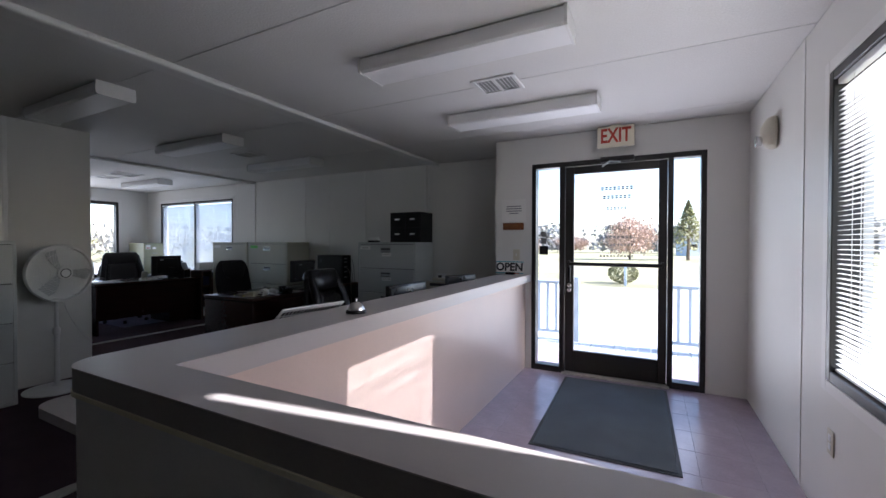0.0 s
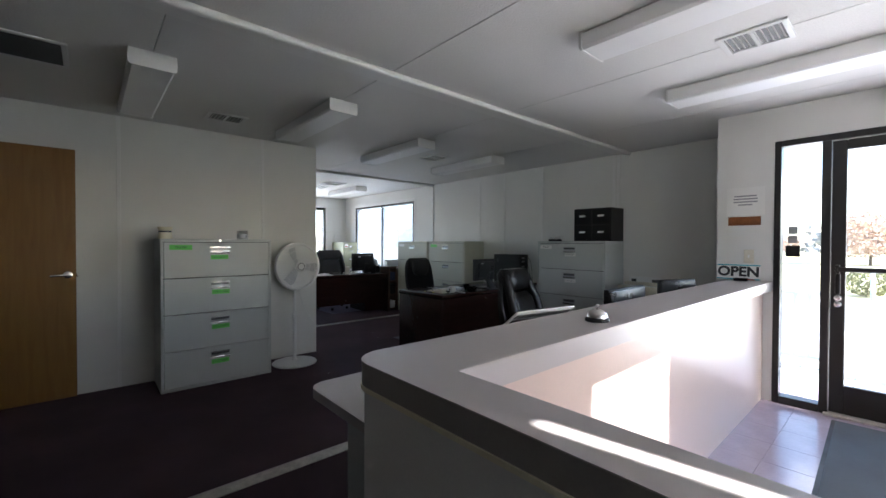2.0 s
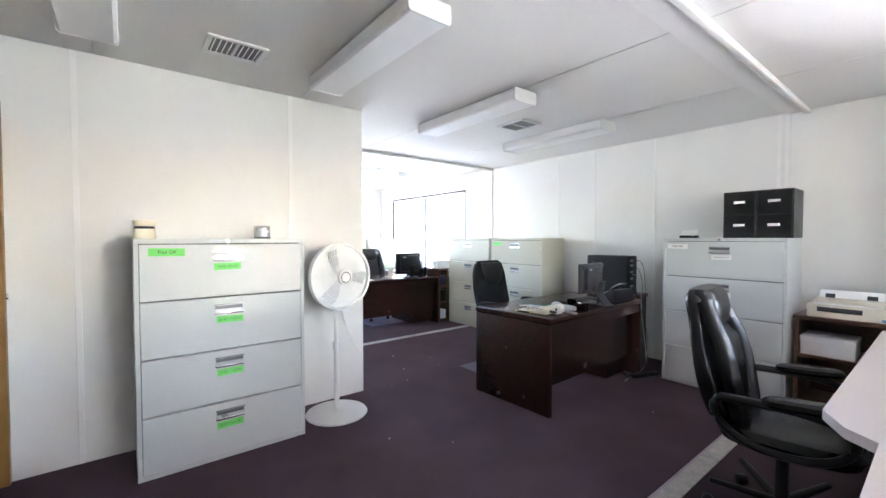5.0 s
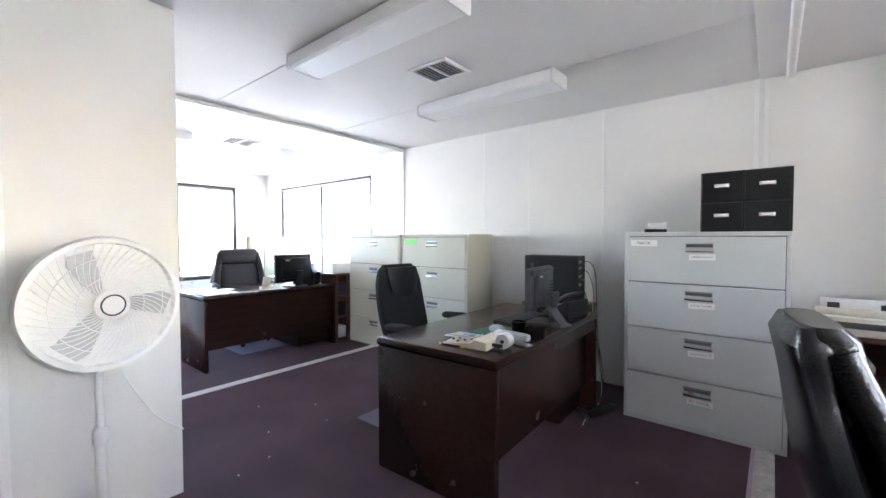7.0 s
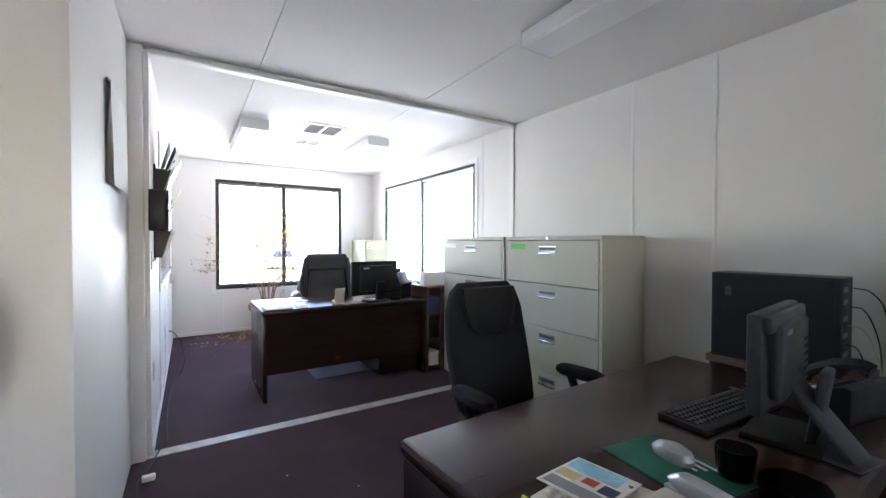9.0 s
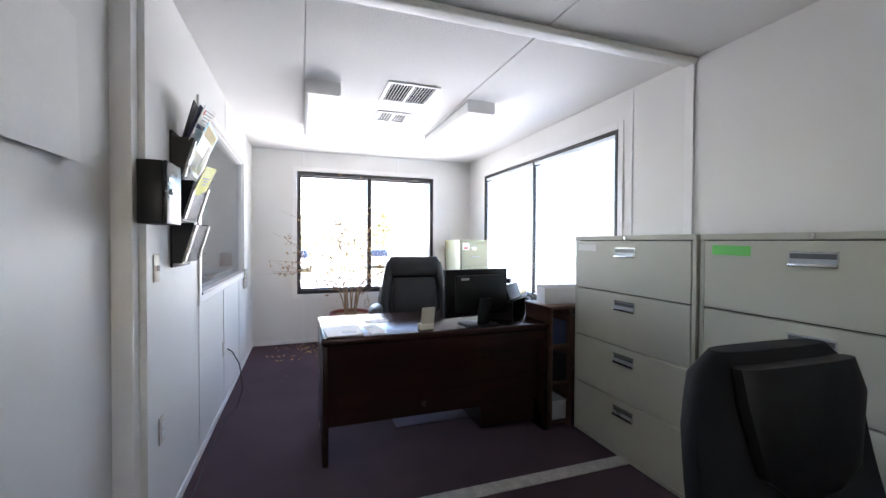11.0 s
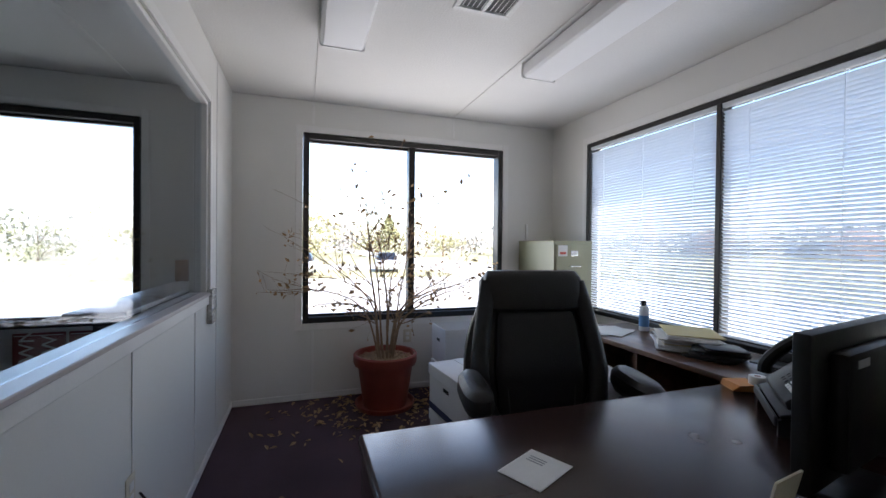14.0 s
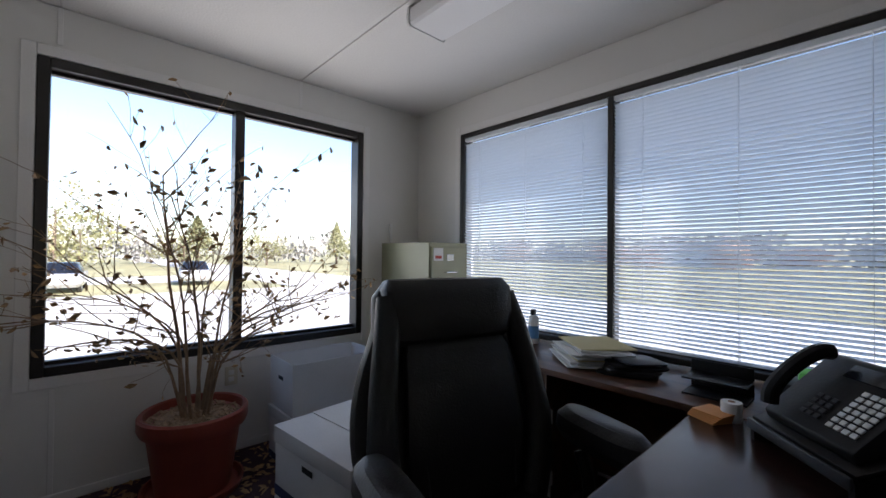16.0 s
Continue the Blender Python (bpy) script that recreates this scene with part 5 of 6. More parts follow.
for i, (w, h, t) in enumerate(((0.13, 0.11, 0.022), (0.12, 0.105, 0.018), (0.125, 0.10, 0.016), (0.10, 0.09, 0.014))):
    part("fold", loft([(0, w * 0.96, h * 0.96, 0, 0), (t * 0.3, w, h, 0, 0), (t * 0.7, w, h, 0, 0), (t, w * 0.94, h * 0.92, 0, 0)], 20, 5), M_BLACKPL if i % 2 == 0 else M_GREYPL, dk, "", pose(0.012 * i, -0.01 * i, 0.019 * i, 0, 2 * i - 3, 14 * i - 20))
lp = thing("loose_papers", pose(-8.16, 5.15, 0.70), "loose white papers on the credenza", "paper")
for i in range(4):
    part("sheet", box(-0.107, -0.14, 0, 0.107, 0.14, 0.001), M_PAPER, lp, "", pose(0.03 * i - 0.05, 0.03 * (i % 2) - 0.02, 0.0005 + 0.0015 * i, 0, 0, 18 * i - 25))


# ---- chairs ----
def office_chair(m, label, mat, high, tall=1.08, loop_arms=False, wide=1.0, pad_size=1.0):
    """Faces local +y. tall: the height of the back's top."""
    th = thing("office_chair", m, label, "chair", "office chairs")
    for i in range(5):
        a = 72 * i + 20
        arm = part("leg", loft([(0.0, 0.022, 0.014, 0, 0), (0.14, 0.020, 0.013, 0, 0), (0.29, 0.016, 0.010, 0, 0)], 12, 3), M_BLACKPL, th, "", pose(0, 0, 0.095, 0, 0, a) @ pose(0, 0, 0, 82))
        part("caster", cyl(0.027, 0.027, 0.045, 18, pose(-0.0225, 0.0, 0.0, 0, 90), bev=0.005), M_BLACKPL, th, "", pose(0, 0, 0, 0, 0, a) @ pose(0, -0.29, 0.0275))
    part("gas_column", cyl(0.028, 0.024, 0.30, 20, Matrix.Translation((0, 0, 0.08))), M_BLACKPL, th)
    part("mechanism", box(-0.10, -0.12, 0.36, 0.10, 0.12, 0.40, 0.012), M_BLACKPL, th)
    part("seat", loft([(0.395, 0.20, 0.20, 0.02, 0), (0.41, 0.245, 0.245, 0.02, 0), (0.45, 0.262, 0.26, 0.02, 0), (0.485, 0.25, 0.25, 0.02, 0), (0.502, 0.19, 0.19, 0.02, 0)], 28, 4.0), mat, th)
    back = []
    n = 14
    for i in range(n + 1):
        q = i / n
        z = 0.46 + q * (tall - 0.46)
        hw = (0.205 + 0.062 * math.sin(min(1, q * 1.25 + 0.05) * math.pi) ** 0.8 - 0.008 * max(0, q - 0.8) / 0.2) if high else 0.21 + 0.03 * math.sin(q * math.pi) - 0.035 * max(0, q - 0.8) / 0.2
        hd = 0.052 + 0.010 * math.sin(q * math.pi * 2.0 + 0.5)
        if i in (0, n):
            hw, hd = hw * 0.86, hd * 0.45
        back.append((z, hw * wide, hd, -0.20 - 0.14 * q - 0.02 * math.sin(q * math.pi), 0))
    bk = part("backrest", loft(back, 28, 3.6), mat, th)
    if high:
        q0 = tall - 0.19
        part("headrest", loft([(q0, 0.155 * wide, 0.02, -0.268, 0), (q0 + 0.025, 0.175 * wide, 0.046, -0.270, 0), (q0 + 0.09, 0.188 * wide, 0.066, -0.285, 0), (q0 + 0.165, 0.188 * wide, 0.062, -0.30, 0), (q0 + 0.195, 0.172 * wide, 0.04, -0.31, 0)], 24, 3.6), mat, bk, "padded headrest pillow")
        part("lumbar_panel", loft([(0.50, 0.13 * wide, 0.010, -0.166, 0), (0.53, 0.15 * wide, 0.026, -0.163, 0), (0.70, 0.165 * wide, 0.034, -0.186, 0), (0.84, 0.158 * wide, 0.030, -0.213, 0), (tall - 0.21, 0.15 * wide, 0.026, -0.24, 0), (tall - 0.18, 0.14 * wide, 0.012, -0.252, 0)], 24, 4), mat, bk)
        for sx in (-1, 1):
            part("side_bolster", tube([(sx * 0.175 * wide, -0.14, 0.49), (sx * 0.212 * wide, -0.158, 0.60), (sx * 0.222 * wide, -0.178, 0.72), (sx * 0.212 * wide, -0.21, 0.84), (sx * 0.19 * wide, -0.252, tall - 0.15), (sx * 0.175 * wide, -0.29, tall - 0.05)], 0.046, 12, taper=0.036), mat, bk)
            part("seam", tube([(sx * 0.145, -0.137, 0.54), (sx * 0.155, -0.155, 0.66), (sx * 0.15, -0.19, 0.80)], 0.003, 6), M_GREYPL, bk)
    else:
        part("headrest_patch", loft([(tall - 0.25, 0.07, 0.012, -0.252, 0), (tall - 0.21, 0.13, 0.026, -0.262, 0), (tall - 0.08, 0.165, 0.034, -0.278, 0), (tall - 0.02, 0.16, 0.022, -0.290, 0)], 20, 3), M_BLACKPL, bk)
    for sx in (-1, 1):
        pad = part("armrest", loft([(-0.012, 0.036, 0.115, 0, 0), (0.0, 0.044, 0.135, 0, 0), (0.018, 0.042, 0.13, 0, 0), (0.028, 0.028, 0.11, 0, 0)], 20, 2.8), mat, th, "", pose(sx * (0.305 + 0.08 * (pad_size - 1)), 0.08 if loop_arms else 0.02, 0.655 + 0.08 * (pad_size - 1), 4 - 16 * (pad_size - 1)) @ Matrix.Diagonal((pad_size, pad_size ** 0.5, pad_size ** 2.6, 1)))
        if loop_arms:
            part("arm_loop", tube(smooth([(sx * 0.30, -0.20, 0.63), (sx * 0.305, -0.10, 0.635), (sx * 0.305, 0.10, 0.635), (sx * 0.305, 0.21, 0.61), (sx * 0.30, 0.24, 0.54), (sx * 0.285, 0.18, 0.46), (sx * 0.265, 0.06, 0.42), (sx * 0.265, -0.10, 0.43), (sx * 0.28, -0.20, 0.50), (sx * 0.295, -0.23, 0.58), (sx * 0.30, -0.20, 0.63)]), 0.018, 10), M_BLACKPL, th)
        else:
            part("arm_bracket", tube(smooth([(sx * 0.305, -0.03, 0.645), (sx * 0.305, 0.01, 0.56), (sx * 0.28, 0.02, 0.44), (sx * 0.20, 0.02, 0.395)]), 0.02, 10), M_BLACKPL, th)
    return th


office_chair(pose(-4.19, 4.12, 0, 0, 0, -92), "black mesh and fabric office chair at the middle desk", M_FABRIC, False, 1.085, False, 1.0, 1.05)
office_chair(pose(-7.30, 4.15, 0, 0, 0, -102), "black leather executive chair with padded headrest", M_MATTELEATHER, True, 1.15, False, 1.24, 1.38)
office_chair(pose(-1.775, 3.34, 0, 0, 0, -82), "shiny black leather executive chair by the reception desk", M_LEATHER, True, 1.08, True, 0.95)
cm = thing("chair_mat", pose(-4.02, 4.26, 0.001), "smoky translucent plastic chair mat on the carpet", "chair mat")
part("sheet", box(-0.45, -0.60, 0, 0.45, 0.55, 0.003, 0.001, seg=1), M_CLEARMAT, cm)
cm2 = thing("chair_mat", pose(-7.25, 4.15, 0.001), "smoky translucent plastic chair mat under the desk", "chair mat")
part("sheet", box(-0.45, -0.30, 0, 0.55, 0.55, 0.003, 0.001, seg=1), M_CLEARMAT, cm2)


# ---- cables on the floor ----
def floor_cable(label, points, plug=None):
    th = thing("power_cable", pose(0, 0, 0), label, "cable")
    part("cable", tube(points, 0.0045, 6), M_BLACKPL, th)
    if plug:
        part("plug", box(plug[0] - 0.018, plug[1] - 0.03, 0.002, plug[0] + 0.018, plug[1] + 0.03, 0.032, 0.006), M_PAPER, th, "white plug")
    return th


CABLE_RUN = [(-5.30, 2.60), (-5.42, 2.625), (-5.56, 2.612), (-5.70, 2.655), (-5.90, 2.69), (-6.0, 2.72)]
floor_cable("black power cable lying along the foot of the partition", [(x, y, 0.006) for x, y in CABLE_RUN], (-5.55, 2.66))
floor_cable("black computer cables tangled behind the desk", [(-3.26 + 0.09 * math.sin(i * 1.1), 4.74 + 0.10 * math.cos(i * 1.7) + 0.012 * i, 0.006 + 0.012 * (i % 3)) for i in range(14)])
ps = thing("power_strip", pose(-3.12, 4.86, 0.001, 0, 0, 70), "black power strip on the carpet behind the desk", "power strip")
strip = part("body", box(-0.15, -0.025, 0, 0.15, 0.025, 0.035, 0.006), M_BLACKPL, ps)
for i in range(5):
    part("socket", box(-0.12 + i * 0.048, -0.014, 0.0345, -0.088 + i * 0.048, 0.014, 0.0362), M_DARKGAP, strip)


# ---- pedestal fan ----
fan = thing("pedestal_fan", pose(-4.195, 2.19, 0), "white pedestal fan with a round wire grille", "fan")
part("base", lathe([(0.225, 0), (0.23, 0.006), (0.225, 0.014), (0.12, 0.026), (0.035, 0.036), (0.026, 0.05)], 40), M_WHITEPL, fan)
part("lower_pole", cyl(0.020, 0.020, 0.48, 20, Matrix.Translation((0, 0, 0.04))), M_WHITEPL, fan)
part("upper_pole", cyl(0.014, 0.014, 0.50, 20, Matrix.Translation((0, 0, 0.50))), M_WHITEPL, fan)
part("collar", lathe([(0.020, 0.49), (0.027, 0.50), (0.027, 0.545), (0.018, 0.56)], 24), M_WHITEPL, fan)
FH = pose(0.03, 0.01, 1.05, 0, 0, 8) @ pose(0, 0, 0, 0, 90, 0) @ Matrix.Scale(1.04, 4)
part("motor_housing", lathe([(0.03, -0.16), (0.06, -0.15), (0.075, -0.11), (0.078, -0.05), (0.05, -0.03)], 28), M_WHITEPL, fan, "", FH)
part("neck_bracket", box(-0.03, -0.025, 0.93, 0.02, 0.025, 1.02, 0.008), M_WHITEPL, fan)
part("grille_rim", lathe([(0.224, -0.002), (0.241, 0.002), (0.247, 0.025), (0.241, 0.050), (0.224, 0.054), (0.220, 0.026)], 56), M_WHITEPL, fan, "", FH)
for nm, s, dep in (("front_grille", 1, 0.055), ("rear_grille", -1, 0.06)):
    b = bmesh.new()
    for i in range(48):
        a0 = 2 * math.pi * i / 48
        pts = []
        for k in range(8):
            q = k / 7
            r = 0.05 + q * 0.186
            a = a0 + s * 0.75 * (1 - q) ** 1.3
            z = (0.045 if s > 0 else 0.005) + s * dep * (1 - q ** 2.2) * 0.75
            pts.append((r * math.cos(a), r * math.sin(a), z))
        tube(pts, 0.0017, 4, b)
    for rr in (0.10, 0.17):
        q = (rr - 0.05) / 0.186
        z = (0.045 if s > 0 else 0.005) + s * dep * (1 - q ** 2.2) * 0.75
        tube([(rr * math.cos(2 * math.pi * k / 40), rr * math.sin(2 * math.pi * k / 40), z) for k in range(41)], 0.0018, 4, b)
    part(nm, b, M_WIRE, fan, "", FH)
hub = part("hub_badge", lathe([(0.054, 0.072), (0.054, 0.090), (0.045, 0.096), (0.02, 0.098)], 32), M_WHITEPL, fan, "", FH)
part("hub_ring", tube([(0.036 * math.cos(2 * math.pi * k / 32), 0.036 * math.sin(2 * math.pi * k / 32), 0.0965) for k in range(33)], 0.003, 6), M_GREYPL, hub)
for i in range(3):
    b = bmesh.new()
    rows = []
    for k in range(6):
        q = k / 5
        r = 0.035 + q * 0.165
        wdt = 0.045 + 0.14 * q ** 0.7 - 0.05 * max(0, q - 0.8) / 0.2
        tw = 0.55 - 0.25 * q
        rows.append([(b.verts.new((r, -wdt / 2 * math.cos(tw), 0.03 - wdt / 2 * math.sin(tw) + d)), b.verts.new((r, wdt / 2 * math.cos(tw), 0.03 + wdt / 2 * math.sin(tw) + d))) for d in (0, 0.003)])
    for a, c in zip(rows, rows[1:]):
        b.faces.new((a[1][0], a[1][1], c[1][1], c[1][0]))
        b.faces.new((a[0][0], c[0][0], c[0][1], a[0][1]))
        b.faces.new((a[0][0], a[1][0], c[1][0], c[0][0]))
        b.faces.new((a[0][1], c[0][1], c[1][1], a[1][1]))
    part("blade", b, M_FANBLADE, fan, "", FH @ pose(0, 0, 0, 0, 0, 120 * i + 75))
part("power_lead", tube(smooth([(-0.02, 0.02, 0.95), (-0.10, 0.10, 0.70), (-0.20, 0.24, 0.45), (-0.30, 0.38, 0.32)]), 0.0035), M_WHITEPL, fan)

# ---- bookcase with printer ----
bc = thing("bookcase", pose(-2.05, 5.02, 0), "low brown walnut bookcase against the wall", "bookcase")
part("top", box(-0.01, -0.01, 0.715, 1.06, 0.46, 0.74, 0.004), M_WALNUT, bc)
for x0 in (0.0, 0.51, 1.025):
    part("side_panel", box(x0, 0, 0, x0 + 0.022, 0.45, 0.715), M_WALNUT, bc)
part("shelf", box(0.023, 0.01, 0.42, 1.024, 0.44, 0.44), M_WALNUT, bc)
part("shelf", box(0.023, 0.01, 0.05, 1.024, 0.44, 0.07), M_WALNUT, bc)
part("back_panel", box(0.023, 0.44, 0.0, 1.024, 0.45, 0.715), M_WALNUT, bc)
pb = thing("shoe_box", pose(-2.02, 5.06, 0.44), "white lidded cardboard box on the shelf", "box")
part("box", box(0, 0, 0, 0.30, 0.30, 0.10, 0.002), M_CARD, pb)
part("lid", box(-0.004, -0.004, 0.10, 0.304, 0.304, 0.14, 0.003), M_CARD, pb)
pr = thing("dot_matrix_printer", pose(-1.985, 5.03, 0.74), "cream dot matrix printer on the bookcase", "printer")
part("body", box(0, 0, 0, 0.44, 0.28, 0.10, 0.012), M_BEIGE, pr)
part("cover", box(0.03, 0.10, 0.10, 0.41, 0.27, 0.135, 0.012), M_BEIGE, pr)
part("control_panel", box(0.06, -0.003, 0.045, 0.30, 0.0, 0.08, 0.001), M_GREYPL, pr)
feeder = part("sheet_feeder", box(0.05, 0.17, 0.13, 0.39, 0.185, 0.21, 0.004), M_WHITEPL, pr, "", pose(0, 0, 0, -6))
for x0 in (0.08, 0.305):
    part("tractor", box(x0, 0.164, 0.14, x0 + 0.055, 0.169, 0.185, 0.002, seg=1), M_GREYPL, feeder)
part("front_tray", box(0.04, 0.0, 0.10, 0.40, 0.05, 0.106, 0.002, seg=1), M_WHITEPL, pr)
part("blue_label", box(0.395, -0.002, 0.012, 0.415, 0.0, 0.03), M_CLEARBLUE, pr)
part("platen_knob", cyl(0.022, 0.022, 0.025, 20, pose(0.44, 0.15, 0.06, 0, 90)), M_GREYPL, pr)
tp = thing("tape_dispenser", pose(-1.45, 5.12, 0.74, 0, 0, 10), "dark grey tape dispenser", "tape dispenser")
part("body", loft([(0, 0.08, 0.03, 0, 0), (0.03, 0.08, 0.03, 0, 0), (0.065, 0.045, 0.025, 0, -0.01), (0.08, 0.02, 0.015, 0, -0.01)], 18, 2.6), M_GREYPL, tp)

tw = thing("typewriter", pose(-1.085, 2.08, 0.735, 0, 0, -100), "beige electric typewriter on the work surface", "typewriter")
part("body", box(-0.215, -0.19, 0, 0.215, 0.19, 0.125, 0.02), M_BEIGE, tw)
part("carriage_cover", box(-0.20, 0.02, 0.125, 0.20, 0.17, 0.16, 0.012), M_BEIGE, tw)
part("platen", cyl(0.022, 0.022, 0.42, 20, pose(-0.21, 0.10, 0.165, 0, 90)), M_BLACKPL, tw)
for sx in (-0.235, 0.213):
    part("platen_knob", cyl(0.028, 0.028, 0.022, 20, pose(sx, 0.10, 0.165, 0, 90), bev=0.003), M_BEIGE, tw)
rest = part("paper_rest", box(-0.17, -0.004, 0.0, 0.17, 0.004, 0.18, 0.003), M_WHITEPL, tw, "white slotted paper rest", pose(0.05, 0.11, 0.18, -52))
slot = finish(box(-0.0068, 0.0042, 0.128, 0.0068, 0.0048, 0.158), M_DARKGAP, "slot")
for row in range(2):
    for i in range(17):
        o = new("slot", slot)
        o.parent = rest
        o.matrix_basis = pose(-0.152 + i * 0.019 - 0.004 * row, 0, -0.042 * row)
me = finish(box(-0.008, -0.007, 0, 0.008, 0.007, 0.01, 0.002, seg=1), M_GREYPL, "key")
for j in range(4):
    for i in range(16):
        o = new("key", me)
        o.parent = tw
        o.matrix_basis = pose(-0.17 + i * 0.0225, -0.15 + j * 0.024, 0.114)

sd = thing("grey_table", pose(-2.74, 0.19, 0, 0, 0, -3), "small table with dark grey top and black legs", "table")
part("tabletop", box(0, -0.72, 0.70, 1.22, 0, 0.738, 0.012), M_TABLETOP, sd)
part("apron", box(0.05, -0.67, 0.62, 1.17, -0.05, 0.70, 0.004), M_BLACKPL, sd)
for x0, y0 in ((0.09, -0.09), (1.13, -0.09), (0.09, -0.63), (1.13, -0.63)):
    part("leg", cyl(0.016, 0.014, 0.62, 14, Matrix.Translation((x0, y0, 0))), M_BLACKPL, sd)

# the oak door, swung open against the wall
od = thing("oak_door", pose(PARTX + 0.035, -0.48, 0.012), "golden oak veneer door, open flat against the wall", "door")
part("door_panel", box(0, 0, 0, 0.042, 0.915, 2.058, 0.002, seg=1), M_OAK, od)
part("rose", cyl(0.03, 0.03, 0.012, 28, pose(0.042, 0.865, 1.02, 0, 90), bev=0.003), M_CHROME, od)
part("lever_handle", tube([(0.05, 0.865, 1.02), (0.085, 0.865, 1.02), (0.092, 0.85, 1.02), (0.09, 0.76, 1.015)], 0.010, 10), M_CHROME, od, "satin lever handle")
part("latch", box(0.012, 0.915, 1.0, 0.030, 0.926, 1.03, 0.002), M_CHROME, od)
for zc in (0.25, 1.03, 1.82):
    part("hinge", cyl(0.008, 0.008, 0.10, 12, Matrix.Translation((-0.008, -0.004, zc))), M_SILVER, od)

# ---- partition wall ----
cal = thing("wall_calendar", pose(-5.30, PARTY, 1.73, 0, 0, 180), "white wall calendar with curling pages", "calendar")
for i in range(4):
    part("page", box(-0.23, 0.004 + i * 0.005, -0.20 + 0.006 * i, 0.23, 0.0055 + i * 0.005, 0.24), M_PAPER, cal, "", pose(0, -0.002 - 0.026, 0, -1.2 + 1.4 * i))
part("binding", box(-0.23, -0.012, 0.235, 0.23, -0.002, 0.25, 0.002), M_GREYINK, cal)
lk = thing("key_box", pose(-5.85, PARTY_W, 1.355, 0, 0, 180), "black metal key cabinet mounted on the wall", "key box")
part("case", box(-0.093, -0.085, 0, 0.093, -0.0005, 0.24, 0.006), M_BLACKPL, lk)
dr = part("door", box(-0.093, -0.10, 0, 0.093, -0.086, 0.24, 0.005), M_GLOSSBLACK, lk, "glossy black door")
part("lock", cyl(0.012, 0.012, 0.01, 16, pose(-0.045, -0.10, 0.125, 90)), M_CHROME, dr)
part("label_window", box(-0.065, -0.1015, 0.165, -0.015, -0.10, 0.178), M_SILVER, dr)
rk = thing("literature_rack", pose(-6.315, PARTY_W, 1.165, 0, 0, 180), "black three-pocket wall rack stuffed with brochures", "wall rack")
part("back_plate", box(-0.155, -0.012, 0, 0.155, -0.0005, 0.64, 0.003), M_BLACKPL, rk)
for i in range(3):
    z0 = 0.02 + i * 0.20
    pk = part("pocket", box(-0.149, -0.05, z0, 0.149, -0.012, z0 + 0.006), M_BLACKPL, rk)
    for sx in (-0.155, 0.149):
        b = bmesh.new()
        vs = [[b.verts.new((sx + d, y, z)) for y, z in ((-0.012, z0), (-0.045, z0), (-0.10, z0 + 0.19), (-0.012, z0 + 0.19))] for d in (0, 0.006)]
        b.faces.new(vs[0])
        b.faces.new(vs[1][::-1])
        for k in range(4):
            b.faces.new((vs[0][k], vs[1][k], vs[1][(k + 1) % 4], vs[0][(k + 1) % 4]))
        bmesh.ops.recalc_face_normals(b, faces=b.faces)
        part("pocket_side", b, M_BLACKPL, pk)
    tilt = math.degrees(math.atan2(0.055, 0.19))
    for k in range(13):
        part("rib", box(-0.10 + k * 0.0165, -0.004, 0.0, -0.092 + k * 0.0165, 0.0, 0.185), M_GREYPL, pk, "", pose(0, -0.047, z0 + 0.004, tilt))
    part("pocket_face", box(-0.105, -0.003, 0.0, 0.115, 0.0, 0.185), M_GREYINK, pk, "", pose(0, -0.044, z0 + 0.004, tilt))
    for sx in (-1, 1):
        part("wrapped_leaflet", box(sx * 0.13 - 0.018, -0.006, 0.01, sx * 0.13 + 0.018, 0.004, 0.19), M_FOIL, pk, "crumpled clear plastic", pose(0, -0.05, z0, tilt))
leaflets = (("yellow_leaflet", M_YELLOW, 0.125, 0.075, -0.02, -0.118, 0.425, 24, -6), ("blue_brochure", M_SKYPAPER, 0.115, 0.125, -0.005, -0.105, 0.575, 22, 5), ("white_brochure", M_PAPER, 0.125, 0.15, -0.035, -0.092, 0.645, 24, -8), ("navy_brochure", M_BLUE, 0.118, 0.145, -0.015, -0.074, 0.64, 20, -2), ("black_folder", M_BLACKPL, 0.12, 0.16, 0.01, -0.05, 0.64, 14, 4))
for nm, mm, w, h, x, y, z, tl, rz in leaflets:
    lf = part(nm, box(-w, -0.002, -h, w, 0.002, h), mm, rk, "", pose(x, y, z, tl, rz, 0))
    s = bmesh.new()
    if mm == M_YELLOW:
        for k, ww in enumerate((0.075, 0.055, 0.045)):
            box(-ww, -0.0032, 0.012 - k * 0.016, ww, -0.0022, 0.017 - k * 0.016, bm=s)
        part("print", s, M_GREYINK, lf)
    elif mm == M_SKYPAPER:
        for x0, x1, z0, z1 in ((-0.105, 0.03, -0.11, -0.02), (0.035, 0.105, -0.11, 0.05)):
            box(x0, -0.0032, z0, x1, -0.0022, z1, bm=s)
        part("picture", s, M_PAPER, lf, "pale picture")
        part("picture", box(-0.10, -0.0032, 0.06, 0.10, -0.0022, 0.115), M_MANILA, lf, "warm picture")
    elif mm == M_PAPER:
        for k in range(4):
            box(-0.08, -0.0032, 0.125 - k * 0.016, 0.10 - 0.02 * k, -0.0022, 0.130 - k * 0.016, bm=s)
        part("print", s, M_GREYINK, lf)
        part("band", box(-w, -0.0032, 0.035, w, -0.0022, 0.055), M_BLUE, lf, "navy band")
        part("emblem", cyl(0.014, 0.014, 0.001, 20, pose(-0.09, -0.0022, 0.115, 90)), M_RED, lf, "round red emblem")
    else:
        s.free()
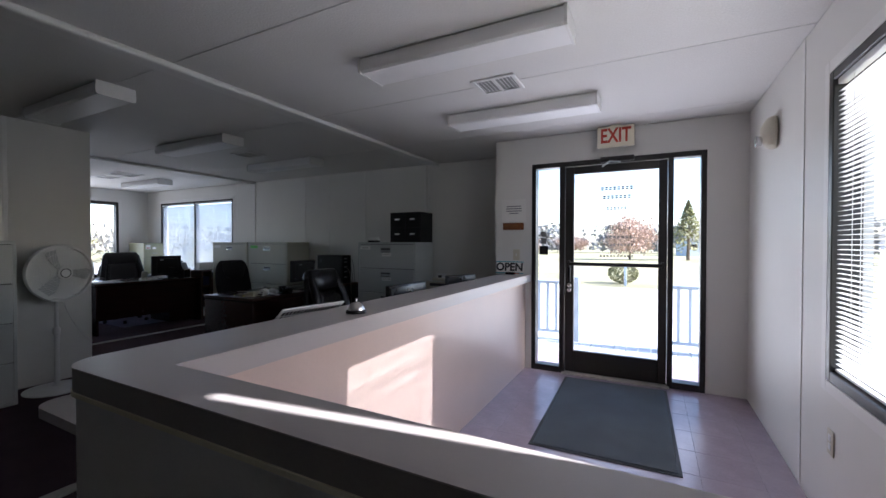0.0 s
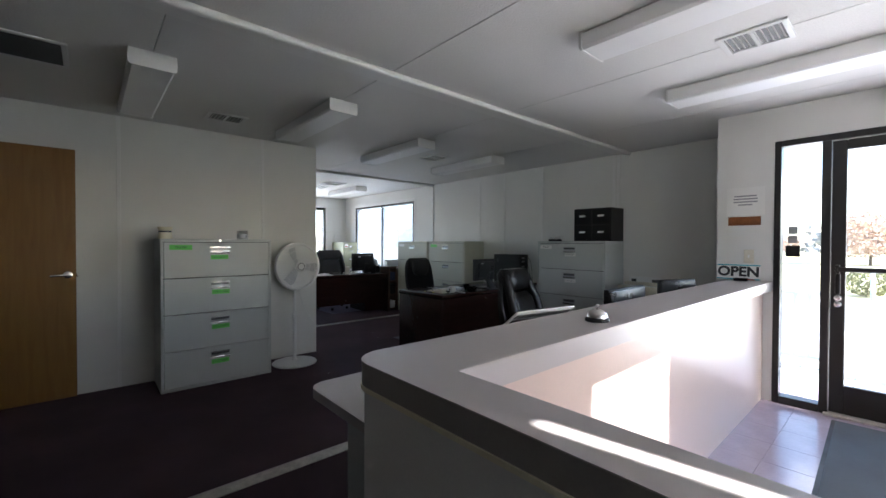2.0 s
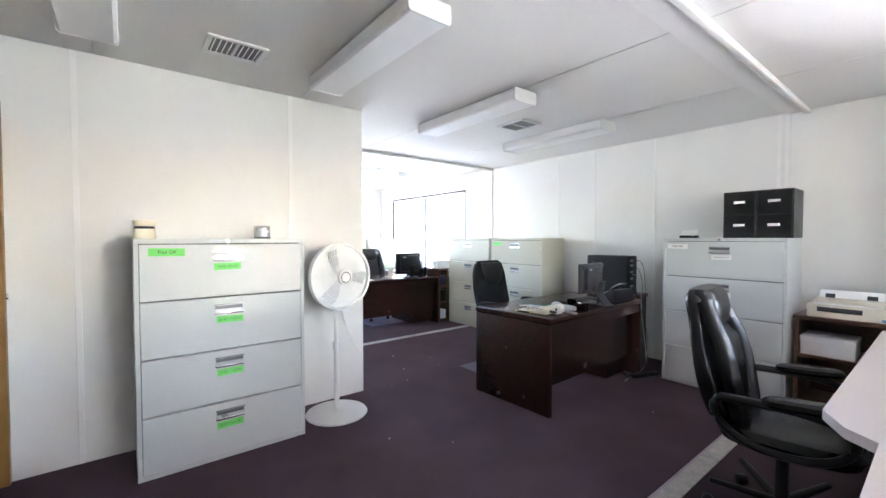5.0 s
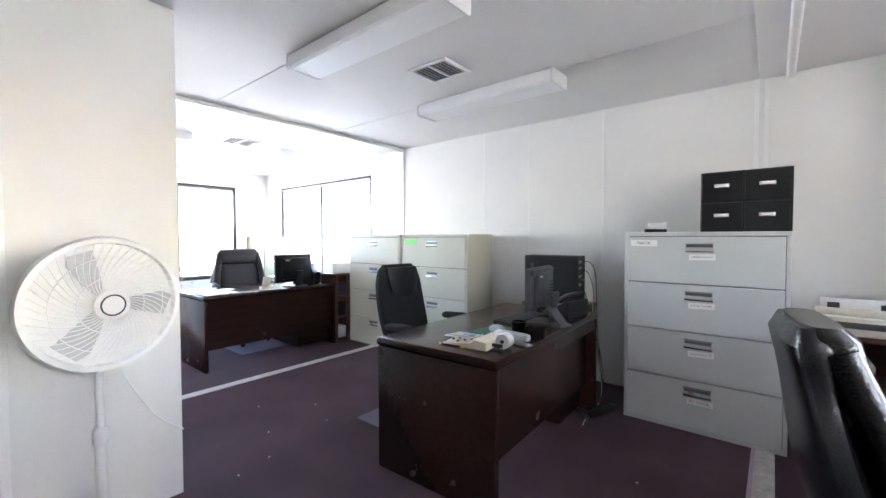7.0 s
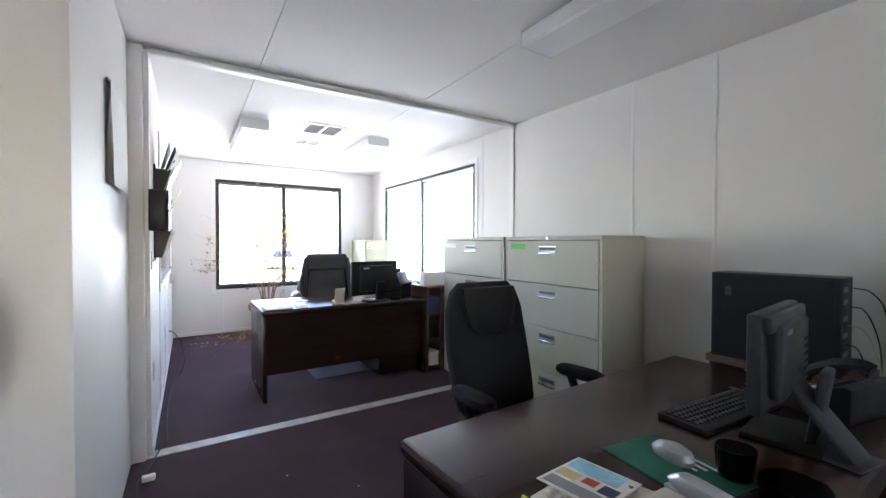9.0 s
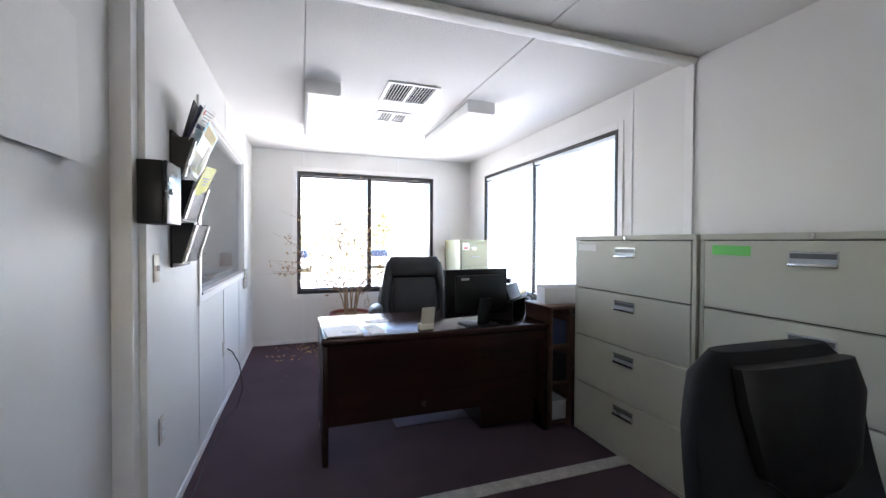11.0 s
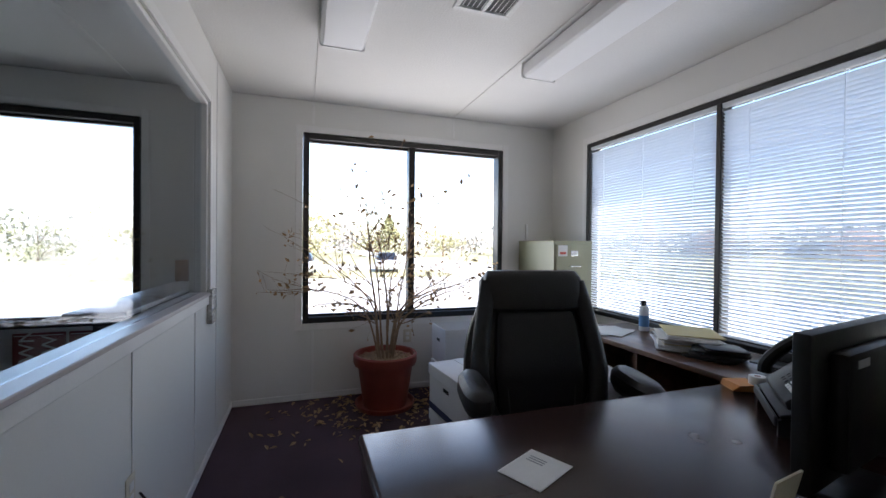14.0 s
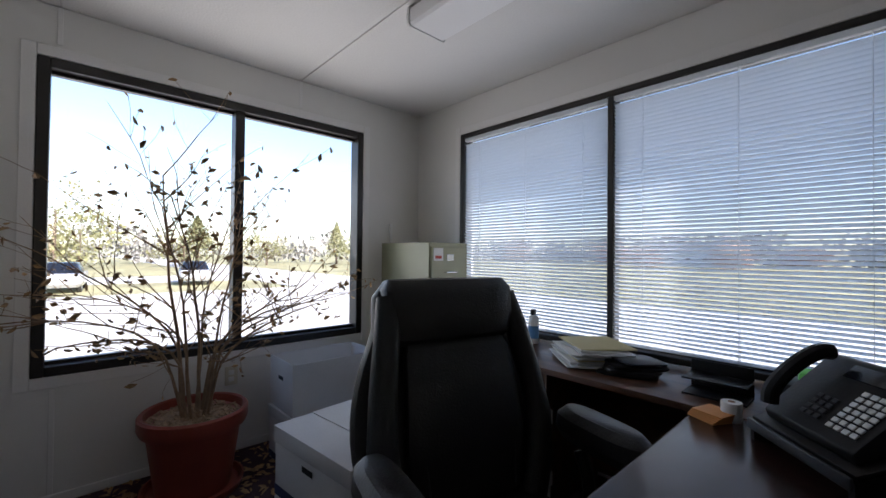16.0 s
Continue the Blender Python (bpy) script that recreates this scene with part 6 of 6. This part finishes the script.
clip = thing("paper_pocket", pose(-8.62, PARTY_W, 0.80, 0, 0, 180), "clear plastic pocket hanging on the wall", "wall pocket")
part("pocket", box(-0.06, -0.03, 0, 0.06, -0.0005, 0.20, 0.004), M_FOIL, clip)
for zc in (0.08, 0.16):
    part("divider", box(-0.058, -0.034, zc, 0.058, -0.030, zc + 0.004), M_SILVER, clip)

# ---- boxes by the end desk ----
def file_box(m, label, w=0.32, d=0.62, h=0.26, lid=True, mat=None):
    th = thing("file_box", m, label, "storage box", "white storage boxes")
    if lid:
        part("box", box(-w / 2, -d / 2, 0, w / 2, d / 2, h, 0.003), M_CARD, th)
        part("lid", box(-w / 2 - 0.006, -d / 2 - 0.006, h - 0.06, w / 2 + 0.006, d / 2 + 0.006, h + 0.004, 0.003), M_CARD, th)
        part("printed_band", box(-w / 2 - 0.0008, -d / 2 - 0.0008, 0.005, w / 2 + 0.0008, d / 2 + 0.0008, 0.045), M_BLUE, th)
        part("flap", box(-w / 2, -0.15, h + 0.0045, w / 2 - 0.03, min(0.18, d / 2 - 0.01), h + 0.009, 0.001, seg=1), M_CARD, th)
    else:
        for x0, y0, x1, y1 in ((-w / 2, -d / 2, w / 2, -d / 2 + 0.005), (-w / 2, d / 2 - 0.005, w / 2, d / 2), (-w / 2, -d / 2 + 0.005, -w / 2 + 0.005, d / 2 - 0.005), (w / 2 - 0.005, -d / 2 + 0.005, w / 2, d / 2 - 0.005)):
            part("side", box(x0, y0, 0, x1, y1, h), M_CARD, th)
        part("bottom", box(-w / 2 + 0.005, -d / 2 + 0.005, 0, w / 2 - 0.005, d / 2 - 0.005, 0.005), M_CARD, th)
    part("hand_hole", box(-0.035, -d / 2 - 0.0078, h * 0.62, 0.035, -d / 2 - 0.0068, h * 0.62 + 0.022), M_DARKGAP, th) if lid else part("hand_hole", box(-0.035, -d / 2 - 0.001, h * 0.6, 0.035, -d / 2, h * 0.6 + 0.022), M_DARKGAP, th)
    return th


file_box(pose(-8.065, 4.255, 0, 0, 0, 8), "white file box at the bottom of a stack", 0.50, 0.60, 0.27)
file_box(pose(-8.065, 4.255, 0.275, 0, 0, 6), "white lidded file box with a navy band, stacked", 0.50, 0.62, 0.27)
file_box(pose(-7.91, 4.775, 0, 0, 0, -9), "white file box on the carpet beside the credenza", 0.48, 0.33, 0.27)
file_box(pose(-7.91, 4.775, 0.275, 0, 0, -11), "white lidded file box stacked beside the credenza", 0.48, 0.33, 0.27)
file_box(pose(-9.02, 4.50, 0, 0, 0, 2), "white file box against the end wall", 0.34, 0.56, 0.31)
file_box(pose(-9.02, 4.50, 0.32, 0, 0, 0), "open white file box on top of another box", 0.34, 0.56, 0.29, False)

# ---- potted dead shrub ----
POT = (-9.08, 3.80)
pot = thing("plant_pot", pose(*POT, 0), "terracotta plastic flower pot with saucer", "plant pot")
part("saucer", lathe([(0.21, 0), (0.225, 0.005), (0.235, 0.04), (0.225, 0.042), (0.21, 0.012)], 40), M_TERRA, pot)
part("pot", lathe([(0.165, 0.012), (0.17, 0.015), (0.215, 0.33), (0.24, 0.335), (0.25, 0.36), (0.25, 0.41), (0.24, 0.42), (0.225, 0.415), (0.22, 0.375)], 44), M_TERRA, pot)
b = lathe([(0.215, 0.368), (0.20, 0.372), (0.10, 0.385), (0.02, 0.388)], 36)
for i in range(260):
    r, a = 0.215 * math.sqrt(random.random()), random.uniform(0, 2 * math.pi)
    s = random.uniform(0.008, 0.018)
    box(-s, -s * 0.5, -0.002, s, s * 0.5, 0.003, bm=b)
    b.verts.ensure_lookup_table()
    mm = pose(r * math.cos(a), r * math.sin(a), 0.388 - 0.06 * r + random.uniform(0, 0.008), random.uniform(-35, 35), random.uniform(-35, 35), random.uniform(0, 360))
    for v in b.verts[-8:]:
        v.co = mm @ v.co
tagged(part("mulch", b, M_CHIPS, pot, "pale wood chip mulch"), kind="stuff")

sh = thing("dead_shrub", pose(*POT, 0.385), "bare dried shrub with a few brown leaves in a pot", "plant")
rng = random.Random(11)
tips = []


def grow(bm, p, d, length, rad, level, out=None):
    pts, q, dd = [p.copy()], p.copy(), d.copy()
    n = 9 if level == 0 else 6
    for i in range(n):
        wob = 0.10 if level == 0 else 0.17
        dd = (dd + Vector((rng.uniform(-wob, wob), rng.uniform(-wob, wob), rng.uniform(-0.04, 0.08)))).normalized()
        if out is not None and i >= 3:
            dd = (dd + out * 0.40).normalized()
        q = q + dd * (length / n)
        q.x = max(q.x, -0.27)
        pts.append(q.copy())
    tube(pts, rad, 5, bm, taper=max(0.0009, rad * 0.3))
    if level >= 1:
        for i in (4, 6):
            tips.append((pts[i], dd.copy()))
    if level < 2:
        for i in range(9 if level == 0 else 3):
            k = rng.randint(3 if level == 0 else 2, n)
            side = Vector((rng.uniform(-0.7, 1), rng.uniform(-1.3, 1.3), rng.uniform(-0.25, 0.6))).normalized()
            grow(bm, pts[k], (dd * 0.6 + side * 0.7).normalized(), length * rng.uniform(0.25, 0.50), max(0.0010, rad * 0.34), level + 1)


for i in range(13):
    a = 2 * math.pi * i / 13
    bm = bmesh.new()
    upright = i % 3 == 0
    way = 1 if math.sin(a) > 0 else -1
    out = None if upright else Vector((rng.uniform(-0.2, 0.5), (0.7 if way < 0 else 1.0) * way * rng.uniform(0.6, 1.0), rng.uniform(-0.30, 0.25))).normalized()
    lean = 0.06 if upright else 0.14
    grow(bm, Vector((0.06 * math.cos(a), 0.06 * math.sin(a), 0.0)), Vector((math.cos(a) * lean, math.sin(a) * lean * 1.4, 1)).normalized(), rng.uniform(1.0, 1.3) if upright else rng.uniform(0.80, 1.08), rng.uniform(0.008, 0.012), 0, out)
    part("stem", bm, M_BARK, sh, "", None, 60)


def leaf_into(bm, m, s):
    pts = [(0, -s, 0), (s * 0.45, -s * 0.2, s * 0.25), (s * 0.30, s * 0.55, s * 0.18), (0, s, 0.05 * s), (-s * 0.30, s * 0.5, s * 0.25), (-s * 0.5, -s * 0.15, s * 0.2)]
    vs = [bm.verts.new(m @ Vector(q)) for q in pts]
    c = bm.verts.new(m @ Vector((0, 0, -0.05 * s)))
    for i in range(6):
        bm.faces.new((vs[i], vs[(i + 1) % 6], c))


bm = bmesh.new()
for p, d in tips:
    if rng.random() < 0.55:
        leaf_into(bm, Matrix.Translation(p + Vector((0, 0, -0.012))) @ pose(0, 0, 0, rng.uniform(0, 360), rng.uniform(0, 360), rng.uniform(0, 360)), rng.uniform(0.013, 0.027))
tagged(part("dry_leaves", bm, M_DRYLEAF, sh, "crisp brown leaves"), kind="stuff")

bm = bmesh.new()
for i in range(420):
    r = 0.24 + abs(rng.gauss(0, 0.34))
    a = rng.uniform(-math.pi * 0.9, math.pi * 0.9)
    x, y = POT[0] + r * math.cos(a) * 1.05, POT[1] + r * math.sin(a)
    if x < WEST + 0.03 or y < PARTY_W + 0.04 or (x < -7.8 and x > -8.4 and y > 3.88):
        continue
    leaf_into(bm, pose(x, y, 0.012, rng.uniform(-25, 25), rng.uniform(-25, 25), rng.uniform(0, 360)), rng.uniform(0.014, 0.03))
fl = new("fallen_leaves", finish(bm, M_DRYLEAF, "fallen_leaves"))
tagged(fl, "scattered fallen dry brown leaves on the carpet", "leaves", "", "stuff")

bm = bmesh.new()
for x, y in ((-4.6, 3.5), (-4.75, 3.15), (-4.45, 3.0), (-3.3, 2.6), (-4.9, 3.6), (-2.7, 4.1), (-5.2, 3.3), (-3.6, 2.3), (-4.4, 2.8)):
    leaf_into(bm, pose(x, y, 0.004, 0, 0, 40 * x), 0.008)
lint = new("paper_bits", finish(bm, M_PAPER, "paper_bits"))
tagged(lint, "tiny white paper bits on the carpet", "litter", "", "stuff")

# the back room seen through the glass
sf = thing("wall_shelf", pose(-8.5, PARTY_W - 0.101, 0.985), "pale laminate shelf board below the inner window", "shelf")
part("shelf_board", box(-0.84, -0.20, 0, 0.75, -0.001, 0.022, 0.004), M_LAMINATE, sf)
for x0 in (-0.6, 0.0, 0.6):
    part("bracket", box(x0, -0.16, -0.10, x0 + 0.02, -0.001, -0.001, 0.003), M_GREYPL, sf)
cbx = thing("brown_box", pose(-9.2, PARTY_W - 0.22, 1.0075), "small brown cardboard box on the shelf", "box")
part("box", box(-0.11, -0.08, 0, 0.11, 0.08, 0.14, 0.003), M_BROWN, cbx)
part("flap", box(-0.11, -0.08, 0.1405, -0.004, 0.08, 0.1435), M_BROWN, cbx)
part("flap", box(0.004, -0.08, 0.1405, 0.11, 0.08, 0.1435), M_BROWN, cbx)
bn = thing("red_sign", pose(WEST + 0.05, 1.68, 0.0), "red sign boards with white lettering stored sideways under the window", "sign")
for y0, y1 in ((-0.30, -0.02), (0.0, 0.32)):
    bd = part("board", box(0.0, y0, 0.03, 0.012, y1, 0.66, 0.002, seg=1), M_DARKRED, bn)
    part("border", box(0.0122, y0 + 0.01, 0.64, 0.0135, y1 - 0.01, 0.646), M_PAPER, bd)
words("lettering", "OWN", 0.12, pose(0.0126, -0.22, 0.53, 90, -90, 90), M_PAPER, bn)
words("lettering", "OW", 0.12, pose(0.0126, -0.10, 0.53, 90, -90, 90), M_PAPER, bn)
b = bmesh.new()
for y0, h in ((0.06, 0.17), (0.16, 0.13)):
    for k in range(3):
        box(0.0122, y0, 0.44 + k * h / 3, 0.0132, y0 + 0.05, 0.44 + k * h / 3 + h * 0.24, bm=b)
part("print", b, M_PAPER, bn)

# ---- outside ----
GZ = -0.75
ground = structure("ground", box(-400, -400, GZ - 1, 400, 400, GZ), M_GRASS, "dry pale lawn")
road_bm = box(-300, 13, GZ, 300, 21, GZ + 0.02)
structure("road", road_bm, M_CONCRETE, "pale concrete road")
structure("parking", box(-14, 6.9, GZ, 14, 13, GZ + 0.012), M_CONCRETE, "pale concrete parking apron")
structure("road_2", box(-46, -120, GZ, -38, 12.9, GZ + 0.02), M_CONCRETE, "pale concrete side road")
structure("road_3", box(-30, -30, GZ, -14, 12.9, GZ + 0.01), M_CONCRETE, "pale gravel yard")
deck = tagged(new("deck"), "pale painted timber porch deck", "", "", "structure")
dm = finish(box(-0.068, 0, -0.03, 0.068, 1.55, 0, 0.003, seg=1), M_DECK, "deck_board")
for i in range(24):
    o = new("deck_board", dm)
    o.parent = deck
    o.matrix_basis = pose(-1.5 + i * 0.143, DOORWALL + 0.155, -0.03)
for px in (-1.5, 0.2, 1.8):
    for py in (DOORWALL + 0.25, 6.4):
        part("post", box(px - 0.05, py - 0.05, GZ, px + 0.05, py + 0.05, -0.061), M_PICKET, deck)
# the railing's blue-grey tone is painted shade on white timber
rail = tagged(new("railing"), "white porch railing with square balusters, bluish shade in its colour", "", "", "structure")
for x0, x1 in ((-1.5, -0.35), (0.72, 1.9)):
    part("top_rail", box(x0, 6.32, 0.76, x1, 6.42, 0.80, 0.005), M_PICKET, rail)
    part("bottom_rail", box(x0, 6.35, 0.06, x1, 6.39, 0.10, 0.004), M_PICKET, rail)
    bmz = finish(box(-0.018, -0.018, 0.10, 0.018, 0.018, 0.76), M_PICKET, "baluster")
    n = int((x1 - x0) / 0.12)
    for i in range(n + 1):
        o = new("baluster", bmz)
        o.parent = rail
        o.matrix_basis = pose(x0 + 0.03 + i * (x1 - x0 - 0.06) / n, 6.37, 0)
    for xx in (x0, x1):
        part("newel", box(xx - 0.045, 6.325, -0.03, xx + 0.045, 6.415, 0.86, 0.005), M_PICKET, rail)
part("roof_overhang", box(-2.2, DOORWALL + 0.16, 2.55, 2.2, 6.55, 2.65), M_PICKET, deck)


def tree(m, label, mat, height, spread, seed, n=900, conifer=False):
    r = random.Random(seed)
    th = thing("tree", m, label, "tree", "trees in the distance")
    b = bmesh.new()
    tube([(0, 0, 0), (0.05, 0.02, height * 0.3), (0, 0.06, height * 0.6), (0.02, 0, height * (0.95 if conifer else 0.75))], height * 0.022, 8, b, taper=0.02)
    limbs = []
    for i in range(9):
        a, z0 = r.uniform(0, 6.28), height * r.uniform(0.15, 0.55)
        e = Vector((math.cos(a) * spread * r.uniform(0.4, 0.75), math.sin(a) * spread * r.uniform(0.4, 0.75), z0 + height * r.uniform(0.08, 0.3)))
        tube([(0, 0, z0), tuple(e * 0.5 + Vector((0, 0, z0 * 0.5))), tuple(e)], height * 0.009, 5, b, taper=0.015)
        limbs.append(e)
    part("trunk", b, M_TRUNK, th)
    b = bmesh.new()
    cl = [(e, spread * r.uniform(0.22, 0.42)) for e in limbs]
    for _ in range(26):
        v = Vector((r.gauss(0, 1), r.gauss(0, 1), r.gauss(0, 1))).normalized() * r.uniform(0.45, 0.8)
        cl.append((Vector((v.x * spread, v.y * spread, height * (0.52 + 0.48 * v.z))), spread * r.uniform(0.2, 0.42)))
    for i in range(n):
        if conifer:
            q = r.random() ** 0.7
            a, rr = r.uniform(0, 6.28), spread * (1 - q) * r.uniform(0.35, 1.0)
            p = Vector((math.cos(a) * rr, math.sin(a) * rr, height * (0.15 + 0.85 * q)))
        else:
            c, s = r.choice(cl)
            p = c + Vector((r.gauss(0, s * 0.5), r.gauss(0, s * 0.5), r.gauss(0, s * 0.4)))
        s = height * r.uniform(0.010, 0.022)
        mm = Matrix.Translation(p) @ pose(0, 0, 0, r.uniform(0, 360), r.uniform(0, 360), 0)
        b.faces.new([b.verts.new(mm @ Vector(q)) for q in ((-s, -s * 0.6, 0), (s, -s * 0.5, 0.2 * s), (s * 0.7, s * 0.8, 0), (-s * 0.6, s * 0.7, 0.3 * s))])
    part("crown", b, mat, th)
    return th


t1 = tree(pose(-1.9, 58, GZ), "broad round autumn tree with orange-brown leaves across the lawn", M_LEAFO, 5.8, 3.2, 3, 7000)
t2 = tree(pose(25, 55, GZ), "tall dark green conifer across the lawn", M_LEAFG, 9.0, 2.6, 4, 1500, True)
t3 = tree(pose(-56, -4, GZ), "leafy green roadside tree", M_LEAFG, 9.0, 4.6, 5)
rt = random.Random(21)
for src, spots in ((t1, ((-22, 84), (-36, 78), (36, 80), (48, 72), (-60, 74), (30, 90), (-14, 96), (-28, 94), (-45, 90), (56, 84))), (t2, ((6.6, 60), (40, 66), (-75, 40), (-70, 16))), (t3, ((-62, 2), (-70, 14), (-58, -12), (-74, 26), (-66, 40), (-56, -22), (-78, 4)))):
    for x, y in spots:
        copy_thing(src, pose(x + rt.uniform(-2, 2), y, GZ - rt.uniform(0.0, 1.2), 0, 0, rt.uniform(0, 360)) @ Matrix.Diagonal((rt.uniform(0.8, 1.5), rt.uniform(0.8, 1.5), rt.uniform(0.6, 1.1), 1)))


# the woods look hazy only through their paled foliage colour
def far_woods(name, x0, y0, x1, y1, seed, n=11000):
    r = random.Random(seed)
    b = bmesh.new()
    crowns = [(r.random(), r.uniform(2.5, 7.0)) for _ in range(90)]
    for i in range(n):
        q, h = r.choice(crowns)
        a = q + r.gauss(0, 0.012)
        p = Vector((x0 + (x1 - x0) * a, y0 + (y1 - y0) * a + r.uniform(-4, 4), GZ + h * r.uniform(0.05, 1.0) ** 0.7))
        s = r.uniform(0.2, 0.6)
        mm = Matrix.Translation(p) @ pose(0, 0, 0, r.uniform(0, 360), r.uniform(0, 360), 0)
        b.faces.new([b.verts.new(mm @ Vector(q2)) for q2 in ((-s, -s * 0.6, 0), (s, -s * 0.5, 0.2 * s), (s * 0.7, s * 0.8, 0), (-s * 0.6, s * 0.7, 0.3 * s))])
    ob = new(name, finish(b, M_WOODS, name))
    tagged(ob, "far line of woods beyond the lawn, haze mixed into its colour", "woods", "", "stuff")


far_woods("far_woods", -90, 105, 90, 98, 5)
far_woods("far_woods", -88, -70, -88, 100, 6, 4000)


def shrub(m, label):
    r = random.Random(8)
    th = thing("bush", m, label, "bush")
    b = bmesh.new()
    for i in range(1400):
        v = Vector((r.gauss(0, 1), r.gauss(0, 1), r.gauss(0, 1))).normalized() * r.uniform(0.7, 1.0) ** 0.5
        p = Vector((v.x * 1.0, v.y * 1.0, 0.62 + v.z * 0.6))
        s = r.uniform(0.03, 0.07)
        mm = Matrix.Translation(p) @ pose(0, 0, 0, r.uniform(0, 360), r.uniform(0, 360), 0)
        b.faces.new([b.verts.new(mm @ Vector(q)) for q in ((-s, -s * 0.6, 0), (s, -s * 0.5, 0.2 * s), (s * 0.7, s * 0.8, 0), (-s * 0.6, s * 0.7, 0.3 * s))])
    part("foliage", b, M_LEAFG, th)
    part("stem", cyl(0.05, 0.03, 0.5, 10), M_TRUNK, th)
    return th


shrub(pose(-0.73, 23.5, GZ) @ Matrix.Diagonal((0.74, 0.74, 0.88, 1)), "clipped round green bush beside the road")
po = thing("marker_post", pose(-0.55, 22.2, GZ), "short white marker post by the bush", "post")
part("post", box(-0.06, -0.04, 0, 0.06, 0.04, 1.15, 0.01), M_PICKET, po)


def house(m, label, w, d, h):
    th = thing("house", m, label, "house", "far houses")
    part("wall", box(-w / 2, -d / 2, 0, w / 2, d / 2, h), M_SIDING, th)
    b = bmesh.new()
    vs = [[b.verts.new((x, y, z)) for y, z in ((-d / 2 - 0.3, h), (0, h + d * 0.3), (d / 2 + 0.3, h))] for x in (-w / 2 - 0.3, w / 2 + 0.3)]
    b.faces.new(vs[0][::-1])
    b.faces.new(vs[1])
    for i in range(3):
        b.faces.new((vs[0][i], vs[1][i], vs[1][(i + 1) % 3], vs[0][(i + 1) % 3]))
    bmesh.ops.recalc_face_normals(b, faces=b.faces)
    part("roof", b, M_ROOF, th)
    for i in range(4):
        x = (i + 0.5) / 4 * w - w / 2
        wn = part("window", box(x - 0.5, -d / 2 - 0.03, 1.0, x + 0.5, -d / 2, 2.1), M_PICKET, th)
        part("pane", box(x - 0.44, -d / 2 - 0.04, 1.06, x + 0.44, -d / 2 - 0.03, 2.04), M_SCREEN, wn)
    return th


house(pose(9.2, 84, GZ, 0, 0, 15), "small pale house far across the lawn", 8, 6, 2.6)
house(pose(-34, 96, GZ), "low pale house among the far trees", 12, 7, 3.0)
house(pose(-70, -8, GZ, 0, 0, 95), "low pale building behind the roadside trees", 12, 7, 3.0)


def car(m, label):
    th = thing("car", m, label, "car", "parked cars")
    b = loft([(0.28, 0.78, 2.05, 0, 0), (0.45, 0.88, 2.2, 0, 0), (0.78, 0.88, 2.2, 0, 0), (0.92, 0.84, 2.1, 0, 0)], 28, 6)
    part("body", b, M_CARPAINT, th)
    part("cabin", loft([(0.92, 0.78, 1.35, -0.15, 0), (1.15, 0.70, 1.1, -0.15, 0), (1.38, 0.60, 0.85, -0.15, 0), (1.42, 0.5, 0.7, -0.15, 0)], 28, 5), M_SCREEN, th)
    for sx in (-0.80, 0.62):
        for sy in (-1.3, 1.3):
            wh = part("wheel", cyl(0.31, 0.31, 0.18, 24, pose(sx, sy, 0.31, 0, 90), bev=0.03), M_RUBBER, th)
            part("rim", cyl(0.19, 0.19, 0.19, 20, pose(sx - 0.005, sy, 0.31, 0, 90)), M_SILVER, wh)
    return th


c1 = car(pose(-34, 3, GZ, 0, 0, 85), "silver sedan parked in the yard")
copy_thing(c1, pose(-36, 9, GZ, 0, 0, 80))

# ---- lobby floor tiles ----
tm = finish(box(0, 0, -0.0035, 0.3033, 0.3033, 0.0, 0.001, seg=1), M_TILE, "tile")
for i in range(7):
    for j in range(12):
        x, y = -0.70 + i * 0.305, 1.12 + j * 0.305
        if x + 0.305 > EAST or y + 0.305 > DOORWALL:
            w, d = min(0.3033, EAST - x), min(0.3033, DOORWALL - y)
            if w < 0.02 or d < 0.02:
                continue
            me = finish(box(0, 0, -0.0035, w, d, 0.0, 0.001, seg=1), M_TILE, "tile")
        else:
            me = tm
        o = new("tile", me)
        o.parent = floor
        o.matrix_basis = pose(x, y, 0)
